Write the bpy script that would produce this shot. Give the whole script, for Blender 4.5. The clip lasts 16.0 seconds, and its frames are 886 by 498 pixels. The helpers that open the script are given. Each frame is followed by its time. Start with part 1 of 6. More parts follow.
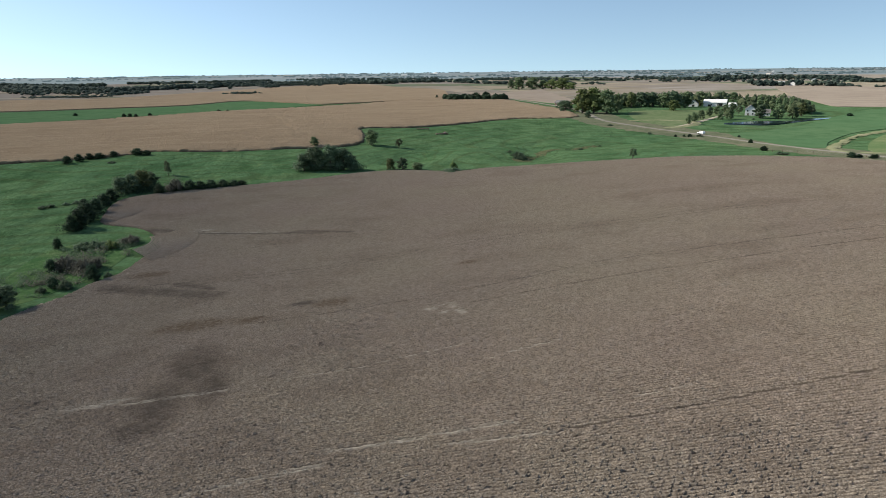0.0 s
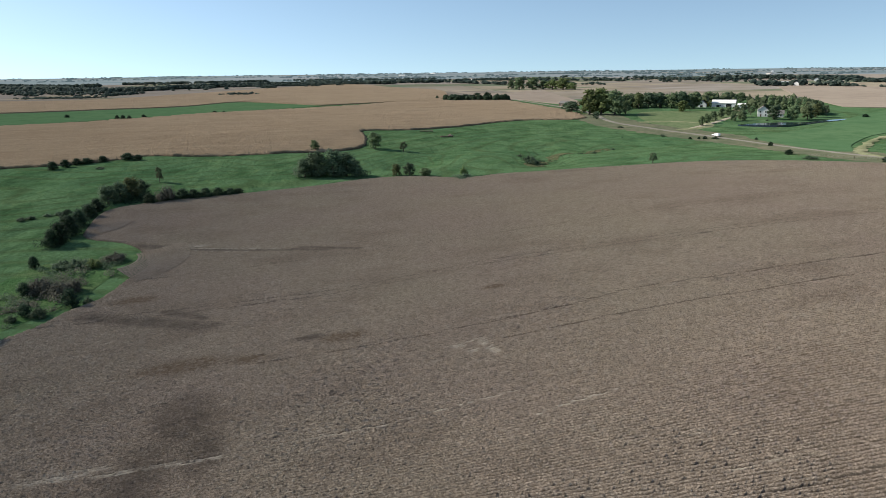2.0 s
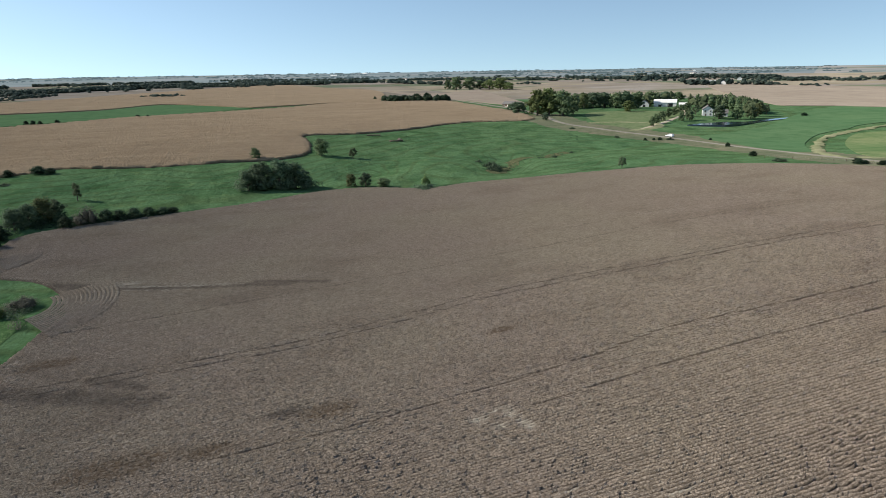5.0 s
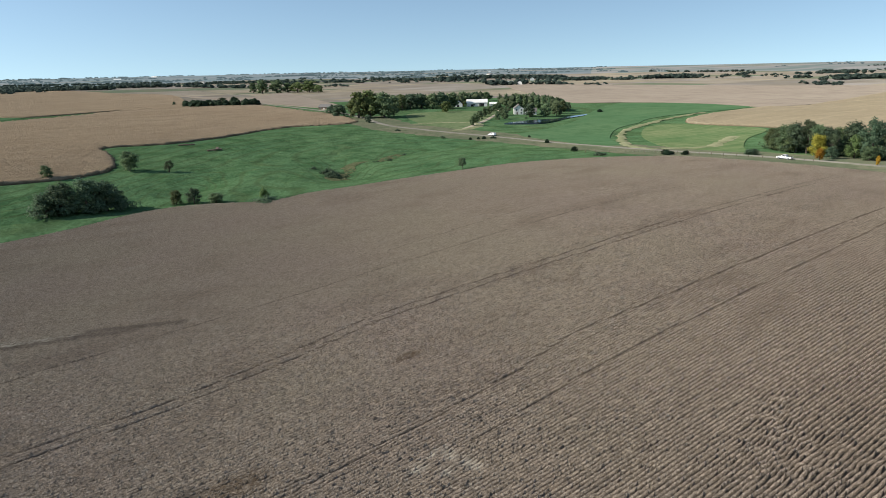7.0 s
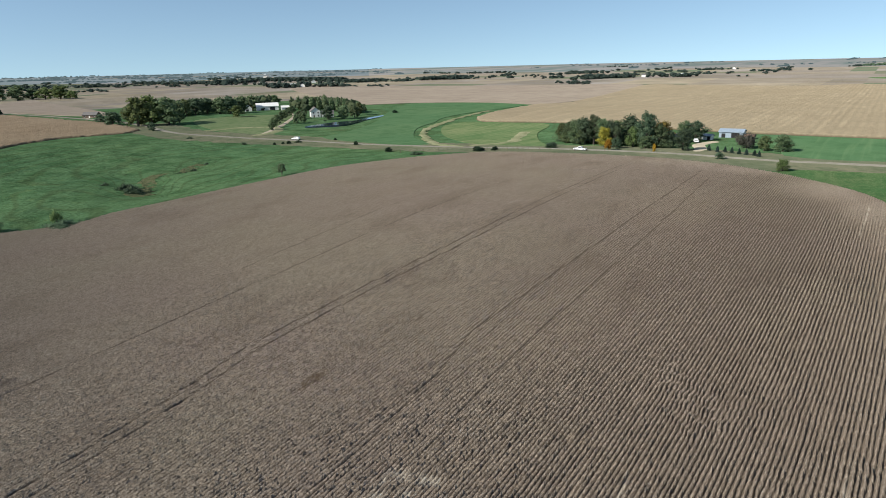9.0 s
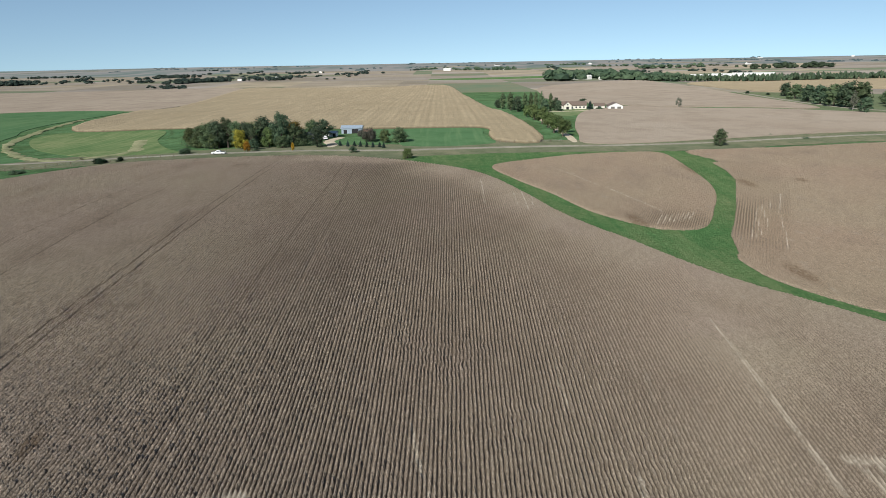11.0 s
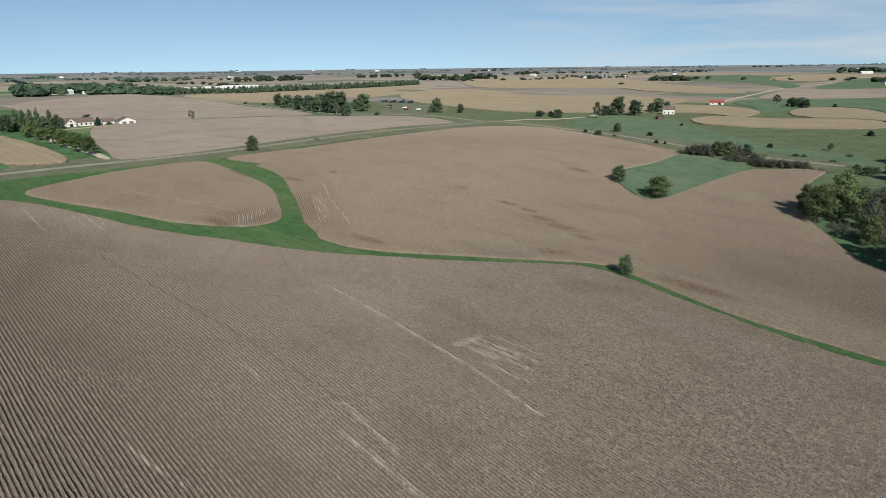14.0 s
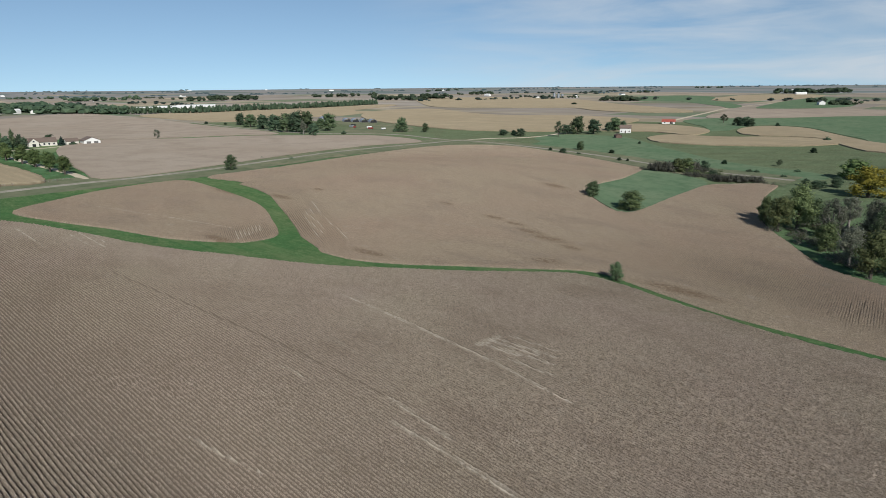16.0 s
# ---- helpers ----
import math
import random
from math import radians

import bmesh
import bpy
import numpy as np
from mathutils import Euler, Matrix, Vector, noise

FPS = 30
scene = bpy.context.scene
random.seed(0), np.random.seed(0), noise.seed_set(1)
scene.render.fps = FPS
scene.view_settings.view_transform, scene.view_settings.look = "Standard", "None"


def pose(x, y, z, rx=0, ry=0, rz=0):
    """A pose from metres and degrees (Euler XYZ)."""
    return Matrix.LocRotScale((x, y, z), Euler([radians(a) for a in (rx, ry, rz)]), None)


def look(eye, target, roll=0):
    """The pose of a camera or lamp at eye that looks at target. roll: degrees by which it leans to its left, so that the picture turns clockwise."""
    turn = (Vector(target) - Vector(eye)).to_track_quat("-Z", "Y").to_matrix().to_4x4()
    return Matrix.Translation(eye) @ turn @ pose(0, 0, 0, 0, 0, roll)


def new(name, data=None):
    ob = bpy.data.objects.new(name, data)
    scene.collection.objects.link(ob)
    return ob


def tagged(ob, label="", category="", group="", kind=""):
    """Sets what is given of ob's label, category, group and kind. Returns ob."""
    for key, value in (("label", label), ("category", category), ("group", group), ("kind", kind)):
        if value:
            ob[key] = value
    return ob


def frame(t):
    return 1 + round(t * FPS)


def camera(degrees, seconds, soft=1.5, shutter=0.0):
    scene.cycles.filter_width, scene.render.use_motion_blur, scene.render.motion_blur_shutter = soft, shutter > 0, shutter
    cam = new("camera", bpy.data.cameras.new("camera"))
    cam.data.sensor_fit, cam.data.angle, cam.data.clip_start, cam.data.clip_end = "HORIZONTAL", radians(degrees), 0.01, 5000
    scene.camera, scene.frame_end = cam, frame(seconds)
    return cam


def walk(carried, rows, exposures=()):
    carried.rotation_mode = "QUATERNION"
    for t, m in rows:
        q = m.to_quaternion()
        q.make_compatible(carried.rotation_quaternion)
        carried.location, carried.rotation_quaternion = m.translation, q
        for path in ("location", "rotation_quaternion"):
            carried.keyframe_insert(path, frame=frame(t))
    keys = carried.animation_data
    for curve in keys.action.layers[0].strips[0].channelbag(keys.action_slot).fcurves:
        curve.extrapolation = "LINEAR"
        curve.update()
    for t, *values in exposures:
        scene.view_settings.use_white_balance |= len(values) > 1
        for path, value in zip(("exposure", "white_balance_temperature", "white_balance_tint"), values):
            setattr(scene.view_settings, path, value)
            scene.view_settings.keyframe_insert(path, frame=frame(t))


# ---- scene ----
from mathutils import geometry as mathutils_geometry

cam = camera(69.88, 16.0, soft=0.5)
PATH = [
    (0, -0.40, -0.31, 46.99, -12.55, -15.74, -0.77),
    (0.5, -0.55, 4.29, 47.03, -12.61, -15.73, -0.75),
    (1, -0.80, 8.88, 47.01, -12.66, -15.74, -0.74),
    (1.5, -1.18, 13.44, 46.94, -12.73, -15.73, -0.77),
    (2, -1.71, 17.95, 46.88, -12.81, -15.72, -0.82),
    (2.5, -2.35, 22.39, 46.84, -12.89, -15.72, -0.82),
    (3, -3.05, 26.75, 46.87, -13.16, -15.71, -0.82),
    (3.2, -3.34, 28.47, 46.90, -13.28, -15.70, -0.82),
    (3.7, -4.00, 32.74, 46.98, -13.73, -15.71, -0.82),
    (4.2, -4.67, 36.85, 47.12, -14.79, -15.75, -0.85),
    (4.7, -5.50, 40.87, 47.26, -16.87, -15.79, -0.90),
    (5, -6.14, 43.25, 47.32, -18.78, -15.82, -0.94),
    (5.3, -6.94, 45.62, 47.35, -21.30, -15.84, -0.99),
    (5.5, -7.50, 47.20, 47.35, -23.26, -15.84, -1.02),
    (6, -9.02, 51.12, 47.36, -27.97, -15.88, -1.11),
    (6.5, -10.72, 54.98, 47.38, -31.89, -15.90, -1.18),
    (7, -12.61, 58.68, 47.40, -35.80, -15.95, -1.22),
    (7.5, -14.61, 62.19, 47.45, -40.16, -16.00, -1.23),
    (8, -16.87, 65.68, 47.49, -45.51, -16.06, -1.32),
    (8.2, -17.79, 67.07, 47.49, -47.63, -16.09, -1.37),
    (8.7, -20.06, 70.54, 47.46, -52.44, -16.14, -1.40),
    (9.2, -22.32, 73.99, 47.35, -57.16, -16.20, -1.34),
    (9.7, -24.51, 77.44, 47.19, -63.18, -16.26, -1.25),
    (10, -25.78, 79.53, 47.09, -68.00, -16.31, -1.19),
    (10.3, -27.01, 81.63, 47.00, -74.09, -16.38, -1.15),
    (10.5, -27.82, 83.03, 46.94, -78.37, -16.43, -1.11),
    (11, -29.81, 86.56, 46.80, -90.03, -16.55, -1.08),
    (11.5, -31.67, 90.17, 46.71, -99.53, -16.63, -1.03),
    (12, -33.41, 93.81, 46.66, -106.65, -16.65, -0.92),
    (12.5, -34.92, 97.45, 46.66, -113.09, -16.65, -0.84),
    (13, -36.05, 101.11, 46.77, -120.38, -16.67, -0.74),
    (13.5, -36.68, 104.86, 46.87, -129.20, -16.68, -0.68),
    (14, -36.80, 108.69, 46.96, -133.25, -16.08, -0.65),
    (14.5, -36.59, 112.41, 47.06, -135.00, -14.66, -0.60),
    (15, -36.08, 116.00, 47.14, -135.79, -14.60, -0.55),
    (15.5, -35.42, 119.52, 47.30, -136.69, -14.53, -0.51),
    (16, -34.71, 123.10, 47.60, -137.48, -14.45, -0.46),
]


def drone(x, y, z, yaw, pitch, roll):
    """A camera pose from its place, heading (left of +y), pitch and roll in degrees."""
    a, b = radians(yaw), radians(pitch)
    eye = Vector((x, y, z))
    return look(eye, eye + Vector((-math.sin(a) * math.cos(b), math.cos(a) * math.cos(b), math.sin(b))), roll)


# the camera lowers its exposure as it turns away from the sun: seconds, stops, kelvin, tint
EXPOSURES = [(0, 0.42, 6750, 10), (3, 0.42, 6750, 10), (8, 0.34, 6650, 8), (11, 0.06, 6550, 8), (13, -0.14, 6500, 9), (16, -0.22, 6350, 9)]
walk(cam, [(t, drone(x, y, z, yaw, pitch, roll)) for t, x, y, z, yaw, pitch, roll in PATH], EXPOSURES)

# ---- light ----
SUN_AZ, SUN_EL = radians(151.2), radians(32.8)  # where the sun stands, from +x to the left, and its height
to_sun = Vector((math.cos(SUN_AZ) * math.cos(SUN_EL), math.sin(SUN_AZ) * math.cos(SUN_EL), math.sin(SUN_EL)))
sun_data = bpy.data.lights.new("sun", "SUN")
sun_data.energy, sun_data.angle, sun_data.color = 5.0, radians(0.53), (1.0, 0.955, 0.89)
sun = new("sun", sun_data)
sun.matrix_world = look(to_sun * 500, (0, 0, 0))

world = bpy.data.worlds.new("sky")
scene.world = world
world.use_nodes = True
wn = world.node_tree
wn.nodes.clear()


def wnode(kind, **given):
    n = wn.nodes.new(kind)
    for k, v in given.items():
        n.inputs[k].default_value = v
    return n


w_out = wnode("ShaderNodeOutputWorld")
w_bg = wnode("ShaderNodeBackground", Strength=0.125)
w_sky = wnode("ShaderNodeTexSky")
w_sky.sky_type, w_sky.sun_disc = "NISHITA", False
w_sky.sun_elevation, w_sky.sun_rotation = SUN_EL, radians(90) - SUN_AZ
w_sky.altitude, w_sky.air_density, w_sky.dust_density, w_sky.ozone_density = 400, 1.0, 0.5, 0.4
w_co = wnode("ShaderNodeTexCoord")
w_sep = wnode("ShaderNodeSeparateXYZ")
w_max = wn.nodes.new("ShaderNodeMath")
w_max.operation = "MAXIMUM"
w_max.inputs[1].default_value = 0.0
w_lift = wn.nodes.new("ShaderNodeMath")
w_lift.operation = "MULTIPLY_ADD"
w_lift.inputs[1].default_value, w_lift.inputs[2].default_value = 1.15, 0.14
w_comb = wnode("ShaderNodeCombineXYZ")
# thin high cloud to the south
w_map = wnode("ShaderNodeMapping", Scale=(1.2, 1.2, 9.0))
w_noise = wnode("ShaderNodeTexNoise", Scale=2.6, Detail=7.0, Roughness=0.55, Distortion=0.6)
w_ramp = wnode("ShaderNodeValToRGB")
w_ramp.color_ramp.elements[0].position, w_ramp.color_ramp.elements[1].position = 0.36, 0.66
w_dot = wn.nodes.new("ShaderNodeVectorMath")
w_dot.operation = "DOT_PRODUCT"
w_dot.inputs[1].default_value = (0.1, -0.97, 0.2)
w_rng = wnode("ShaderNodeMapRange")
w_rng.interpolation_type = "SMOOTHSTEP"
w_rng.inputs["From Min"].default_value, w_rng.inputs["From Max"].default_value = 0.7, 0.98
w_mul = wn.nodes.new("ShaderNodeMath")
w_mul.operation = "MULTIPLY"
w_mul2 = wn.nodes.new("ShaderNodeMath")
w_mul2.operation = "MULTIPLY"
w_mul2.inputs[1].default_value = 0.75
w_deep = wnode("ShaderNodeHueSaturation", Saturation=1.0)  # a clear autumn sky
w_cyan = wn.nodes.new("ShaderNodeMix")
w_cyan.data_type, w_cyan.blend_type = "RGBA", "MULTIPLY"
w_cyan.inputs["Factor"].default_value, w_cyan.inputs["B"].default_value = 1.0, (0.93, 1.0, 1.0, 1)
w_mix = wn.nodes.new("ShaderNodeMix")
w_mix.data_type = "RGBA"
w_mix.inputs["B"].default_value = (5.6, 6.0, 6.4, 1)
for a, b in (
    (w_co.outputs["Generated"], w_sep.inputs[0]), (w_sep.outputs["X"], w_comb.inputs["X"]), (w_sep.outputs["Y"], w_comb.inputs["Y"]),
    (w_sep.outputs["Z"], w_max.inputs[0]), (w_max.outputs[0], w_lift.inputs[0]), (w_lift.outputs[0], w_comb.inputs["Z"]), (w_comb.outputs[0], w_sky.inputs["Vector"]),
    (w_co.outputs["Generated"], w_map.inputs["Vector"]), (w_map.outputs[0], w_noise.inputs["Vector"]), (w_noise.outputs["Fac"], w_ramp.inputs[0]),
    (w_co.outputs["Generated"], w_dot.inputs[0]), (w_dot.outputs["Value"], w_rng.inputs["Value"]),
    (w_ramp.outputs["Color"], w_mul.inputs[0]), (w_rng.outputs[0], w_mul.inputs[1]), (w_mul.outputs[0], w_mul2.inputs[0]),
    (w_mul2.outputs[0], w_mix.inputs["Factor"]), (w_sky.outputs[0], w_deep.inputs["Color"]), (w_deep.outputs[0], w_cyan.inputs["A"]), (w_cyan.outputs["Result"], w_mix.inputs["A"]), (w_mix.outputs["Result"], w_bg.inputs["Color"]),
    (w_bg.outputs[0], w_out.inputs["Surface"]),
):
    wn.links.new(a, b)

# ---- lie of the land ----
HILLS = [
    (-150, -155, 220, -8.2), (300, 70, 110, 6.2), (-105, 115, 60, -4.0), (120, 160, 60, 5.2), (570, 70, 110, 4.7), (165, -110, 60, 8.3),
    (210, 385, 60, -3.3), (300, 565, 110, 3.6), (210, 205, 60, 2.4), (-60, 385, 60, 3.2), (345, 340, 60, -3.5), (30, 295, 60, -1.1),
    (30, 25, 60, 3.0), (345, -200, 220, -2.7), (435, -155, 110, 4.3), (30, 475, 60, 2.9), (-60, -65, 60, -2.5), (480, 205, 60, 2.0),
    (-15, 115, 60, -1.8), (120, 25, 60, -1.2), (120, 385, 60, -1.6), (30, -65, 60, -1.5),
]


SWALES = [(139, 370, 125, 330, 6, -1.3), (125, 330, 111, 298, 7, -1.6), (63, 352, 50, 324, 9, -1.3), (50, 324, 28, 298, 10, -1.3), (-75, 300, -45, 290, 9, -1.2), (-30, 300, -45, 340, 10, -1.0), (180, 330, 215, 300, 10, 0.8),
          (-100, 262, -85, 280, 12, 1.0), (85, 305, 95, 335, 12, 1.0), (-20, 320, -5, 345, 12, 0.9), (170, 300, 190, 285, 10, 0.8), (155, 345, 185, 365, 6, -1.0)]  # small draws and knolls of the pasture


def ground(x, y):
    """Height of the land: low swells near by, rolling country beyond, rising slowly to the skyline."""
    x, y = np.asarray(x, float), np.asarray(y, float)
    z = 5.0 + 0 * x
    for a, b, r, h in HILLS:
        z = z + h * np.exp(-((x - a) ** 2 + (y - b) ** 2) / (2 * r * r))
    for x0, y0, x1, y1, r, h in SWALES:
        k = np.clip(((x - x0) * (x1 - x0) + (y - y0) * (y1 - y0)) / ((x1 - x0) ** 2 + (y1 - y0) ** 2), 0, 1)
        z = z + h * np.exp(-((x - x0 - k * (x1 - x0)) ** 2 + (y - y0 - k * (y1 - y0)) ** 2) / (2 * r * r))
    d = np.hypot(x - 20, y - 100)
    far = np.clip((d - 900) / 3600, 0, 1)
    roll = (np.sin(x / 310 + 1.3) * np.sin(y / 270 + 0.4) + 0.6 * np.sin(x / 173 - y / 211 + 2)) * np.clip((d - 700) / 900, 0, 1) * np.clip((4600 - d) / 1500, 0, 1)
    return z + 3.5 * roll + 23 * far**1.5


def gz(x, y):
    return float(ground(x, y))

# ---- materials ----
def material(name, rough=0.85, spec=0.2):
    m = bpy.data.materials.new(name)
    m.use_nodes = True
    b = m.node_tree.nodes["Principled BSDF"]
    b.inputs["Roughness"].default_value = rough
    b.inputs["Specular IOR Level"].default_value = spec
    return m, m.node_tree, b


def mnode(nt, kind, **given):
    n = nt.nodes.new(kind)
    for k, v in given.items():
        n.inputs[k.replace("_", " ")].default_value = v
    return n


def mixed(nt, fac, a, b, blend="MIX"):
    """A colour mix; a, b and fac are sockets or values."""
    n = nt.nodes.new("ShaderNodeMix")
    n.data_type, n.blend_type = "RGBA", blend
    for key, v in (("Factor", fac), ("A", a), ("B", b)):
        if isinstance(v, bpy.types.NodeSocket):
            nt.links.new(v, n.inputs[key])
        else:
            n.inputs[key].default_value = v if key == "Factor" else (*v, 1)
    return n.outputs["Result"]


def noise_of(nt, scale, detail=4.0, stretch=(1, 1, 1), rough=0.55, lo=0.35, hi=0.65, turn=0.0):
    """Noise in metres of the world, stretched to 0..1 between lo and hi."""
    co = nt.nodes.new("ShaderNodeTexCoord")
    mp = mnode(nt, "ShaderNodeMapping", Scale=stretch, Rotation=(0, 0, turn))
    nz = mnode(nt, "ShaderNodeTexNoise", Scale=scale, Detail=detail, Roughness=rough)
    rg = mnode(nt, "ShaderNodeMapRange", From_Min=lo, From_Max=hi)
    nt.links.new(co.outputs["Object"], mp.inputs["Vector"])
    nt.links.new(mp.outputs[0], nz.inputs["Vector"])
    nt.links.new(nz.outputs["Fac"], rg.inputs["Value"])
    return rg.outputs[0]


def bump(nt, b, height, strength, distance):
    n = mnode(nt, "ShaderNodeBump", Strength=strength, Distance=distance)
    nt.links.new(height, n.inputs["Height"])
    nt.links.new(n.outputs[0], b.inputs["Normal"])


def rows_of(nt, spacing, turn=0.0, wobble=0.4):
    """0..1 across crop rows that run along x turned by the given angle."""
    co = nt.nodes.new("ShaderNodeTexCoord")
    mp = mnode(nt, "ShaderNodeMapping", Rotation=(0, 0, -turn))
    nt.links.new(co.outputs["Object"], mp.inputs["Vector"])
    wv = mnode(nt, "ShaderNodeTexWave", Scale=math.pi / (10 * spacing) , Distortion=wobble, Detail=2.0)
    wv.bands_direction = "Y"
    nt.links.new(mp.outputs[0], wv.inputs["Vector"])
    return wv.outputs["Fac"]


def earth(name, base, light, dark, big=0.012, fine=0.9, streak=None, row=0.0, row_turn=0.0, relief=0.5, depth=0.3, speck=0.0, stems=False):
    """A field or meadow: three tones at two scales, mowing or row streaks and a rough relief."""
    m, nt, b = material(name, 1.0, 0.0)
    b.inputs["Diffuse Roughness"].default_value = 0.5
    col = mixed(nt, noise_of(nt, big, 5, lo=0.35, hi=0.7), base, light)
    col = mixed(nt, noise_of(nt, big * 5.3, 5, rough=0.6, lo=0.45, hi=0.75), col, dark)
    f = noise_of(nt, fine, 5, rough=0.7, lo=0.3, hi=0.72)
    col = mixed(nt, f, mixed(nt, 0.45, col, dark), col)
    if streak:
        col = mixed(nt, noise_of(nt, 0.35, 3, (0.04, 1, 1), lo=0.5, hi=0.8, turn=streak), col, light)
    if speck:  # husks and tassels that catch the light
        col = mixed(nt, noise_of(nt, 1.6, 3, (0.5, 1, 1), rough=0.8, lo=0.5, hi=0.5 + speck), mixed(nt, 0.6, col, dark), col)
        col = mixed(nt, noise_of(nt, 0.11, 6, (0.12, 1, 1), rough=0.7, lo=0.5, hi=0.9), col, light)
    h = f
    if row:
        r = rows_of(nt, row, row_turn)
        col = mixed(nt, r, mixed(nt, 0.5, col, dark), col)
    if stems:  # stalks and soil at the side of the stand, their shade painted in
        at = nt.nodes.new("ShaderNodeAttribute")
        at.attribute_name = "soil"
        col = mixed(nt, at.outputs["Fac"], col, (0.085, 0.07, 0.045))
    nt.links.new(col, b.inputs["Base Color"])
    bump(nt, b, h, relief, depth)
    return m


def plain(name, col, rough=0.7, var=0.25, scale=1.5, spec=0.3, metal=0.0):
    """Paint, metal or cloth, with a little dirt on it."""
    m, nt, b = material(name, rough, spec)
    b.inputs["Metallic"].default_value = metal
    dark = tuple(c * (1 - var) for c in col)
    nt.links.new(mixed(nt, noise_of(nt, scale, 5), dark, col), b.inputs["Base Color"])
    return m


def leaf(name, a, b_, hue=0.1):
    """Leaves: varied from tree to tree and from clump to clump, with some light let through."""
    m, nt, b = material(name, 0.75, 0.15)
    oi = nt.nodes.new("ShaderNodeObjectInfo")
    ge = nt.nodes.new("ShaderNodeNewGeometry")
    c1 = mixed(nt, ge.outputs["Random Per Island"], a, b_)
    dim = mnode(nt, "ShaderNodeHueSaturation", Saturation=1.0)
    mr = mnode(nt, "ShaderNodeMapRange", To_Min=0.72, To_Max=1.28)
    mh = mnode(nt, "ShaderNodeMapRange", To_Min=0.5 - hue * 0.1, To_Max=0.5 + hue * 0.2)
    nt.links.new(oi.outputs["Random"], mr.inputs["Value"])
    nt.links.new(oi.outputs["Random"], mh.inputs["Value"])
    nt.links.new(mr.outputs[0], dim.inputs["Value"])
    nt.links.new(mh.outputs[0], dim.inputs["Hue"])
    nt.links.new(c1, dim.inputs["Color"])
    nt.links.new(dim.outputs[0], b.inputs["Base Color"])
    thru = nt.nodes.new("ShaderNodeBsdfTranslucent")
    both = mnode(nt, "ShaderNodeMixShader", Fac=0.45)
    nt.links.new(dim.outputs[0], thru.inputs["Color"])
    nt.links.new(b.outputs[0], both.inputs[1])
    nt.links.new(thru.outputs[0], both.inputs[2])
    nt.links.new(both.outputs[0], nt.nodes["Material Output"].inputs["Surface"])
    return m


LEAF = {
    "oak": leaf("leaves_green", (0.085, 0.128, 0.066), (0.17, 0.215, 0.11)),
    "dark": leaf("leaves_dark_green", (0.066, 0.105, 0.064), (0.128, 0.175, 0.102)),
    "ash": leaf("leaves_grey_green", (0.075, 0.105, 0.06), (0.15, 0.185, 0.1)),
    "willow": leaf("leaves_pale_olive", (0.11, 0.14, 0.06), (0.21, 0.24, 0.105)),
    "olive": leaf("leaves_olive", (0.085, 0.115, 0.05), (0.165, 0.19, 0.085)),
    "lime": leaf("leaves_yellow_green", (0.09, 0.13, 0.048), (0.18, 0.22, 0.085)),
    "yellow": leaf("leaves_yellow", (0.2, 0.185, 0.035), (0.42, 0.36, 0.07), 0.04),
    "orange": leaf("leaves_orange", (0.33, 0.17, 0.02), (0.5, 0.3, 0.05)),
    "rust": leaf("leaves_rust", (0.14, 0.095, 0.03), (0.24, 0.17, 0.05)),
    "grey": leaf("twigs_grey", (0.13, 0.14, 0.1), (0.215, 0.225, 0.165), 0.02),
    "twigs": leaf("twigs_dark_grey", (0.085, 0.086, 0.066), (0.155, 0.153, 0.12), 0.02),
    "spruce": leaf("needles_blue", (0.03, 0.055, 0.045), (0.06, 0.095, 0.08)),
    "cedar": leaf("needles_dark", (0.02, 0.042, 0.024), (0.046, 0.076, 0.04)),
    # far leaves, their base colour shifted blue-grey in place of haze
    "far": leaf("leaves_far_hazed", (0.04, 0.066, 0.056), (0.08, 0.108, 0.084), 0.02),
    "avenue": leaf("leaves_avenue", (0.1, 0.15, 0.055), (0.19, 0.245, 0.095), 0.04),
}
M_bark = plain("bark", (0.12, 0.1, 0.08), 0.95, 0.5, 3)
M_pale_bark = plain("pale_bark", (0.27, 0.25, 0.22), 0.9, 0.3, 3)
M_gravel = earth("gravel_road", (0.24, 0.22, 0.185), (0.3, 0.275, 0.23), (0.17, 0.165, 0.12), 0.05, 1.5, relief=0.3, depth=0.05)
M_dirt = earth("dirt_track", (0.42, 0.36, 0.27), (0.5, 0.44, 0.34), (0.32, 0.27, 0.2), 0.05, 1.5, relief=0.3, depth=0.05)
M_corn = earth("ripe_corn", (0.41, 0.315, 0.21), (0.49, 0.39, 0.27), (0.28, 0.21, 0.14), 0.008, 1.1, row=0.76, relief=0.9, depth=0.8, speck=0.12, stems=True)
M_gold = earth("dry_corn", (0.39, 0.315, 0.2), (0.47, 0.39, 0.262), (0.28, 0.23, 0.155), 0.008, 0.6, streak=0.0, row=4.5, relief=0.8, depth=0.6, speck=0.2, stems=True)
M_tan = earth("bean_stubble", (0.285, 0.235, 0.185), (0.34, 0.285, 0.225), (0.225, 0.185, 0.145), 0.006, 0.3, streak=0.05, relief=0.4, depth=0.3)
M_soy_far = earth("ripe_beans", (0.305, 0.252, 0.2), (0.345, 0.295, 0.24), (0.24, 0.198, 0.155), 0.01, 0.7, streak=0.0, relief=0.8, depth=0.4)
M_alfalfa = earth("alfalfa", (0.08, 0.155, 0.075), (0.105, 0.175, 0.085), (0.055, 0.115, 0.052), 0.015, 0.5, streak=0.2, relief=0.5, depth=0.25)
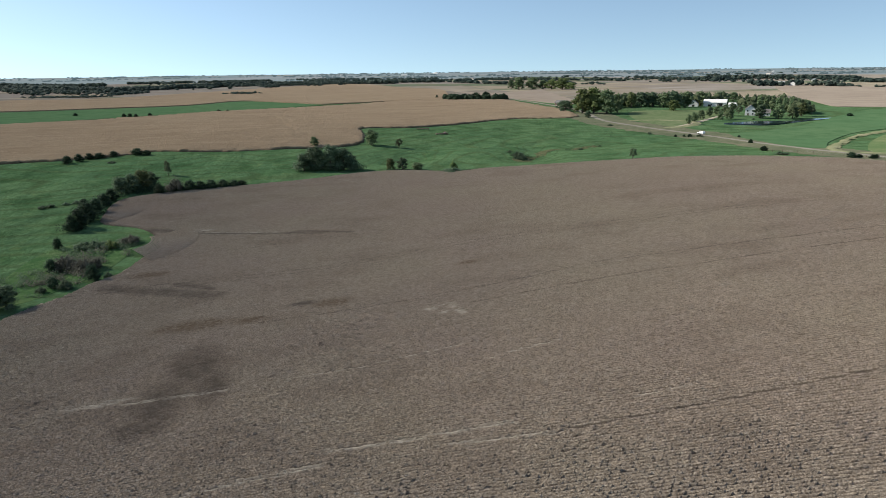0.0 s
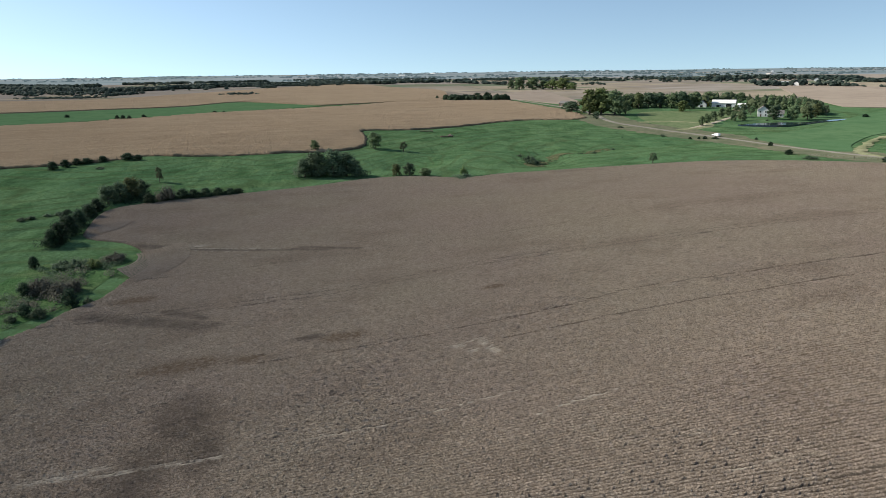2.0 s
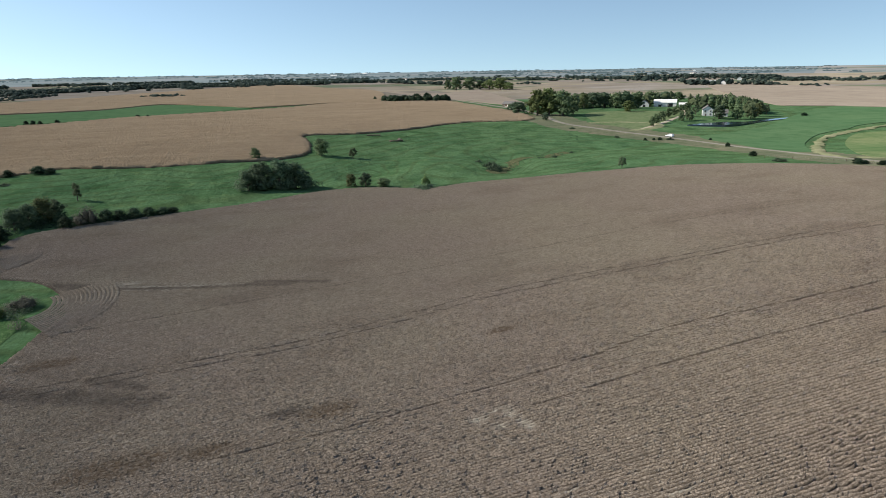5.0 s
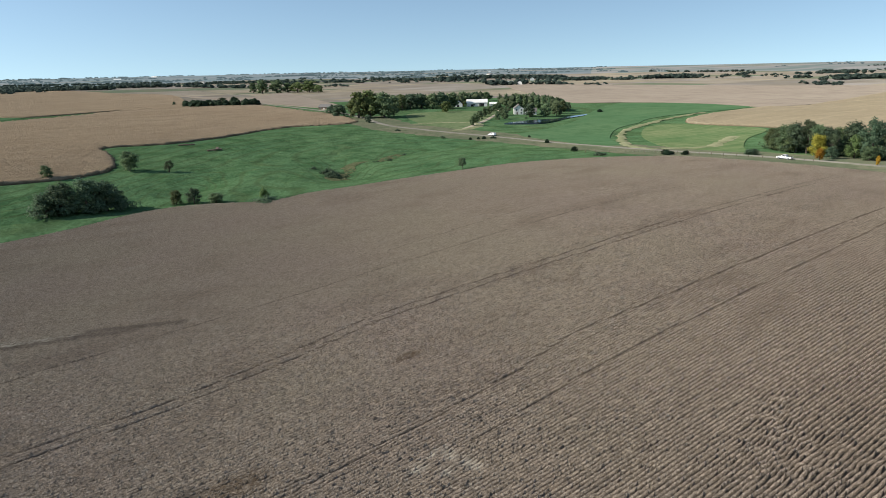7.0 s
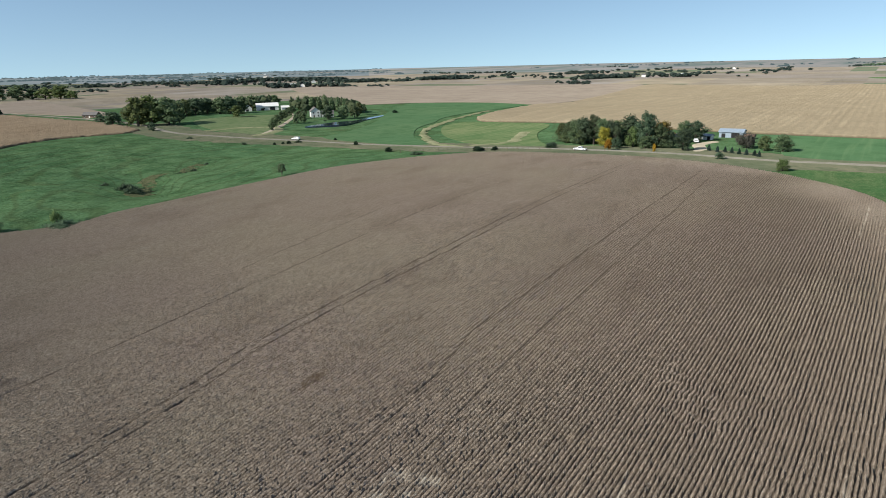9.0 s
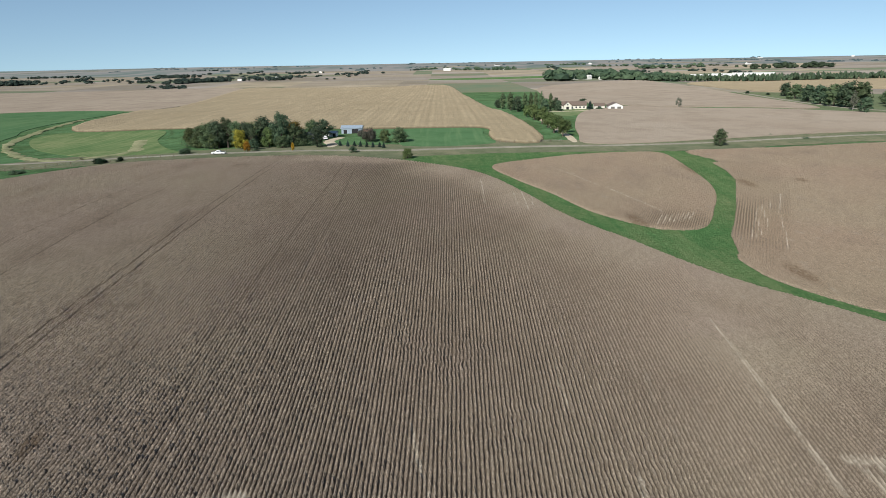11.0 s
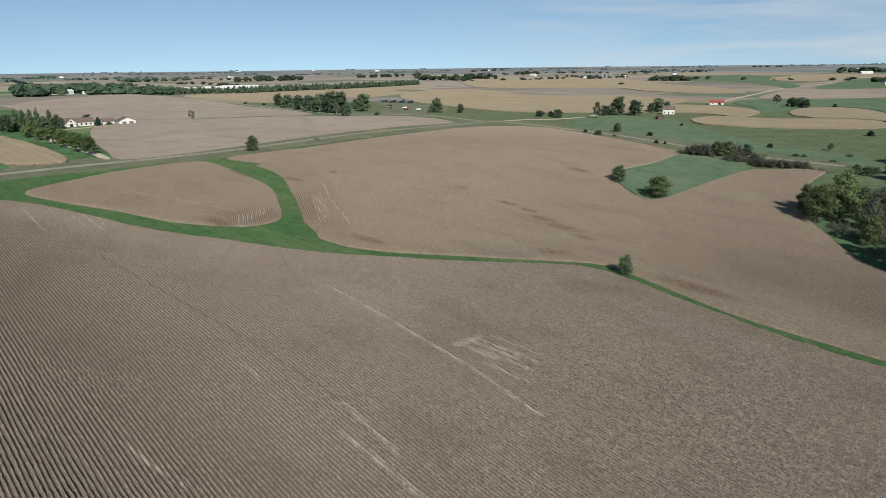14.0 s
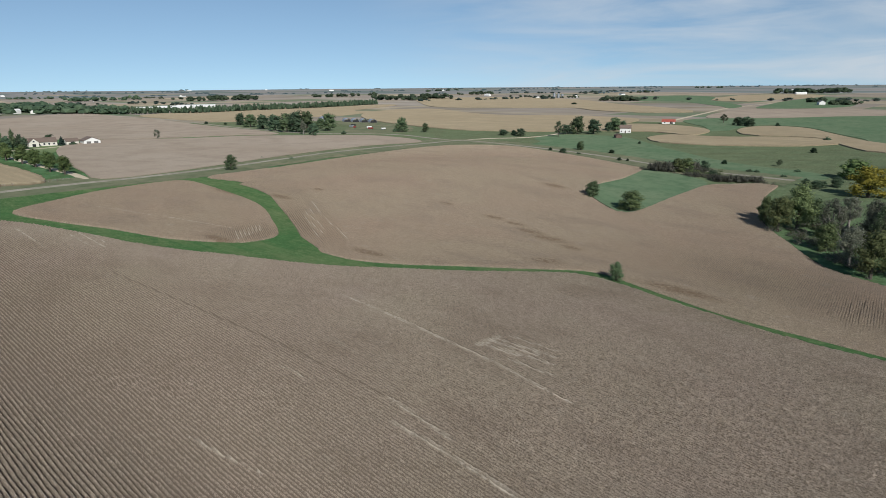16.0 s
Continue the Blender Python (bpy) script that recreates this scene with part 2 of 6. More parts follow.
M_mown = earth("mown_hay", (0.1, 0.16, 0.068), (0.2, 0.22, 0.11), (0.07, 0.125, 0.05), 0.02, 0.5, streak=0.35, relief=0.5, depth=0.2)
M_drygrass = earth("dry_grass", (0.235, 0.235, 0.135), (0.36, 0.33, 0.21), (0.12, 0.16, 0.075), 0.04, 0.8, relief=0.7, depth=0.3)
M_waterway = earth("grass_waterway", (0.11, 0.22, 0.085), (0.22, 0.255, 0.125), (0.06, 0.135, 0.05), 0.06, 0.9, relief=1.0, depth=0.6, speck=0.08)
M_gully = earth("gully_earth", (0.125, 0.135, 0.07), (0.2, 0.18, 0.105), (0.045, 0.08, 0.032), 0.12, 0.6, relief=1.0, depth=0.6)
M_verge = earth("roadside_verge", (0.145, 0.155, 0.1), (0.22, 0.2, 0.135), (0.09, 0.115, 0.065), 0.03, 0.7, relief=0.8, depth=0.4)
M_lawn = earth("lawn", (0.14, 0.178, 0.085), (0.19, 0.21, 0.115), (0.08, 0.13, 0.06), 0.04, 0.7, relief=0.5, depth=0.15)
M_patch = earth("rough_pasture", (0.115, 0.172, 0.1), (0.165, 0.2, 0.125), (0.075, 0.125, 0.07), 0.03, 0.9, relief=0.7, depth=0.3)
M_white = plain("white_siding", (0.78, 0.77, 0.73), 0.6, 0.12)
M_cream = plain("cream_siding", (0.7, 0.67, 0.58), 0.6, 0.12)
M_grey_roof = plain("grey_shingles", (0.17, 0.16, 0.15), 0.85, 0.3, 3)
M_brown_roof = plain("brown_shingles", (0.2, 0.15, 0.12), 0.85, 0.3, 3)
M_red_roof = plain("red_metal_roof", (0.4, 0.1, 0.07), 0.5, 0.2)
M_blue_roof = plain("blue_grey_metal", (0.33, 0.4, 0.47), 0.45, 0.2)
M_steel = plain("galvanized_steel", (0.42, 0.44, 0.46), 0.45, 0.25, 0.8, 0.5, 0.4)
# near-black: painted shade of open doorways, also a bed liner and an implement
M_dark = plain("dark_opening", (0.02, 0.02, 0.022), 0.7, 0.2)
M_wood = plain("weathered_boards", (0.16, 0.11, 0.085), 0.9, 0.35, 2)
M_red = plain("red_paint", (0.28, 0.055, 0.042), 0.5, 0.25)
M_car = plain("white_car_paint", (0.8, 0.8, 0.8), 0.25, 0.04, 1, 0.5)
M_rubber = plain("tyre_rubber", (0.02, 0.02, 0.02), 0.8, 0.2)
M_glass, _nt, _b = material("dark_glass", 0.08, 0.5)
_b.inputs["Base Color"].default_value = (0.03, 0.035, 0.04, 1)
M_water, _nt, _b = material("pond_water", 0.06, 0.5)
_b.inputs["Base Color"].default_value = (0.02, 0.035, 0.045, 1)
bump(_nt, _b, noise_of(_nt, 0.8, 3), 0.12, 0.1)


def land_material():
    """Grass near by; beyond it the squares of farmed country."""
    m, nt, b = material("land", 1.0, 0.0)
    b.inputs["Diffuse Roughness"].default_value = 0.5
    near = mixed(nt, noise_of(nt, 0.014, 5, lo=0.35, hi=0.7), (0.098, 0.192, 0.094), (0.13, 0.22, 0.105))
    near = mixed(nt, noise_of(nt, 0.07, 5, rough=0.65, lo=0.45, hi=0.72), near, (0.04, 0.1, 0.04))
    near = mixed(nt, noise_of(nt, 0.035, 6, (1, 0.35, 1), lo=0.62, hi=0.82, turn=0.5), near, (0.15, 0.15, 0.075))
    f = noise_of(nt, 0.8, 6, rough=0.75, lo=0.34, hi=0.66)
    co_z = nt.nodes.new("ShaderNodeTexCoord")
    path = mnode(nt, "ShaderNodeTexWave", Scale=math.pi / (10 * 0.55), Distortion=2.2, Detail=3.0, Detail_Scale=0.05)  # cattle paths that keep to one height
    path.bands_direction = "Z"
    nt.links.new(co_z.outputs["Object"], path.inputs["Vector"])
    thin = mnode(nt, "ShaderNodeMapRange", From_Min=0.75, From_Max=1.0, To_Max=0.45)
    nt.links.new(path.outputs["Fac"], thin.inputs["Value"])
    near = mixed(nt, thin.outputs[0], near, (0.07, 0.09, 0.04))
    near = mixed(nt, noise_of(nt, 0.22, 4, rough=0.6, lo=0.58, hi=0.74), near, (0.13, 0.2, 0.085))
    near = mixed(nt, f, mixed(nt, 0.68, near, (0.04, 0.07, 0.026)), near)
    sep = nt.nodes.new("ShaderNodeSeparateXYZ")
    nt.links.new(co_z.outputs["Object"], sep.inputs[0])
    south = mnode(nt, "ShaderNodeMapRange", From_Min=-40.0, From_Max=-230.0, To_Max=0.62)  # the southern grass is grazed dry
    nt.links.new(sep.outputs["Y"], south.inputs["Value"])
    near = mixed(nt, south.outputs[0], near, mixed(nt, f, (0.1, 0.105, 0.065), (0.185, 0.185, 0.12)))
    co = nt.nodes.new("ShaderNodeTexCoord")
    cells = []
    for size, shift in (((260, 420), 0.37), ((480, 210), 0.11)):
        mp = mnode(nt, "ShaderNodeMapping", Scale=(1 / size[0], 1 / size[1], 0), Location=(shift, shift * 2, 0))
        fl = nt.nodes.new("ShaderNodeVectorMath")
        fl.operation = "FLOOR"
        wh = nt.nodes.new("ShaderNodeTexWhiteNoise")
        wh.noise_dimensions = "2D"
        nt.links.new(co.outputs["Object"], mp.inputs["Vector"])
        nt.links.new(mp.outputs[0], fl.inputs[0])
        nt.links.new(fl.outputs[0], wh.inputs["Vector"])
        cells.append(wh.outputs["Value"])
    ramp = nt.nodes.new("ShaderNodeValToRGB")
    ramp.color_ramp.interpolation = "CONSTANT"
    tones = ((0.0, (0.27, 0.24, 0.215)), (0.2, (0.36, 0.31, 0.23)), (0.38, (0.22, 0.2, 0.18)), (0.5, (0.32, 0.29, 0.26)), (0.62, (0.12, 0.17, 0.11)), (0.84, (0.3, 0.26, 0.21)))
    while len(ramp.color_ramp.elements) < len(tones):
        ramp.color_ramp.elements.new(0.5)
    for e, (p, c) in zip(ramp.color_ramp.elements, tones):
        e.position, e.color = p, (*c, 1)
    pick = nt.nodes.new("ShaderNodeMath")
    pick.operation = "FRACT"
    add = nt.nodes.new("ShaderNodeMath")
    nt.links.new(cells[0], add.inputs[0])
    nt.links.new(cells[1], add.inputs[1])
    nt.links.new(add.outputs[0], pick.inputs[0])
    nt.links.new(pick.outputs[0], ramp.inputs[0])
    far = mixed(nt, noise_of(nt, 0.01, 5, lo=0.3, hi=0.8), ramp.outputs["Color"], (0.2, 0.17, 0.12))
    dist = nt.nodes.new("ShaderNodeVectorMath")
    dist.operation = "DISTANCE"
    dist.inputs[1].default_value = (60, 150, 5)
    nt.links.new(co.outputs["Object"], dist.inputs[0])
    step = mnode(nt, "ShaderNodeMapRange", From_Min=790.0, From_Max=800.0)
    nt.links.new(dist.outputs["Value"], step.inputs["Value"])
    nt.links.new(mixed(nt, step.outputs[0], near, far), b.inputs["Base Color"])
    lumps = mnode(nt, "ShaderNodeBump", Strength=0.9, Distance=3.2)
    nt.links.new(noise_of(nt, 0.045, 6, (1, 0.9, 1), rough=0.55, lo=0.2, hi=0.8), lumps.inputs["Height"])
    bump(nt, b, f, 0.6, 0.3)
    nt.links.new(lumps.outputs[0], b.inputs["Normal"].links[0].from_node.inputs["Normal"])
    return m


M_land = land_material()


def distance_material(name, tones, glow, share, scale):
    """The farthest country, with haze painted in as an even emission mixed over its colours."""
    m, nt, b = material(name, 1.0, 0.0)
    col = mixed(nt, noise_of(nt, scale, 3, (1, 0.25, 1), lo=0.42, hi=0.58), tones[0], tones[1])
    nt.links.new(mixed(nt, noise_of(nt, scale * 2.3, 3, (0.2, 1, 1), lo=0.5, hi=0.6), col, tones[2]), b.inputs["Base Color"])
    haze = mnode(nt, "ShaderNodeEmission", Color=(*glow, 1), Strength=1.0)
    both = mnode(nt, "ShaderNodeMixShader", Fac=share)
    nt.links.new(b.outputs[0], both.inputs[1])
    nt.links.new(haze.outputs[0], both.inputs[2])
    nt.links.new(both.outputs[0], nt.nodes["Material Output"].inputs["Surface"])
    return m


M_distance = distance_material("far_country_hazed", ((0.36, 0.3, 0.25), (0.27, 0.24, 0.2), (0.14, 0.17, 0.12)), (0.22, 0.28, 0.325), 0.42, 0.0022)
# the same painted haze, bluer and heavier, for the side toward the sun
M_distance_blue = distance_material("far_country_blue_haze", ((0.25, 0.22, 0.18), (0.16, 0.17, 0.13), (0.07, 0.1, 0.07)), (0.2, 0.27, 0.33), 0.6, 0.0024)
M_far_trees = distance_material("far_trees_hazed", ((0.05, 0.075, 0.05), (0.07, 0.095, 0.06), (0.06, 0.08, 0.05)), (0.115, 0.165, 0.2), 0.6, 0.01)


def bean_material(name, one, two):
    """Ripe soybean canopy: brown-grey pods and stems, paler where thin, darker in spots and among weeds."""
    m, nt, b = material(name, 1.0, 0.0)
    b.inputs["Diffuse Roughness"].default_value = 1.0
    col = mixed(nt, noise_of(nt, 0.02, 5, lo=0.36, hi=0.62), one, two)
    col = mixed(nt, noise_of(nt, 0.09, 5, (0.5, 1, 1), lo=0.5, hi=0.8), col, (0.4, 0.32, 0.25))
    col = mixed(nt, noise_of(nt, 0.4, 4, (0.5, 1.0, 1), lo=0.6, hi=0.9), col, (0.56, 0.49, 0.4))
    f = noise_of(nt, 5.0, 5, (0.7, 1, 1), rough=0.9, lo=0.42, hi=0.55)
    clump = noise_of(nt, 1.3, 4, (0.7, 1, 1), rough=0.75, lo=0.4, hi=0.58)
    col = mixed(nt, clump, mixed(nt, 0.24, col, (0.1, 0.082, 0.062)), col)
    g = noise_of(nt, 14.0, 3, (0.8, 1, 1), rough=0.9, lo=0.6, hi=0.75)
    col = mixed(nt, f, mixed(nt, 0.5, col, (0.08, 0.066, 0.05)), col)
    col = mixed(nt, g, col, (0.64, 0.57, 0.47))
    for key, tone in (("soil", (0.205, 0.166, 0.128)), ("dark", (0.12, 0.1, 0.085)), ("pale", (0.74, 0.67, 0.55)), ("weeds", (0.17, 0.115, 0.07))):
        at = nt.nodes.new("ShaderNodeAttribute")
        at.attribute_name = key
        fac = at.outputs["Fac"]
        if key == "soil":  # leaves and straw break up the strip of soil between two rows
            rag = nt.nodes.new("ShaderNodeMath")
            rag.operation = "MULTIPLY_ADD"
            nt.links.new(f, rag.inputs[0])
            rag.inputs[1].default_value = -0.45
            nt.links.new(fac, rag.inputs[2])
            edge = mnode(nt, "ShaderNodeMapRange")
            nt.links.new(rag.outputs[0], edge.inputs["Value"])
            edge.inputs["From Min"].default_value, edge.inputs["From Max"].default_value = 0.05, 0.4
            edge.inputs["To Max"].default_value = 0.9
            fac = edge.outputs[0]
        col = mixed(nt, fac, col, tone)
    nt.links.new(col, b.inputs["Base Color"])
    bump(nt, b, f, 0.9, 0.2)
    return m


M_beans = bean_material("ripe_soybeans", (0.52, 0.422, 0.342), (0.53, 0.447, 0.343))
M_beans_brown = bean_material("ripe_brown_soybeans", (0.51, 0.39, 0.29), (0.52, 0.42, 0.305))

# ---- makers ----
def mesh_of(name, verts, faces, mat, smooth=False):
    me = bpy.data.meshes.new(name)
    me.from_pydata(verts, [], faces)
    if mat:
        me.materials.append(mat)
    if smooth:
        me.polygons.foreach_set("use_smooth", [True] * len(me.polygons))
    me.update()
    return me


def part(name, bm, mat, parent=None, label="", smooth=False):
    """Link a bmesh as one mesh object under a thing or a part."""
    me = bpy.data.meshes.new(name)
    bm.to_mesh(me)
    bm.free()
    me.materials.append(mat)
    if smooth:
        me.polygons.foreach_set("use_smooth", [True] * len(me.polygons))
    ob = new(name, me)
    ob.parent = parent
    return tagged(ob, label)


def thing(name, x, y, turn, label, category, group="", z=None, kind=""):
    """An Empty at a thing's base on the land."""
    ob = new(name)
    ob.matrix_basis = pose(x, y, gz(x, y) if z is None else z, 0, 0, turn)
    return tagged(ob, label, category, group, kind)


def box(bm, x0, x1, y0, y1, z0, z1, bevel=0.0):
    made = bmesh.ops.create_cube(bm, size=1)["verts"]
    for v in made:
        v.co = Vector((x0 + (v.co.x + 0.5) * (x1 - x0), y0 + (v.co.y + 0.5) * (y1 - y0), z0 + (v.co.z + 0.5) * (z1 - z0)))
    if bevel:
        bmesh.ops.bevel(bm, geom=list({e for v in made for e in v.link_edges}), offset=bevel, segments=1, affect="EDGES")
    return made


def boxed(*a, bevel=0.0):
    bm = bmesh.new()
    box(bm, *a, bevel=bevel)
    return bm


def inside(poly, x, y):
    """Which of the points lie in the polygon."""
    x, y = np.asarray(x), np.asarray(y)
    hit = np.zeros(x.shape, bool)
    for (x0, y0), (x1, y1) in zip(poly, poly[1:] + poly[:1]):
        cross = ((y0 > y) != (y1 > y)) & (x < (x1 - x0) * (y - y0) / ((y1 - y0) or 1e-9) + x0)
        hit ^= cross
    return hit


def rounded(line, step, closed=False):
    """A smooth line (Catmull-Rom) through the given places, with a point about every step metres."""
    p = [Vector((*q, 0)) for q in line]
    n = len(p)
    out = []
    for i in range(n if closed else n - 1):
        a, b, c, d = (p[(i + k) % n] if closed else p[min(max(i + k, 0), n - 1)] for k in (-1, 0, 1, 2))
        m = max(1, int((c - b).length / step))
        for k in range(m):
            t = k / m
            out.append(0.5 * ((2 * b) + (c - a) * t + (2 * a - 5 * b + 4 * c - d) * t * t + (3 * b - a - 3 * c + d) * t**3))
    if not closed:
        out.append(p[-1])
    return [(v.x, v.y) for v in out]


def field(name, poly, mat, height, step, label, category, kind="stuff", curve=True, ragged=0.0):
    """A crop or meadow as a raised sheet over the land, with a skirt down to the ground at its edge."""
    edge = rounded(poly, step, True) if curve else poly
    if ragged:
        rnd = random.Random(name)
        edge = [(x + rnd.uniform(-ragged, ragged), y + rnd.uniform(-ragged, ragged)) for x, y in edge]
    xs, ys = [p[0] for p in edge], [p[1] for p in edge]
    gx, gy = np.meshgrid(np.arange(min(xs), max(xs), step), np.arange(min(ys), max(ys), step))
    gx = gx + (np.arange(gx.shape[0]) % 2 * step / 2)[:, None]
    keep = inside(edge, gx, gy)
    pts = [Vector(p) for p in edge] + [Vector((a, b)) for a, b in zip(gx[keep], gy[keep])]
    n = len(edge)
    co, _, tris, *_ = mathutils_geometry.delaunay_2d_cdt(pts, [(i, (i + 1) % n) for i in range(n)], [list(range(n))], 1, 0.01)
    cx, cy = np.array([c.x for c in co]), np.array([c.y for c in co])
    z = ground(cx, cy) + height
    verts = list(zip(cx, cy, z))
    faces = [tuple(f) for f in tris]
    use = {}
    for f in faces:
        for a, b in zip(f, f[1:] + f[:1]):
            use[(a, b)] = True
    rim = [(a, b) for a, b in use if (b, a) not in use]
    low = {}
    for a in {i for e in rim for i in e}:
        low[a] = len(verts)
        verts.append((cx[a], cy[a], z[a] - height - 0.5))
    faces += [(b, a, low[a], low[b]) for a, b in rim]
    return tagged(new(name, mesh_of(name, verts, faces, mat)), label, category, "", kind)


def ribbon(name, line, width, mat, label, category, lift=0.14, step=5.0, crown=0.12, ragged=0.3):
    """A road or track that lies on the land."""
    mid = rounded(line, step)
    rnd = random.Random(name + str(line[0]))
    verts, faces = [], []
    for i, (x, y) in enumerate(mid):
        a, b = mid[max(i - 1, 0)], mid[min(i + 1, len(mid) - 1)]
        d = Vector((b[0] - a[0], b[1] - a[1])).normalized()
        for k in (-1, -0.5, 0, 0.5, 1):
            w = k * width / 2 + (rnd.uniform(-ragged, ragged) if abs(k) == 1 else 0)
            px, py = x - d.y * w, y + d.x * w
            verts.append((px, py, gz(px, py) + lift + crown * (1 - k * k) - (0.2 if abs(k) == 1 else 0)))
    for i in range(len(mid) - 1):
        faces += [(5 * i + k, 5 * i + k + 1, 5 * i + k + 6, 5 * i + k + 5) for k in range(4)]
    return tagged(new(name, mesh_of(name, verts, faces, mat, True)), label, category, "", "structure")


# ---- the land, one sheet to the skyline ----
rings = [0.0]
while rings[-1] < 4960:
    rings.append(rings[-1] + max(5.0, rings[-1] * 0.021))
rings[-1] = 4965.0
SPOKES = 360
land_verts, land_faces = [], []
for r in rings[1:]:
    a = np.arange(SPOKES) * 2 * np.pi / SPOKES
    px, py = 20 + r * np.cos(a), 100 + r * np.sin(a)
    land_verts += list(zip(px, py, ground(px, py)))
land_verts.append((20, 100, gz(20, 100)))
for i in range(len(rings) - 2):
    for k in range(SPOKES):
        k2 = (k + 1) % SPOKES
        land_faces.append((i * SPOKES + k, (i + 1) * SPOKES + k, (i + 1) * SPOKES + k2, i * SPOKES + k2))
for k in range(SPOKES):
    land_faces.append((len(land_verts) - 1, k, (k + 1) % SPOKES))
tagged(new("ground", mesh_of("ground", land_verts, land_faces, M_land, True)), "rolling green pasture and patchwork farmland under open sky", "ground", "", "structure")

# the farthest country, on its own sheet, its haze painted in as emission
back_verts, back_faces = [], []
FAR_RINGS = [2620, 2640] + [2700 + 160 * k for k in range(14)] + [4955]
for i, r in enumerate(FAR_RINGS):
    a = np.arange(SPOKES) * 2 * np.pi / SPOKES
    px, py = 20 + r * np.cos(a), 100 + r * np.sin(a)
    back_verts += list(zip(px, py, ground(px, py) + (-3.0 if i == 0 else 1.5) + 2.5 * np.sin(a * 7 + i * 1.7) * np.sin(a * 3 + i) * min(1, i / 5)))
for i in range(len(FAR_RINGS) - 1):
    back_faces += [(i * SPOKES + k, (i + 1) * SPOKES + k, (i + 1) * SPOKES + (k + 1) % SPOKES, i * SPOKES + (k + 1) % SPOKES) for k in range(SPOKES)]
for mat, north, label in ((M_distance, False, "pale farmland painted with haze out to the skyline"), (M_distance_blue, True, "far wooded country painted with blue haze")):
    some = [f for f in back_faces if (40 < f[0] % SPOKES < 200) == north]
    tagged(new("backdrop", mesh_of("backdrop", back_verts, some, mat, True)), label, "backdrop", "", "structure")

# ---- fields ----
MAIN = [(-64, 139), (-60, 145), (-55, 150), (-51, 157), (-46, 162), (-43, 173), (-40, 181), (-44, 195), (-51, 205), (-62, 212), (-65, 222), (-64, 246), (-44, 256), (-21, 262),
        (6, 271), (29, 284), (46, 281), (66, 268), (80, 271), (102, 269), (121, 268), (143, 266), (171, 263), (193, 252), (212, 236), (226, 216), (229, 190), (232, 164), (233, 138),
        (228, 116), (221, 100), (211, 85), (202, 75), (190, 68), (167, 59.5), (150, 54.5), (136, 49), (122, 41.8), (108, 35.5), (92, 27.5), (79, 17.5), (66, 7.5), (55, -3.5), (45, -13)]
MAIN_WEST = [(38, -14.2), (31, -13.2), (17, -9.8), (-5, -7), (-20, -8), (-60, -14), (-90, 40), (-85, 110)]
DOUBLE = [(-60, 149.5), (-29, 147.6), (1, 146.3), (26, 148.6), (38, 150.6), (64, 149.2), (91, 147.2), (123, 146.3), (155, 146.6), (190, 147.6), (222, 148)]
SINGLE = [(-12, 119.2), (11, 118.6), (29, 119.7), (46, 121.2), (60, 123.8), (79, 122.6), (112, 121.6), (160, 121.9), (212, 123.2)]
TRACKS = [DOUBLE, [(x, y + 2.3) for x, y in DOUBLE], SINGLE, [(30, 112.6), (56, 114.2), (104, 113.9), (141, 115), (199, 118)], [(28, 65.7), (54, 66.1), (80, 67.6), (120, 70)],
          [(-40, 171), (20, 173), (90, 172), (160, 170)], [(60, 182), (110, 184), (160, 182), (205, 178)]]  # wheel tracks among the rows
DARK = [(-20, 104, 4.6, 8), (-23.5, 92, 4.2, 8), (-16.5, 95, 3, 6), (-25, 85, 4, 3), (-2, 126, 3, 1.2), (-35, 63, 10, 3)]
BARE = [(12, 74, 9, 4), (20, 71.5, 6, 3), (13, 84, 6, 2), (-21, 98, 8, 12), (30, 38, 14, 5), (64, 78, 44, 16)]
DARK_LINES = [(-46, 152, -36, 146, 2.0), (-33, 145, -21, 138.5, 2.2), (-30, 149, -22, 143, 1.2), (-47, 199.5, -23, 188.5, 1.6), (-23, 188.5, 4, 179, 1.2), (-2, 183, 12, 176, 1.0)]
PALE = [(22.2, 112.6, 1.2, 0.9), (24.3, 109.9, 0.9, 0.8), (24.6, 113.4, 0.7, 0.6), (-33, 95, 5, 1.0), (-40, 187, 5, 5), (-31, 194, 4, 1.2)]
WEEDS = [(-23, 122.5, 8, 2.6), (-12, 121, 4, 1.6), (4, 124, 4, 2), (36, 136, 3, 1), (-38, 158, 5, 2)]
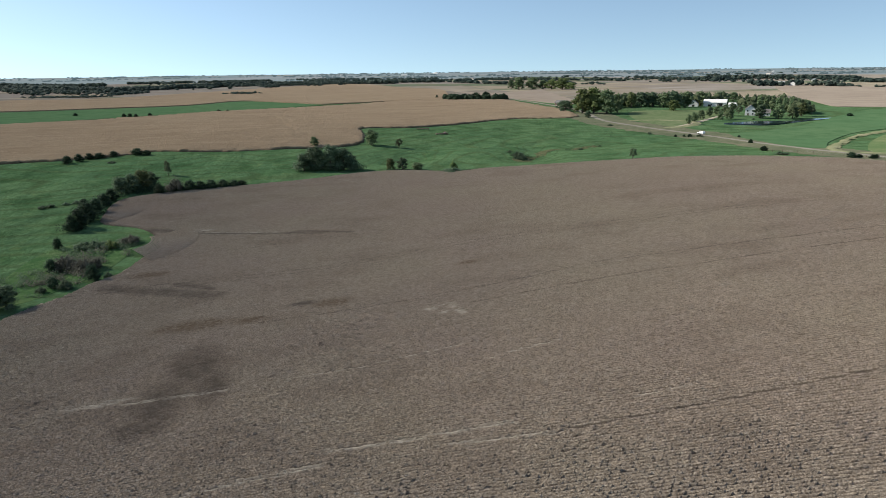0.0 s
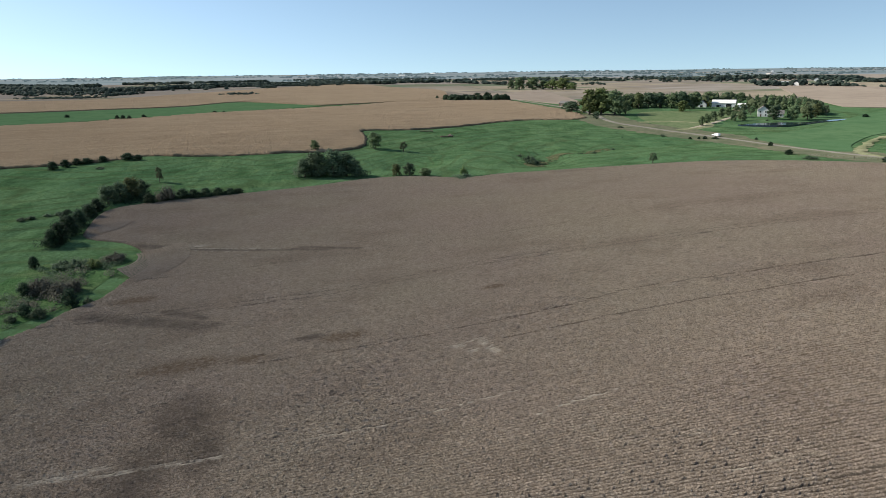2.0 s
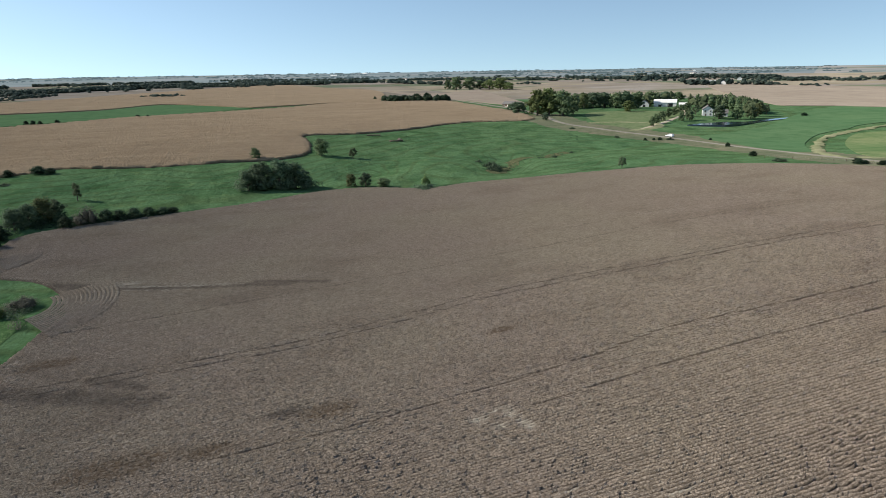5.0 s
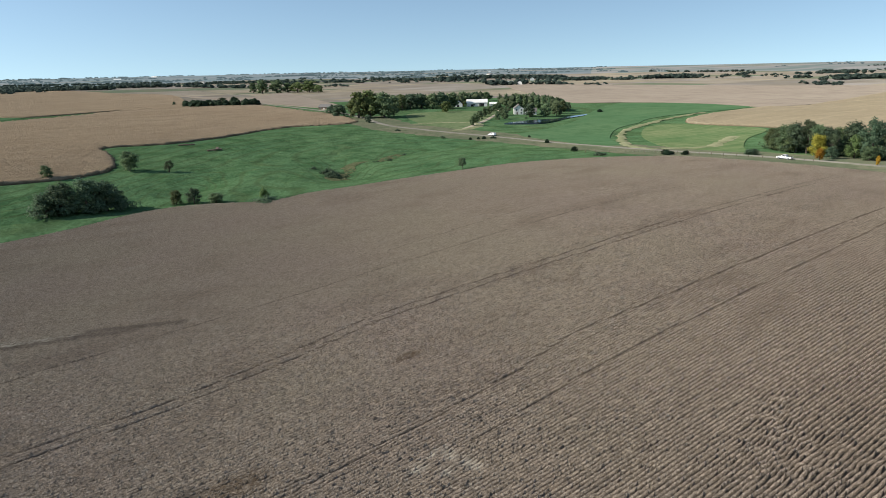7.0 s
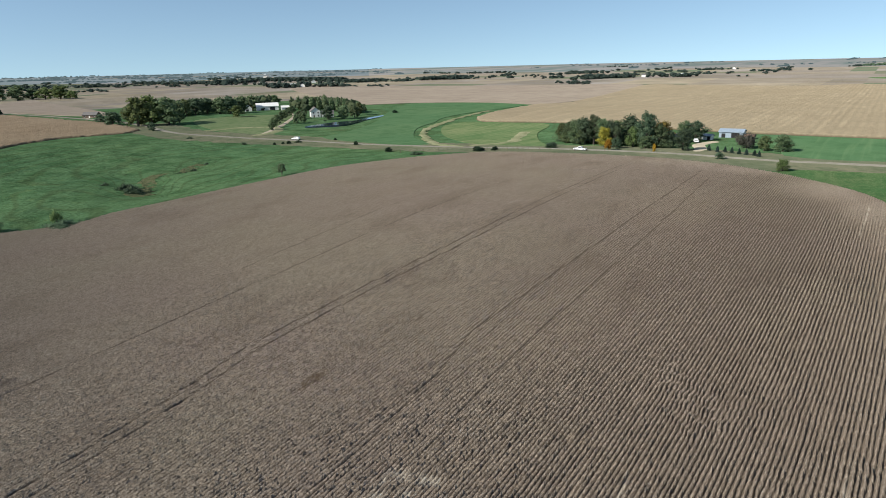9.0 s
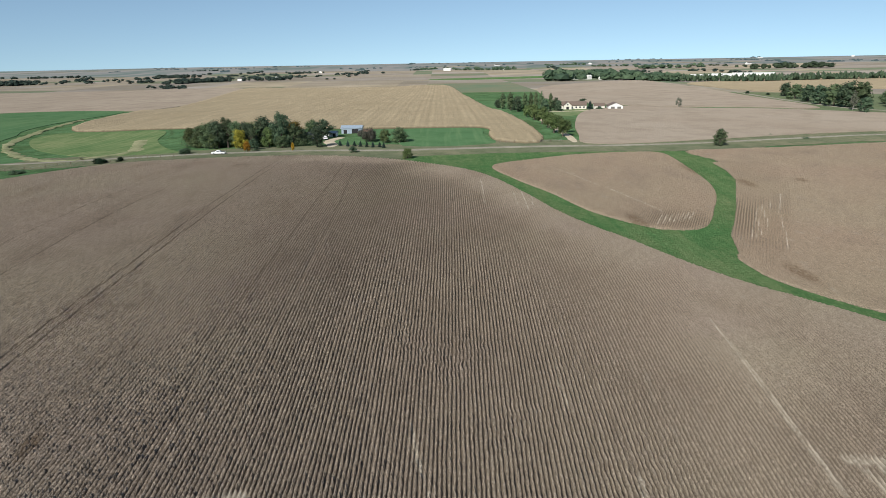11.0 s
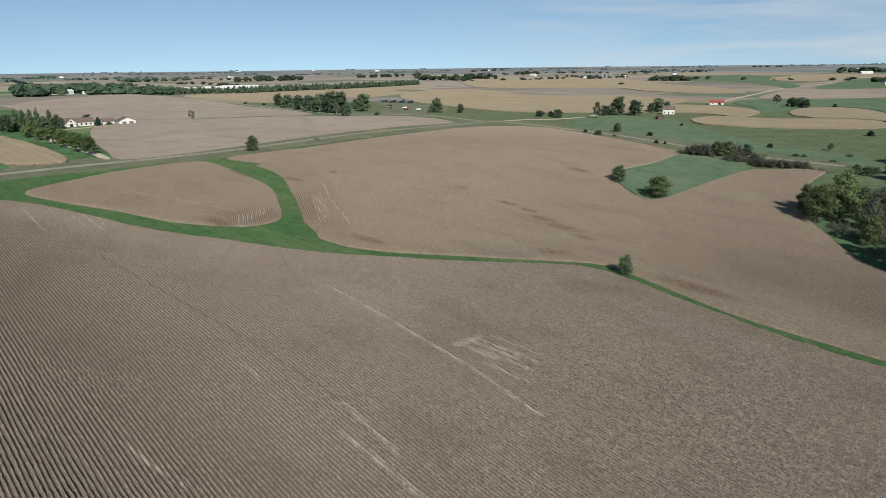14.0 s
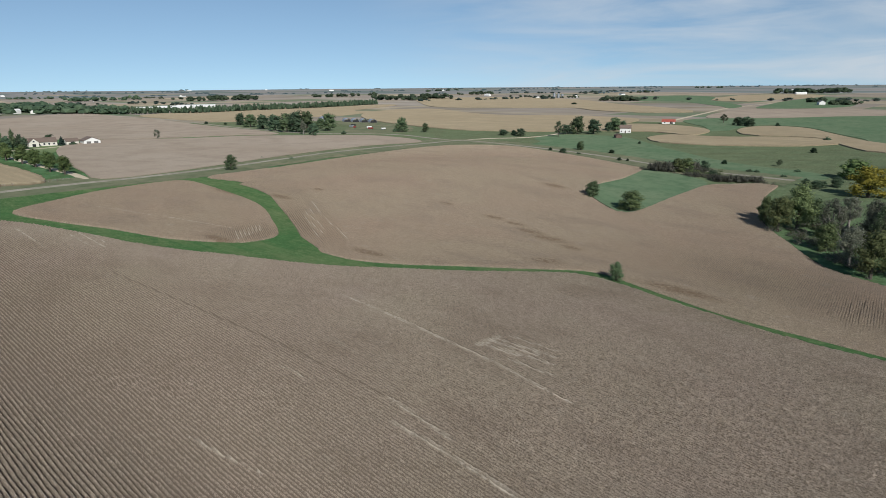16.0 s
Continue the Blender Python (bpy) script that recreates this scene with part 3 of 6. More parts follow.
PALE_LINES = [(26.2, 113.6, 27.4, 108.6, 0.75),
              (70, 41.2, 55, 42.4, 0.2), (55, 42.4, 42, 43.6, 0.34), (42, 43.6, 26, 45, 0.4), (26, 45, 9, 47.8, 0.3), (48, 45.2, 38, 46.2, 0.12),
              (31.6, 41.2, 31.3, 36.4, 0.8), (31, 36.9, 19, 36.0, 0.4), (31, 38.4, 22, 37.6, 0.45), (30, 40.6, 24, 40.0, 0.5), (27, 39.4, 18, 38.8, 0.35), (24, 42.4, 16, 42.2, 0.3), (30, 34.2, 20, 33.8, 0.25),
              (58, 70.2, 49, 70.8, 0.1), (49, 70.8, 42, 70.5, 0.14), (24, 69.6, 12, 69.9, 0.4), (12, 69.9, 0, 70.6, 0.42), (29, 65.6, 15, 67.2, 0.3), (-1, 67.9, -12, 67.6, 0.42), (-12, 67.6, -22, 66.6, 0.3),
              (-29, 93.7, -14, 92.7, 0.42), (-14, 92.7, 7, 93, 0.16), (7, 93, 28, 95.6, 0.14), (40, 90.9, 33, 89.9, 0.2), (33, 89.9, 27, 88.6, 0.2),
              (-32, 193, -8, 184, 0.5), (-30, 190, -16, 184.6, 0.25), (-24, 192, -4, 183, 0.2),
              (152, 74, 184, 73, 0.2), (146, 62, 172, 61, 0.2), (150, 64.5, 166, 64, 0.15), (151, 60, 164, 58.6, 0.15)]
OPEN = [(70, 100, 95, 30), (30, 40, 34, 14), (25, 75, 40, 24), (150, 110, 70, 45), (10, 84, 40, 12), (-22, 90, 12, 10), (-8, 48, 26, 30), (95, 185, 70, 40), (60, 75, 60, 20)]
LODGED = [(20, 61, 20, 6), (40, 66, 16, 5), (50, 80, 16, 9), (60, 90, 12, 7), (-45, 118, 18, 26), (2, 112, 14, 18), (0, 25, 22, 8), (100, 40, 20, 6), (-10, 138, 20, 6), (52, 82, 7, 18), (70, 24, 16, 8), (-6, 44, 18, 14)]


def spots(x, y, some):
    s = np.zeros(x.shape)
    for a, b, rx, ry in some:
        s = np.maximum(s, np.exp(-((((x - a) / rx) ** 2 + ((y - b) / ry) ** 2) ** 1.5)))
    return s


def line_spots(x, y, lines):
    """1 along the given straight pieces (x0, y0, x1, y1, half width), fading out at their sides."""
    s = np.zeros(x.shape)
    for x0, y0, x1, y1, wide in lines:
        k = np.clip(((x - x0) * (x1 - x0) + (y - y0) * (y1 - y0)) / ((x1 - x0) ** 2 + (y1 - y0) ** 2), 0, 1)
        s = np.maximum(s, np.clip(1.5 - np.hypot(x - x0 - k * (x1 - x0), y - y0 - k * (y1 - y0)) / wide, 0, 1))
    return s


def sheet(name, X, Y, Z, poly, mat, values=(), slump=0.5):
    """A rough canopy over a grid of places, trimmed to the polygon: the outermost places are drawn in to its edge and down to the soil."""
    in_ = inside(poly, X, Y)
    a, b, c, e = in_[:-1, :-1], in_[:-1, 1:], in_[1:, 1:], in_[1:, :-1]
    ok = a | b | c | e
    full = a & b & c & e
    idx = np.arange(X.size).reshape(X.shape)
    quads = np.stack([idx[:-1, :-1][ok], idx[:-1, 1:][ok], idx[1:, 1:][ok], idx[1:, :-1][ok]], 1)
    used, inv = np.unique(quads, return_inverse=True)
    quads = inv.reshape(quads.shape)
    co = np.stack([X.ravel()[used], Y.ravel()[used], Z.ravel()[used]], 1)
    out = np.where(~in_.ravel()[used])[0]
    rim = np.zeros(X.shape, bool)
    for part_ in (np.s_[:-1, :-1], np.s_[:-1, 1:], np.s_[1:, 1:], np.s_[1:, :-1]):
        rim[part_] |= ok & ~full
    low = rim.ravel()[used]
    co[low, 2] -= slump * (co[low, 2] - ground(co[low, 0], co[low, 1]))
    best = np.full(len(out), 1e18)
    px, py = co[out, 0].copy(), co[out, 1].copy()
    for (x0, y0), (x1, y1) in zip(poly, poly[1:] + poly[:1]):
        k = np.clip(((co[out, 0] - x0) * (x1 - x0) + (co[out, 1] - y0) * (y1 - y0)) / max((x1 - x0) ** 2 + (y1 - y0) ** 2, 1e-9), 0, 1)
        qx, qy = x0 + k * (x1 - x0), y0 + k * (y1 - y0)
        d = (qx - co[out, 0]) ** 2 + (qy - co[out, 1]) ** 2
        near = d < best
        best, px, py = np.where(near, d, best), np.where(near, qx, px), np.where(near, qy, py)
    co[out, 0], co[out, 1], co[out, 2] = px, py, ground(px, py) - 0.1
    values = [(key, val.ravel()[used]) for key, val in values]
    for key, val in values:
        if key == "soil":  # stems and soil at the side of the stand, darkened to offset its lit slope
            val[out] = 1.0
            if slump:
                val[low] = np.maximum(val[low], 0.55)
    me = bpy.data.meshes.new(name)
    me.vertices.add(len(co))
    me.vertices.foreach_set("co", co.ravel())
    me.loops.add(quads.size)
    me.loops.foreach_set("vertex_index", quads.ravel().astype(np.int32))
    me.polygons.add(len(quads))
    me.polygons.foreach_set("loop_start", np.arange(0, quads.size, 4, dtype=np.int32))
    for key, val in values:
        me.attributes.new(key, "FLOAT", "POINT").data.foreach_set("value", val.astype(np.float32))
    me.materials.append(mat)
    me.update(calc_edges=True)
    return new(name, me)


def crop_rows(name, poly, spacing, along, mat, label, tracks=(), dark=(), pale=(), weeds=(), seed=3, tall=0.72, open_rows=(), lodged=(), pale_lines=(), dark_lines=(), cut=(), bare=(),
              angle=0.0, shut=(), closed=0.58, opened=0.76, fan=((0, 200), (0, 0)), hinge=(40, 110), rough=1.0):
    """A field of ripe beans: every row a rough ridge of plants with a furrow of soil beside it.
    The rows run at the angle given and fan out a little, as a planter's rows do that follow the land.
    along: plant spacing up to given places along the rows, as (place, step) pairs or one number."""
    rng = np.random.default_rng(seed)
    ca, sa = math.cos(radians(angle)), math.sin(radians(angle))
    ends = [(x * ca + y * sa, y * ca - x * sa) for x, y in poly]
    us, vs = [p[0] for p in ends], [p[1] for p in ends]
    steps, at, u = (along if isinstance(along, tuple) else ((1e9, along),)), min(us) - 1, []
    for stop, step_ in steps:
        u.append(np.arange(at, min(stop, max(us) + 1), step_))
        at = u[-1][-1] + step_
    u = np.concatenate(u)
    spare = 1.0 if not any(fan[1]) else 16.0
    rows = np.arange(min(vs) - spare, max(vs) + spare, spacing)
    n = len(rows)
    v = (rows[:, None] + np.array((0.0, 0.3, 0.66)) * spacing).ravel()
    ridge = np.tile(np.array((0.0, 0.12, 1.0)), n)[:, None]
    U, V = np.meshgrid(u, v)
    phase = lambda: np.repeat(rng.uniform(0, 6.28, n), 3)[:, None]
    du = np.gradient(u)[None, :]
    U = U + rng.uniform(-0.3, 0.3, U.shape) * du
    W = V + 0.04 * np.sin(U * 0.37 + phase()) + rng.normal(0, 0.035, U.shape) + np.interp(V, fan[0], fan[1]) * hinge[1] * np.tanh((U - hinge[0]) / hinge[1])
    X, Y = U * ca - W * sa, U * sa + W * ca
    lo = spots(X, Y, lodged)
    lean = np.sin(X * 1.55 + 2.4 * np.sin(Y * 0.61) + phase() * 0.25) * np.sin(Y * 1.05 + 2.2 * np.sin(X * 0.53 + 1)) * (0.45 + 0.55 * np.sin(X * 0.23 + 1.3 * np.sin(Y * 0.31)))  # plants laid over by wind
    X, Y = X + 0.16 * lo * lean * sa, Y + 0.2 * lo * lean * ca
    broken = np.clip(0.65 + 0.5 * np.sin(U * 0.31 + phase()) * np.sin(U * 0.83 + phase()) + rng.normal(0, 0.3, U.shape), 0, 1)
    blotch = 0.8 + 0.2 * np.sin(X * 0.9 + 2 * np.sin(Y * 0.7)) * np.sin(Y * 1.1 + 2 * np.sin(X * 0.35))
    d = np.clip(np.maximum(spots(X, Y, dark), 0.8 * line_spots(X, Y, dark_lines)) * blotch * 1.1 * rng.uniform(0.7, 1.1, X.shape), 0, 1)
    w = np.clip(spots(X, Y, weeds) * blotch * rng.uniform(0.2, 2.2, X.shape), 0, 1)
    p = np.clip(np.maximum(spots(X, Y, pale), line_spots(X, Y, pale_lines)) * broken * (0.35 + 0.65 * ridge), 0, 1)
    thin = np.zeros(X.shape)
    for line in tracks:  # wheel tracks, where the plants are pressed down
        thin = np.maximum(thin, line_spots(X, Y, [(*q0, *q1, 0.24) for q0, q1 in zip(line, line[1:])]))
    gap = np.clip(closed + (opened - closed) * spots(X, Y, open_rows) + 0.3 * spots(X, Y, bare) - 0.4 * spots(X, Y, shut), 0.06, 1)  # how far the rows stand apart
    plants = np.clip(rng.normal(0, 1, X.shape), -1.1, 1.6)
    clump = (plants + np.roll(plants, 1, 1) + np.roll(plants, 1, 0)) / 1.73
    hgt = tall * (1 - 0.9 * (1 - ridge) * gap) * (1 - 0.22 * np.clip(spots(X, Y, cut), 0, 1)) * (1 - 0.36 * thin) * (1 - 0.3 * p)
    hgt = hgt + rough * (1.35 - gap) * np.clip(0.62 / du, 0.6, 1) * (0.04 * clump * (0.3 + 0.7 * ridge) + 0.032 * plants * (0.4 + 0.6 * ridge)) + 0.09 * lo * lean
    Z = ground(X, Y) + np.maximum(hgt, 0.26)
    soil = np.clip((1 - ridge) * gap * 1.3 + 0.35 * thin, 0, 1)
    ob = sheet(name, X, Y, Z, poly, mat, (("soil", soil), ("dark", d * 0.8), ("pale", p * 0.9), ("weeds", w * 0.62)))
    return tagged(ob, label, "soybean field", "", "stuff")


def canopy(name, poly, mat, height, u_steps, v_steps, rough, label):
    """Standing corn: a rough canopy of tassels with its rows along x, (stop, step) pairs each way."""
    rng = np.random.default_rng(len(label))
    xs, ys = [q[0] for q in poly], [q[1] for q in poly]
    axes = []
    for low, high, steps in ((min(xs), max(xs), u_steps), (min(ys), max(ys), v_steps)):
        at, line = low - 2, []
        for stop, step_ in steps:
            line.append(np.arange(at, min(stop, high + 4), step_))
            at = line[-1][-1] + step_
        axes.append(np.concatenate(line))
    X, Y = np.meshgrid(*axes)
    X = X + rng.uniform(-0.35, 0.35, X.shape) * np.gradient(axes[0])[None, :]
    Y = Y + rng.uniform(-0.2, 0.2, Y.shape) * np.gradient(axes[1])[:, None]
    k = rng.normal(0, 1, X.shape)
    k = 0.6 * k + 0.4 * np.roll(k, 1, 1)
    Z = ground(X, Y) + height + rough * k + rough * 0.8 * rng.normal(0, 1, (X.shape[0], 1))
    return tagged(sheet(name, X, Y, Z, poly, mat, (("soil", np.zeros(X.shape)),), 0.0), label, "corn field", "", "stuff")


SOUTH = [(242, -18), (247, -42), (253, -78), (280, -150), (292, -200), (290, -250), (256, -274), (193, -254), (134, -224), (122, -214), (108, -163), (105, -135), (102, -117), (91, -105), (72, -97),
         (74, -148), (76, -186), (70, -200), (60, -214), (52, -214), (48, -183), (40, -145), (30, -120), (18, -102), (3, -80), (-12, -72), (-40, -60), (-45, -16)]
SOUTH_NORTH = [(-19, -21), (6, -19), (22, -22), (37, -24), (45, -23), (57, -15), (73, -2), (87, 8.5), (98, 12), (110, 13), (124, 9), (148, -3), (182, -18), (209, -23)]
HEADLAND = [(-40, -11.5), (-19, -11), (6, -10.5), (22, -14), (33, -17), (40, -18.8), (45, -17.2), (55, -7.6), (71, 6), (80, 13.5), (90, 19), (98, 20.5), (108, 19.6), (114, 9), (98, 9), (88, 5), (74, -6), (58, -20), (45, -27), (36, -28), (22, -26), (6, -23), (-19, -25), (-40, -25)]
FORK = [(97, 17.5), (108, 19), (124, 14), (148, 2), (182, -13), (197, -16.5), (214, -18), (216, -26), (190, -32), (172, -26), (140, -10), (112, 5), (100, 14)]
WEDGE = [(211, 67), (226, 48), (237, 27), (242, 4), (238, -7), (206, -6), (173, -2), (148, 8), (130, 18), (128, 27), (131, 33), (146, 44), (168, 52), (189, 61.5)]
FAN = ((10, 43, 70, 90, 105, 125, 152), (-0.11, -0.1, -0.05, -0.015, 0.012, 0.02, 0.0))
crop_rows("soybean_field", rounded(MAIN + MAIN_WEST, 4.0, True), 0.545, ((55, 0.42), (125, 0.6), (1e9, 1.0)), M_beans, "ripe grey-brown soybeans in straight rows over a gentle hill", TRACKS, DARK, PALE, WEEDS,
          open_rows=OPEN, lodged=LODGED, pale_lines=PALE_LINES, dark_lines=DARK_LINES, bare=BARE, cut=[(-40, 187, 7, 10), (-59, 222, 5, 7)], fan=FAN,
          shut=[(200, 84, 16, 14), (180, 68, 16, 12), (158, 60, 16, 11), (135, 51, 16, 11), (112, 40, 16, 11), (92, 28, 14, 10), (70, 14, 14, 11), (222, 130, 12, 40), (60, 40, 20, 8)])
crop_rows("soybean_field", rounded(SOUTH + SOUTH_NORTH, 5.0, True), 0.53, 1.2, M_beans_brown, "ripe brown soybeans on a broad dome of land", (), [],
          [(90, -112, 10, 3)], [(60, -36, 3.5, 2), (79, -43, 5, 2), (70, -40, 7, 2.5), (88, -47, 4, 1.5), (98, -48, 4, 1.6), (122, -50, 3, 1.4), (176, -32, 3, 1.4), (112, -108, 5, 3)], seed=5,
          open_rows=[(16, -50, 38, 24), (-10, -44, 22, 18), (85, -110, 12, 10)], lodged=[(60, -40, 22, 12), (20, -21, 60, 6)], angle=97, tall=0.6, closed=0.2, opened=0.44, cut=[(132, 4, 26, 10), (160, -12, 24, 10)])
crop_rows("soybean_field", rounded(HEADLAND, 3.0, True), 0.53, 0.6, M_beans_brown, "headland of ripe brown soybeans along the waterway", (), [], [], [(60, -18, 8, 3), (20, -20, 9, 3), (95, 12, 6, 2)], seed=8, tall=0.6, closed=0.2, opened=0.3, lodged=[(30, -20, 70, 12)])
crop_rows("soybean_field", FORK, 0.7, 0.7, M_beans_brown, "ripe brown soybean rows beside the fork of the waterway", (), [], [], [(176, -14, 6, 2)], seed=6, tall=0.8, angle=-26, closed=0.3, opened=0.66, open_rows=[(135, 2, 26, 12)],
          pale_lines=[(160, -17, 142, -7.5, 0.2), (142, -7.5, 119, 2.3, 0.22)] + [(154 - 2 * k, -11 + 2.2 * k, 122 - k, 6 + 1.7 * k, 0.14) for k in range(4)] + [(119, 2.3, 106, 9, 0.2)])
crop_rows("soybean_field", rounded(WEDGE, 3.0, True), 0.6, 0.7, M_beans_brown, "wedge of ripe brown soybeans between two grass waterways", (), (), [], [(135, 34, 8, 2), (200, -5, 12, 2)], seed=7, angle=-25, closed=0.16, opened=0.62,
          open_rows=[(138, 22, 12, 12)], pale_lines=[(173, 31.7, 146.2, 23.6, 0.2), (178, 34, 210, 45, 0.14)] + [(133 + 0.8 * k, 29.5 - 1.7 * k, 142 + 0.5 * k, 25.2 - 1.7 * k, 0.22) for k in range(7)])


def turn_rows(cx, cy, radii, a0, a1, label):
    """Curved end rows where the planter turned: ridges of plants on arcs."""
    rng = random.Random(int(cx))
    verts, faces = [], []
    for r in radii:
        n = int(r * radians(a1 - a0) / 0.8) + 2
        base = len(verts)
        for i in range(n):
            a = radians(a0 + (a1 - a0) * i / (n - 1))
            for dr, h in ((-0.36, 0.75), (0.0, 0.86 + rng.uniform(-0.03, 0.03)), (0.36, 0.75)):
                q = r + dr + rng.uniform(-0.05, 0.05)
                x, y = cx + q * math.cos(a), cy + q * math.sin(a)
                verts.append((x, y, gz(x, y) + h))
        for i in range(n - 1):
            for k in (0, 1):
                b = base + 3 * i + k
                faces.append((b, b + 1, b + 4, b + 3))
    return tagged(new("end_rows", mesh_of("end_rows", verts, faces, M_beans)), label, "soybean rows", "", "stuff")


turn_rows(-51, 187, [8 + 0.85 * k for k in range(15)], -58, 34, "curved end rows of ripe soybeans by the thicket")
turn_rows(-68, 226, [6.5 + 0.85 * k for k in range(10)], -50, 15, "curved end rows of ripe soybeans by the hedge")

WATER = [(240, 62), (243, 30), (245, -10), (240, -26), (209, -19), (182, -13.5), (148, 1.5), (124, 13.5), (107, 17.0), (89, 13.5), (72, -0.5), (54, -13.5), (42, -20.5), (36, -20.5), (13, -17.5), (-19, -16.5),
         (-60, -17), (-60, -9), (-20, -6), (17, -7.5), (38, -12), (45, -10), (55, -1), (66, 10), (79, 20), (92, 30), (108, 38), (122, 44), (136, 52), (150, 57), (167, 62), (190, 71), (202, 78), (221, 102), (231, 98)]
field("grass_waterway", WATER, M_waterway, 0.22, 5.0, "lush green grass waterway winding between the bean fields", "grass", curve=False)
field("rough_grass", [(-70, 150), (-62, 150), (-54, 160), (-49, 170), (-47, 182), (-52, 190), (-62, 193), (-70, 186), (-73, 168)], M_waterway, 0.07, 4.0, "rough bright green grass and weeds under the thicket", "grass", ragged=0.4)
field("rough_pasture", [(102, -117), (105, -135), (108, -163), (120, -209), (109, -214), (88, -204), (76, -186), (74, -148), (72, -97), (91, -105)], M_patch, 0.3, 6.0, "patch of rough dull green grass inside the bean field", "grass")
field("bean_field", [(267, 19), (268, -8), (284, -50), (312, -120), (328, -190), (328, -248), (394, -256), (432, -203), (456, -163), (469, -115), (500, -69), (470, -34), (425, -12), (345, 8), (296, 16)], M_soy_far, 0.6, 9.0, "harvest-ripe brown field beside the gravel road", "field")
field("bean_field", [(510, -72), (486, -118), (474, -168), (466, -205), (639, -240), (1030, -274), (1159, -253), (983, -80), (750, -35), (593, -24)], M_soy_far, 0.6, 16.0, "wide brown bean field behind the farmhouse", "field")
GOLD = [(343, 132), (369, 192), (400, 252), (412, 290), (418, 340), (470, 362), (590, 374), (668, 359), (1145, 435), (1123, 343), (1084, 181), (1097, 77), (536, 51), (443, 39), (282, 36), (272, 58), (296, 62), (331, 63), (337, 104)]
canopy("corn_field", rounded(GOLD, 6.0, True), M_gold, 1.2, ((520, 2.2), (1e9, 6.0)), ((1e9, 1.5),), 0.16, "dry golden corn standing in long rows")
field("alfalfa_field", [(333, 104), (329, 66), (294, 65), (268, 61), (258, 87), (262, 104), (282, 108), (334, 126)], M_alfalfa, 0.3, 8.0, "deep green alfalfa beside the farmyard", "field")
field("alfalfa_field", [(266, 280), (264, 300), (276, 341), (284, 380), (321, 390), (379, 414), (491, 485), (578, 526), (612, 470), (595, 390), (463, 385), (417, 378), (400, 370), (362, 360), (312, 325)], M_alfalfa, 0.3, 10.0, "smooth green alfalfa slope above the pond", "field")
field("hay_field", [(400, 272), (412, 318), (410, 346), (384, 350), (345, 326), (302, 288), (268, 252), (258, 225), (258, 205), (285, 222), (340, 250)], M_mown, 0.25, 8.0, "mown green hay field with pale swaths", "field")
field("stubble_field", [(587, 537), (617, 470), (597, 382), (600, 377), (668, 362), (900, 398), (1145, 437), (1196, 500), (1166, 631), (1117, 824), (1038, 971), (931, 1114), (584, 631), (556, 560)], M_tan, 0.4, 20.0, "harvested tan stubble field", "field")
CORN = [(-420, 560), (-260, 647), (-176, 684), (-79, 772), (24, 823), (85, 871), (140, 936), (227, 1000), (291, 895), (266, 688), (241, 540), (225, 507), (173, 517), (116, 484), (77, 464), (44, 459), (42, 426), (36, 384), (21, 367), (-10, 357), (-53, 356), (-76, 363), (-92, 353), (-118, 348), (-144, 349), (-330, 340)]
edge_rnd = random.Random(12)
canopy("corn_field", [(x + edge_rnd.uniform(-0.8, 0.8), y + edge_rnd.uniform(-0.8, 0.8)) for x, y in rounded(CORN, 3.0, True)], M_corn, 1.15, ((-180, 4.0), (1e9, 1.5)), ((500, 1.1), (620, 2.0), (1e9, 5.0)), 0.24, "tall ripe tan corn on the far slope")
field("corn_field", [(-491, 1244), (-404, 1243), (-321, 1273), (-158, 1599), (125, 1921), (240, 1592), (315, 1416), (227, 1010), (140, 940), (33, 885), (4, 940), (-81, 1057), (-146, 943), (-230, 908), (-344, 871), (-560, 860)], M_corn, 1.3, 26.0, "brown ripe corn on a distant swell", "corn field")
field("pasture", [(-560, 855), (-344, 864), (-230, 901), (-146, 936), (-81, 1050), (4, 933), (33, 880), (-79, 774), (-180, 704), (-260, 650), (-420, 565)], M_alfalfa, 0.3, 22.0, "long green pasture between two corn fields", "pasture")
field("bean_field", [(330, 1416), (391, 1209), (640, 1500), (532, 1360), (359, 794), (312, 728), (318, 918), (327, 1069)], M_soy_far, 0.6, 22.0, "brown field beside the far gravel road", "field")
field("corn_field", [(789, -604), (805, -757), (570, -634), (451, -674), (338, -648), (304, -540), (300, -440), (335, -396), (427, -377), (634, -452)], M_gold, 0.8, 16.0, "dry golden corn behind the southern farmhouse", "corn field")
field("corn_field", [(1448, -1422), (1181, -1674), (420, -969), (390, -815), (500, -837), (618, -941), (761, -869), (929, -885)], M_gold, 0.8, 30.0, "pale golden corn on a distant rise", "corn field")
field("corn_field", [(202, -392), (184, -373), (145, -375), (113, -390), (88, -408), (78, -423), (70, -437), (87, -469), (100, -472), (131, -464), (155, -447), (186, -443), (205, -442), (210, -412)], M_gold, 0.8, 9.0, "curved strip of tan corn on the pasture slope", "corn field")
field("corn_field", [(300, -445), (239, -462), (207, -454), (188, -446), (187, -487), (206, -525), (248, -554), (303, -545)], M_gold, 0.8, 9.0, "tan corn beside the dirt lane", "corn field")
field("corn_field", [(172, -518), (177, -564), (166, -592), (130, -583), (91, -520), (62, -473), (39, -446), (32, -394), (47, -398), (69, -432), (88, -471), (117, -480), (139, -473), (155, -481)], M_gold, 0.8, 9.0, "second curved strip of tan corn on the pasture slope", "corn field")
field("stubble_field", [(309, -855), (304, -1002), (238, -1029), (123, -1036), (103, -896), (165, -824), (213, -757), (273, -718)], M_tan, 0.4, 18.0, "brown stubble field beyond the red-roofed barn", "field")
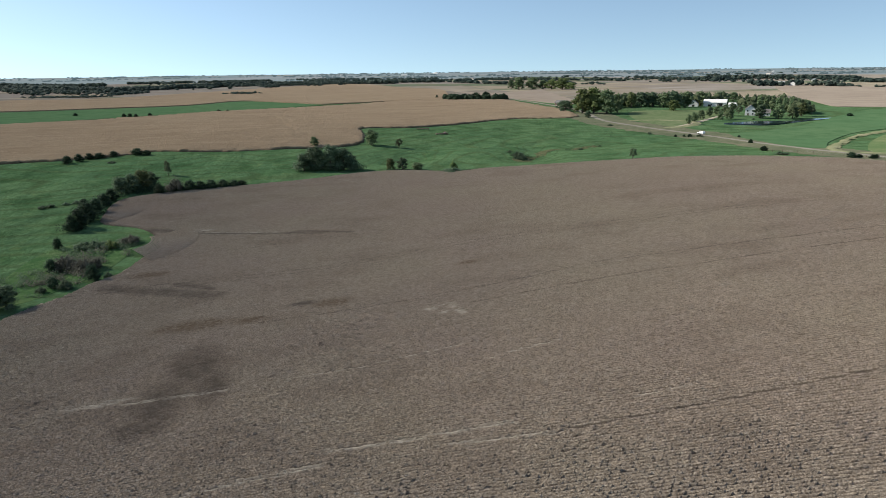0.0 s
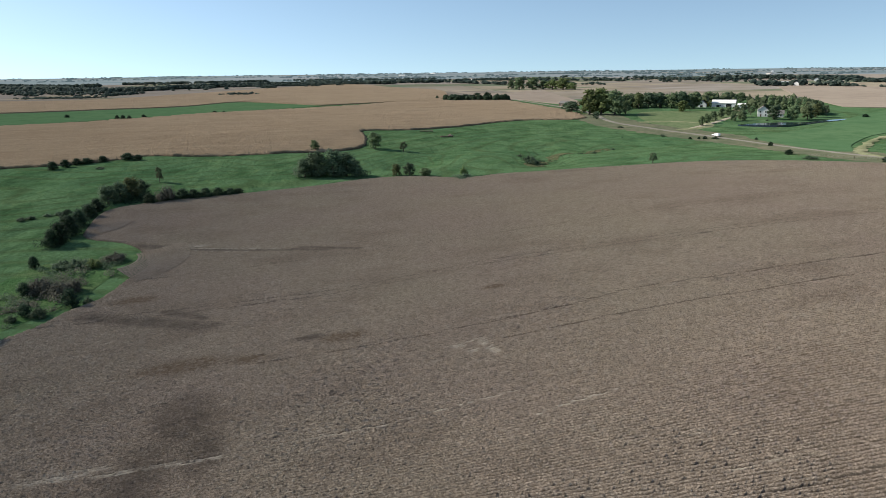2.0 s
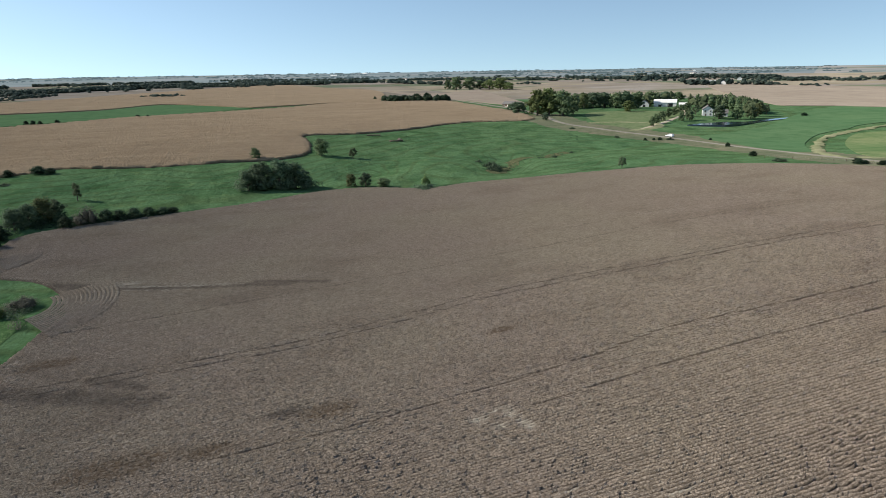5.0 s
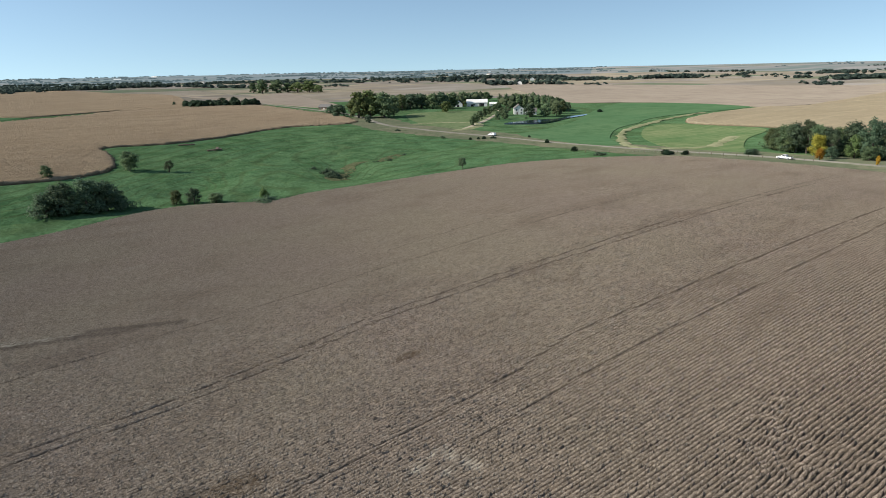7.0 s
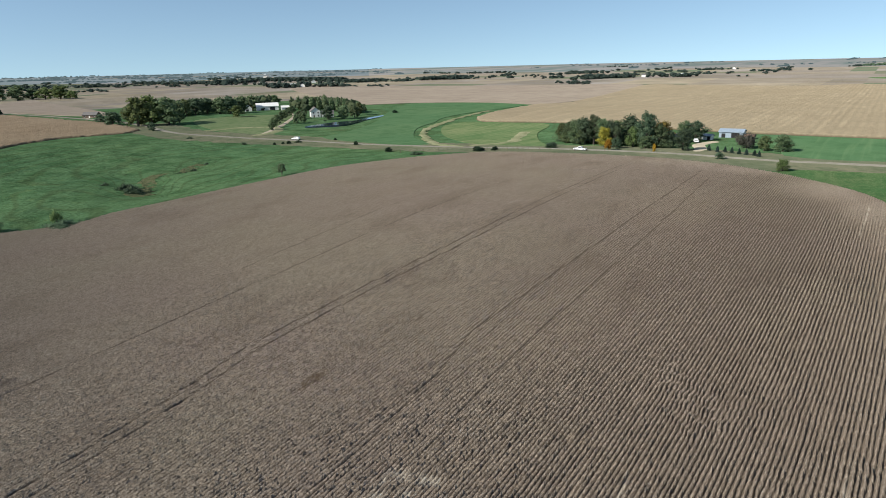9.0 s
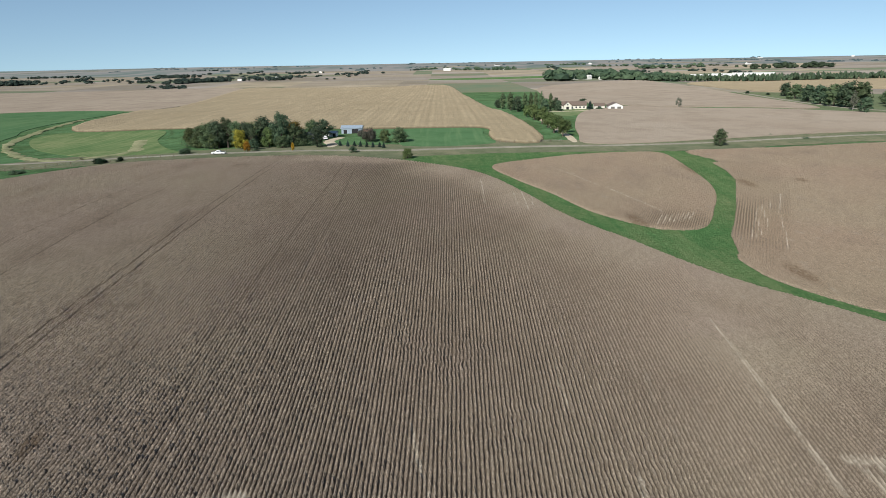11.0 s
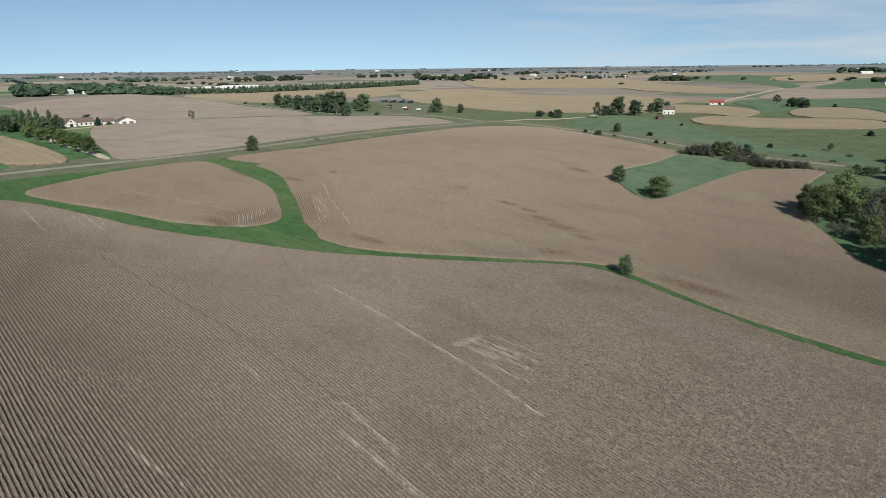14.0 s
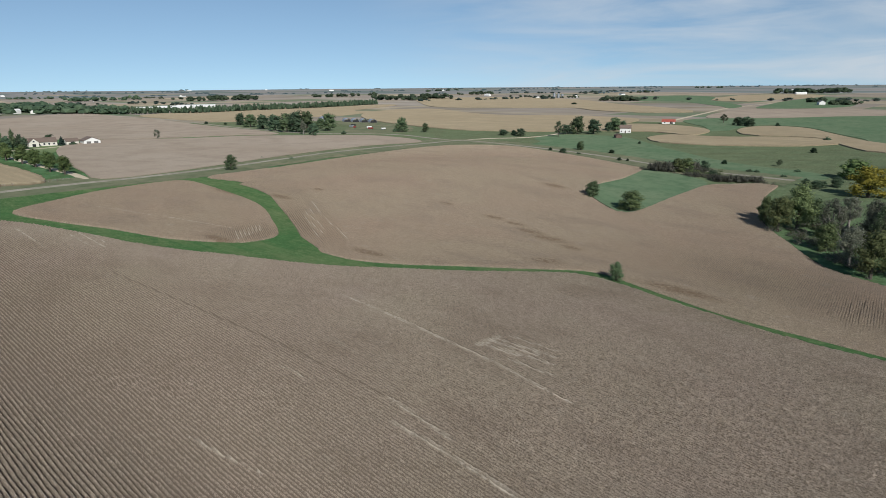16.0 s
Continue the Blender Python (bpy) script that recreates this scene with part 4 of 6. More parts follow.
field("corn_field", [(590, -1609), (633, -2057), (541, -2219), (430, -2047), (404, -1767), (447, -1611), (458, -1454), (522, -1471)], M_gold, 0.8, 40.0, "golden corn on the southern skyline", "corn field")
field("alfalfa_field", [(1532, 83), (1592, -209), (1480, -215), (1425, 70)], M_waterway, 0.4, 24.0, "narrow bright green strip between far fields", "field")

field("corn_field", [(984, -301), (1092, -527), (1085, -707), (1031, -885), (860, -620), (789, -604), (719, -470), (760, -400), (716, -309), (779, -288)], M_gold, 0.8, 20.0, "golden corn behind the curved steel sheds", "corn field")
field("farmyard", [(601, -377), (626, -440), (564, -446), (434, -345), (412, -290), (435, -262), (480, -292), (530, -340)], M_verge, 0.2, 12.0, "trodden dull green farmyard with machinery", "farmyard", kind="structure")

field("pasture", [(274, -638), (269, -707), (212, -751), (163, -818), (101, -884), (42, -466), (65, -491), (94, -535), (134, -600), (171, -612), (184, -575), (180, -517), (191, -499), (215, -551)], M_patch, 0.3, 14.0, "green grazed pasture south of the corn strips", "pasture")
field("pasture", [(901, -1753), (813, -1951), (641, -1747), (555, -1494), (511, -1440), (374, -1157), (351, -1022), (419, -1151), (616, -1441), (740, -1431)], M_patch, 0.3, 34.0, "long green field between golden corn fields", "pasture")
field("pasture", [(396, -1550), (383, -1833), (330, -1746), (201, -1212), (238, -1060), (310, -1035), (349, -1227)], M_patch, 0.3, 30.0, "green pasture beside the far gravel road", "pasture")

# ---- roads, tracks, pond ----
ROAD = [(395, 1768), (421, 1666), (406, 1303), (328, 978), (309, 880), (300, 790), (279, 663), (255, 545), (240, 480), (250, 435), (265, 385), (268, 346), (261, 298), (251, 261), (246, 221), (247, 175), (249, 141),
        (247, 110), (251, 82), (257, 45), (262, 0), (270, -40), (286, -85), (304, -135), (313, -190), (315, -240), (316, -277), (300, -284), (256, -281), (200, -270), (159, -256), (127, -243), (95, -236), (50, -236)]
ribbon("road_verge", ROAD[7:], 40, M_verge, "dull green and tan grass verge along the gravel road", "grass", lift=0.27, crown=0.0, ragged=2.0)
ribbon("road", ROAD, 5.6, M_gravel, "grey-tan gravel road with grassy verges", "road", lift=0.34)
ribbon("road", [(316, -279), (349, -280), (392, -284), (430, -262), (455, -233), (506, -231), (684, -258), (929, -279), (1159, -258)], 5.5, M_gravel, "straight gravel side road between brown fields", "road")
ribbon("road", [(317, -284), (311, -316), (296, -340), (290, -372), (294, -398), (292, -440), (262, -468)], 5.0, M_dirt, "pale dirt lane to the southern farm", "road")
ribbon("road", [(262, -570), (278, -610), (295, -678), (324, -844), (360, -1061), (368, -1303), (385, -1708)], 7.0, M_dirt, "pale gravel road running off over the hills", "road")
ribbon("driveway", [(263, 24), (289, 22), (331, 22.5), (389, 21), (440, 14), (456, -20), (487, -53)], 4.5, M_dirt, "pale concrete driveway under a row of trees", "driveway")
ribbon("driveway", [(250, 138), (268, 137), (286, 142), (300, 138)], 6.0, M_dirt, "short pale gravel drive into the farmyard", "driveway")
ribbon("driveway", [(253, 417), (283, 432), (329, 464), (380, 510), (410, 560)], 4.5, M_dirt, "gravel drive climbing to the white barns", "driveway")
ribbon("driveway", [(272, 640), (288, 690), (300, 700)], 4.0, M_dirt, "pale gravel drive to a small dark house", "driveway")
ribbon("grass_strip", [(250, 246), (264, 272), (300, 306), (345, 342), (382, 358), (412, 364), (450, 372), (500, 380)], 5.5, M_drygrass, "curved strip of pale dry grass between hay and alfalfa", "grass", lift=0.45, ragged=1.5)
ribbon("grass_strip", [(256, 248), (275, 235), (310, 248), (345, 262)], 6.0, M_drygrass, "pale raked hay swath on the mown field", "grass", lift=0.5, ragged=1.2)
ribbon("grass_strip", [(258, 470), (285, 462), (300, 445), (285, 428), (262, 424)], 7.0, M_drygrass, "dry pale grass loop beside the drive", "grass", lift=0.2, ragged=1.5)
for bank, label in (([(103, 297), (112, 300), (119, 312), (127, 322), (136, 336), (146, 342), (140, 347), (130, 340), (124, 332), (117, 326), (110, 316), (105, 306)], "eroded gully of bare brown earth and dry weeds in the pasture"),
                    ([(150, 338), (160, 345), (172, 353), (180, 362), (177, 366), (166, 358), (156, 350)], "strip of dry brown weeds along the upper gully")):
    field("gully", bank, M_gully, 0.1, 2.5, label, "bare ground", kind="structure", ragged=1.3)
field("rough_pasture", [(262, -320), (285, -345), (288, -385), (262, -400), (225, -398), (170, -345), (140, -318), (95, -285), (45, -270), (45, -242), (90, -240), (150, -262), (200, -276), (250, -287)], M_patch, 0.12, 9.0, "dull grey-green grazed pasture by the road", "pasture")
field("lawn", [(262, 452), (275, 500), (300, 540), (340, 545), (380, 520), (352, 480), (300, 442), (268, 428)], M_lawn, 0.12, 9.0, "mown green lawn around the drive", "lawn", kind="structure")
field("lawn", [(252, 170), (256, 200), (262, 205), (268, 190), (262, 165), (262, 145), (256, 143)], M_lawn, 0.12, 6.0, "mown green farmyard lawn by the road", "lawn", kind="structure")
field("lawn", [(405, 14), (415, -8), (440, -22), (462, -34), (476, -20), (470, 10), (440, 18)], M_lawn, 0.14, 8.0, "mown lawn in front of the cream farmhouse", "lawn", kind="structure")
POND = [(314, 428), (330, 432), (352, 434), (370, 429), (398, 438), (424, 443), (412, 435), (379, 425), (344, 414), (328, 418)]
pond_z = max(gz(*p) for p in POND) + 0.12
pond = rounded(POND, 3.0, True)
tagged(new("pond", mesh_of("pond", [(x, y, pond_z) for x, y in pond] + [(x + (1 if x > 365 else -1), y, pond_z - 4) for x, y in pond], [tuple(range(len(pond)))] + [(i, (i + 1) % len(pond), len(pond) + (i + 1) % len(pond), len(pond) + i) for i in range(len(pond))], M_water)),
       "still dark blue farm pond below the white house", "pond", "", "structure")


# ---- trees and shrubs ----
def blob(bm, centre, radius, seed, sub=1, rough=0.18):
    made = bmesh.ops.create_icosphere(bm, subdivisions=sub, radius=1)["verts"]
    for v in made:
        k = 1 + rough * noise.noise(v.co * 2.1 + Vector((seed * 3.7, seed, 0)))* 2
        v.co = Vector(centre) + Vector((v.co.x * radius[0], v.co.y * radius[1], v.co.z * radius[2])) * k


def card(bm, at, out, size, rnd):
    """One small spray of leaves: a bent four-cornered piece."""
    n = (out + Vector((rnd.gauss(0, 0.5), rnd.gauss(0, 0.5), rnd.gauss(0, 0.5) + 0.25))).normalized()
    s = n.orthogonal().normalized()
    s.rotate(Matrix.Rotation(rnd.uniform(0, 6.28), 3, n))
    t = n.cross(s)
    w, h = size * rnd.uniform(0.6, 1.2), size * rnd.uniform(0.7, 1.3)
    bm.faces.new([bm.verts.new(at + s * w), bm.verts.new(at + t * h + n * 0.12 * size), bm.verts.new(at - s * w), bm.verts.new(at - t * h - n * 0.1 * size)])


def limb(bm, a, b, ra, rb, sides=6):
    a, b = Vector(a), Vector(b)
    d = (b - a).normalized()
    s = d.orthogonal().normalized()
    t = d.cross(s)
    lower, upper = ([bm.verts.new(p + (s * math.cos(2 * math.pi * i / sides) + t * math.sin(2 * math.pi * i / sides)) * r) for i in range(sides)] for p, r in ((a, ra), (b, rb)))
    for i in range(sides):
        bm.faces.new((lower[i], lower[(i + 1) % sides], upper[(i + 1) % sides], upper[i]))
    bm.faces.new(upper)


# kind: (shape, leaves, name, label, category)
KINDS = {
    "oak": ("broad", "oak", "deciduous_tree", "green rounded broadleaf tree", "tree"),
    "dark": ("broad", "dark", "deciduous_tree", "dense dark green broadleaf tree", "tree"),
    "ash": ("open", "ash", "deciduous_tree", "slender thin grey-green tree", "tree"),
    "olive": ("broad", "olive", "deciduous_tree", "olive green autumn tree", "tree"),
    "lime": ("broad", "lime", "deciduous_tree", "yellow-green broadleaf tree", "tree"),
    "willow": ("round", "willow", "deciduous_tree", "pale olive green broadleaf tree", "tree"),
    "yellow": ("broad", "yellow", "deciduous_tree", "bright yellow autumn tree", "tree"),
    "orange": ("round", "orange", "deciduous_tree", "small orange autumn tree", "tree"),
    "rust": ("broad", "rust", "deciduous_tree", "rusty brown autumn tree", "tree"),
    "round": ("round", "avenue", "avenue_tree", "neat round green tree", "tree"),
    "poplar": ("tall", "oak", "poplar", "tall narrow green poplar", "tree"),
    "graytree": ("open", "grey", "bare_tree", "grey half-bare tree", "tree"),
    "bare": ("open", "grey", "bare_tree", "bare grey-brown tree", "tree"),
    "brush": ("bush", "dark", "shrub", "low dark green shrub", "shrub"),
    "yellowbrush": ("bush", "lime", "shrub", "pale yellow-green shrub", "shrub"),
    "graybrush": ("bush", "twigs", "shrub", "grey leafless brush thicket", "shrub"),
    "cedar": ("egg", "cedar", "cedar", "dark ragged green cedar", "cedar tree"),
    "spruce": ("cone", "spruce", "spruce", "small blue-green spruce", "spruce tree"),
}


def crown_of(shape, seed, fine):
    """A crown of leaf sprays over rough lobes, 10 m tall and 4 m in radius; fine for trees near by."""
    rnd = random.Random(seed)
    bm = bmesh.new()
    lobes = []
    if shape in ("broad", "round", "open"):
        base = {"broad": 0.2, "round": 1.3, "open": 1.6}[shape]
        count = {"broad": 15, "round": 12, "open": 13}[shape]
        for i in range(count):
            a, h = i * 2.4 + rnd.uniform(-0.5, 0.5), (i + 0.5) / count
            zc = base + 0.9 + h * (8.9 - base - 0.9)
            wide = (math.sin(math.pi * (0.22 + 0.72 * h)) ** 0.7 if h > 0.3 or shape != "broad" else 0.95) * (0.95 if shape == "broad" else 0.85)
            reach = 2.6 * wide * rnd.uniform(0.55, 1.1)
            r = rnd.uniform(1.15, 1.75) * (0.9 if shape != "open" else 0.72)
            lobes.append(((reach * math.cos(a), reach * math.sin(a), zc), (r, r, r * rnd.uniform(0.75, 1.0))))
        if shape != "open":
            lobes.append(((0, 0, 5.6), (2.3, 2.3, 3.3)))
    elif shape == "bush":
        for i in range(11):
            a = i * 2.4 + rnd.uniform(-0.4, 0.4)
            reach = 2.9 * math.sqrt((i + 0.4) / 11)
            zc = 4.6 * rnd.uniform(0.55, 1.0) * (1.25 - reach / 5)
            lobes.append(((reach * math.cos(a), reach * math.sin(a), zc), (rnd.uniform(1.1, 1.6), rnd.uniform(1.1, 1.6), zc * rnd.uniform(0.8, 1.15))))
    elif shape == "egg":
        for i in range(13):
            h = i / 12
            a, wide = i * 2.4 + rnd.uniform(-0.4, 0.4), math.sin(math.pi * (0.3 + 0.66 * h)) ** 0.8
            reach = 2.3 * wide * rnd.uniform(0.6, 1.15)
            lobes.append(((reach * math.cos(a), reach * math.sin(a), 1.0 + h * 7.4), (rnd.uniform(1.2, 1.8), rnd.uniform(1.2, 1.8), rnd.uniform(1.5, 2.2))))
        lobes.append(((0, 0, 3.6), (2.6, 2.6, 3.6)))
    elif shape == "tall":
        for i in range(12):
            zc = 1.2 + i * 0.7
            a, wide = i * 2.4, math.sin(math.pi * (0.12 + 0.8 * i / 11)) ** 0.8
            lobes.append(((1.7 * wide * math.cos(a), 1.7 * wide * math.sin(a), zc), (2.1 * wide + 0.4, 2.1 * wide + 0.4, 1.5)))
    else:
        for i in range(14):
            h = i / 13
            a, wide = i * 2.4 + rnd.uniform(-0.4, 0.4), (1 - h) ** 0.65
            lobes.append(((2.2 * wide * math.cos(a) * rnd.uniform(0.7, 1.15), 2.2 * wide * math.sin(a), 0.9 + h * 7.9), (1.75 * wide + 0.35, 1.75 * wide + 0.35, 1.5)))
        lobes.append(((0, 0, 3.8), (2.0, 2.0, 3.8)))
    for i, (c, r) in enumerate(lobes):
        if shape != "open":
            blob(bm, c, [k * (0.6 if fine else 0.72) for k in r], seed + i, 1, 0.25)
        for _ in range(int({"open": 150, "bush": 60, "tall": 60, "cone": 62}.get(shape, 70) * (2.3 if fine else 0.55))):
            o = Vector((rnd.gauss(0, 1), rnd.gauss(0, 1), rnd.gauss(0.15, 1))).normalized()
            reach = rnd.uniform(0.58, 1.25) if shape != "open" else rnd.uniform(0.25, 1.25)
            at = Vector(c) + Vector((o.x * r[0], o.y * r[1], o.z * r[2])) * reach
            if at.z > 0.15:
                card(bm, at, o, (0.34 if shape != "open" else 0.24) * (0.56 if fine else 1.05), rnd)
    top = max(v.co.z for v in bm.verts)
    for v in bm.verts:
        v.co.z *= 10 / top
    return bm


def trunk_of(shape, seed):
    rnd = random.Random(seed)
    bm = bmesh.new()
    tall = {"bush": 3.0, "cone": 6.0, "tall": 8.0}.get(shape, 6.5)
    limb(bm, (0, 0, -0.6), (0.05, 0, tall * 0.45), 0.34, 0.24, 7)
    limb(bm, (0.05, 0, tall * 0.45), (0, 0.1, tall), 0.24, 0.08, 6)
    for i in range(9 if shape == "open" else 5):
        a, z0 = i * 2.4, tall * rnd.uniform(0.3, 0.75)
        e = Vector((2.3 * math.cos(a), 2.3 * math.sin(a), z0 + rnd.uniform(1.2, 3.2))) * (1 if shape != "cone" else 0.7)
        limb(bm, (0, 0, z0), e, 0.11, 0.03, 5)
        if shape == "open":
            for k in range(3):
                limb(bm, e * 0.75 + Vector((0, 0, z0 * 0.25)), e + Vector((rnd.uniform(-1, 1), rnd.uniform(-1, 1), rnd.uniform(0.6, 2.0))), 0.06, 0.015, 4)
    return bm


TEMPLATE = {}


def template(kind, form, fine):
    """The meshes of one of the forms of a kind of tree."""
    shape, leaves, *_ = KINDS[kind]
    key = (shape, leaves, kind == "bare", form, fine)
    if key not in TEMPLATE:
        made = []
        for name, bm, mat in (("trunk", trunk_of(shape, form + 11), M_pale_bark if kind in ("bare", "graytree") else M_bark), ("crown", crown_of(shape, form * 17 + len(TEMPLATE), fine), LEAF[leaves])):
            me = bpy.data.meshes.new(name)
            bm.to_mesh(me)
            bm.free()
            me.materials.append(mat)
            made.append(me)
        TEMPLATE[key] = made
    return TEMPLATE[key]


tree_rnd = random.Random(8)


def plant(kind, x, y, high, wide, where, group):
    """One tree or shrub: trunk and crown under an Empty at its foot."""
    _, _, name, label, category = KINDS[kind]
    ob = tagged(new(name), f"{label} {where}", category, group)
    wide *= 1.3 if KINDS[kind][0] in ("broad", "egg") else 1.12
    if kind == "round":
        wide, high = wide * 1.25, high * 1.2
    ob.matrix_basis = pose(x, y, gz(x, y) - 0.05, 0, 0, tree_rnd.uniform(0, 360)) @ Matrix.Diagonal((wide / 4 * tree_rnd.uniform(0.92, 1.08), wide / 4 * tree_rnd.uniform(0.92, 1.08), high / 10, 1))
    for key, me in zip(("trunk", "crown"), template(kind, tree_rnd.randrange(3), math.hypot(x - 20, y - 100) < 330)):
        child = new(key, me)
        child.parent = ob
    return ob


def stand(rows, where, group):
    for kind, x, y, high, wide in rows:
        plant(kind, x, y, high, wide, where, group)


stand([
    ("oak", 41, 375, 9.6, 4.3), ("ash", -58, 299, 7.0, 2.2), ("oak", 8, 366, 6.4, 2.5), ("ash", 56, 367, 5.6, 3.0), ("dark", 1, 294, 8.5, 3.9),
    ("dark", 6, 296, 11.2, 4.7), ("dark", 13, 296, 12.3, 5.2), ("dark", 19, 298, 11.1, 4.8), ("dark", 23, 301, 7.5, 2.7), ("olive", 40, 291, 5.5, 2.2),
    ("dark", 45, 287, 6.0, 2.3), ("oak", 51, 282, 3.8, 2.8), ("brush", 64, 269, 3.0, 5.2), ("ash", 153, 273, 5.3, 2.4), ("brush", 109, 308, 4.3, 3.8),
    ("yellowbrush", 67, 278, 5.1, 2.0),
], "in the green pasture", "trees in the pasture")
stand([
    ("cedar", -110, 337, 4.3, 2.4), ("cedar", -106, 342, 4.1, 2.2), ("cedar", -103, 348, 3.4, 2.3), ("cedar", -99, 349, 3.1, 2.6), ("cedar", -93, 352, 3.2, 2.3),
    ("cedar", -82, 354, 3.8, 3.2), ("cedar", -77, 352, 2.9, 2.3), ("brush", -89, 332, 1.4, 2.4), ("brush", -88, 238, 1.7, 1.7), ("brush", -86, 240, 1.6, 1.6),
    ("brush", -82, 243, 1.4, 1.6), ("brush", -79, 244, 1.4, 1.6), ("cedar", -77, 246, 1.4, 1.2), ("cedar", -86, 765, 3.2, 2.5), ("cedar", -76, 760, 3.2, 1.9),
    ("cedar", -231, 759, 3.6, 2.4), ("cedar", -173, 716, 4.0, 2.3), ("cedar", -167, 714, 4.0, 2.3), ("cedar", -161, 713, 3.5, 2.3), ("cedar", -150, 724, 3.5, 2.4),
], "on the pasture slope", "shrubs on the pasture slope")
stand([
    ("dark", -67, 256, 7.2, 3.0), ("dark", -64, 260, 7.6, 3.2), ("olive", -61, 264, 8.0, 3.3), ("dark", -59, 270, 6.1, 2.7), ("cedar", -53, 253, 4.3, 2.1),
    ("graybrush", -48, 256, 6.7, 3.7), ("cedar", -43, 258, 4.4, 2.6), ("cedar", -39, 258, 4.0, 2.4), ("cedar", -35, 259, 4.0, 2.4), ("cedar", -31, 261, 3.6, 2.5),
    ("cedar", -27, 262, 2.9, 2.3), ("cedar", -24, 263, 2.5, 2.0), ("cedar", -68, 246, 4.7, 2.5), ("cedar", -68, 237, 5.1, 2.6), ("cedar", -68, 227, 5.8, 2.6),
    ("cedar", -68, 217, 6.7, 2.9), ("cedar", -68, 209, 6.8, 2.8), ("cedar", -69, 206, 5.3, 2.0), ("cedar", -73, 231, 4.4, 1.7),
], "in the hedge at the field edge", "hedge of the bean field")
stand([
    ("cedar", -68, 189, 3.5, 1.4), ("brush", -61, 187, 2.7, 2.8), ("brush", -57, 187, 3.1, 2.8), ("yellowbrush", -53, 185, 3.3, 2.0), ("graybrush", -49, 189, 2.9, 2.6),
    ("graybrush", -60, 170, 4.7, 2.9), ("graybrush", -55, 167, 4.5, 2.8), ("graybrush", -53, 169, 3.6, 2.0), ("cedar", -59, 157, 3.2, 1.5), ("brush", -56, 156, 3.0, 1.8),
    ("cedar", -51, 160, 4.5, 1.6), ("brush", -48, 161, 2.3, 1.2), ("cedar", -63, 169, 3.8, 1.4), ("dark", -65, 147, 6.1, 2.7), ("dark", -67, 146, 6.3, 2.4),
    ("brush", -61, 155, 2.0, 1.3),
], "in the thicket beside the beans", "thicket beside the bean field")
stand([
    ("cedar", 245, 383, 1.8, 1.1), ("cedar", 250, 381, 1.8, 1.1), ("cedar", 253, 379, 2.2, 1.5), ("brush", 259, 377, 2.6, 2.2), ("brush", 237, 402, 1.9, 1.9),
    ("brush", 231, 449, 2.0, 2.4), ("cedar", 262, 331, 2.7, 1.4), ("cedar", 229, 279, 2.6, 2.0), ("brush", 217, 252, 2.1, 3.1), ("cedar", 279, 364, 1.8, 1.1),
    ("brush", 111, 316, 4.3, 3.3), ("cedar", 230, 226, 2.7, 1.5), ("cedar", 237, 221, 2.0, 1.2), ("cedar", 234, 226, 1.5, 1.0), ("dark", 248, 199, 2.8, 2.1),
    ("brush", 112, 334, 1.9, 1.6), ("brush", 157, 339, 1.7, 1.5), ("brush", 179, 360, 1.6, 1.6),
], "along the gravel road", "bushes along the road")
stand([
    ("cedar", 219, 952, 7.5, 6.0), ("cedar", 228, 934, 9.6, 6.7), ("cedar", 244, 933, 9.7, 6.7), ("cedar", 260, 931, 11.3, 7.5), ("cedar", 275, 929, 12.2, 7.6),
    ("cedar", 284, 911, 9.0, 6.0), ("cedar", 291, 898, 7.5, 4.5), ("cedar", 222, 1029, 5.6, 2.4), ("oak", 476, 1409, 21.5, 8.4), ("oak", 477, 1358, 27.8, 13.9),
    ("oak", 506, 1353, 28.1, 14.0), ("oak", 530, 1353, 20.1, 11.8), ("lime", 540, 1326, 22.2, 14.0), ("lime", 550, 1292, 24.1, 16.1), ("lime", 558, 1265, 15.9, 9.1),
], "in a far farm windbreak", "far windbreaks")
stand([
    ("dark", 246, 568, 10.8, 7.4), ("dark", 254, 601, 7.8, 4.2), ("lime", 249, 538, 22.3, 8.5), ("lime", 258, 534, 23.3, 8.6), ("oak", 266, 525, 21.8, 9.5),
    ("oak", 280, 532, 17.9, 5.3), ("dark", 237, 501, 6.6, 2.7), ("olive", 325, 589, 15.9, 5.5), ("dark", 342, 600, 15.8, 6.8), ("dark", 354, 599, 15.4, 7.4),
    ("oak", 361, 590, 15.9, 7.4), ("dark", 369, 585, 17.0, 7.9), ("oak", 383, 586, 16.6, 6.9), ("oak", 423, 619, 16.1, 8.0), ("dark", 496, 688, 13.3, 9.1),
    ("oak", 523, 700, 11.6, 8.7), ("lime", 338, 535, 10.3, 5.7), ("yellow", 412, 608, 5.4, 3.0),
], "behind the white barns", "woods at the pond farm")
stand([
    ("oak", 289, 436, 7.6, 2.1), ("oak", 301, 447, 7.9, 2.6), ("oak", 315, 459, 8.1, 2.7), ("oak", 335, 477, 8.1, 2.8), ("oak", 352, 491, 7.9, 3.0),
    ("oak", 372, 508, 7.7, 3.1), ("oak", 397, 531, 7.6, 3.3), ("oak", 327, 451, 7.7, 2.7), ("oak", 337, 454, 8.7, 3.2), ("oak", 354, 476, 7.3, 2.9),
    ("ash", 373, 490, 7.5, 4.0), ("dark", 366, 455, 11.9, 5.2), ("oak", 378, 448, 11.9, 4.8), ("oak", 392, 449, 12.1, 4.4), ("olive", 412, 462, 11.6, 4.5),
    ("ash", 432, 473, 8.9, 3.6), ("cedar", 448, 450, 3.1, 2.6), ("brush", 354, 447, 1.9, 1.4),
], "in the yard of the pond farm", "trees in the pond farm yard")
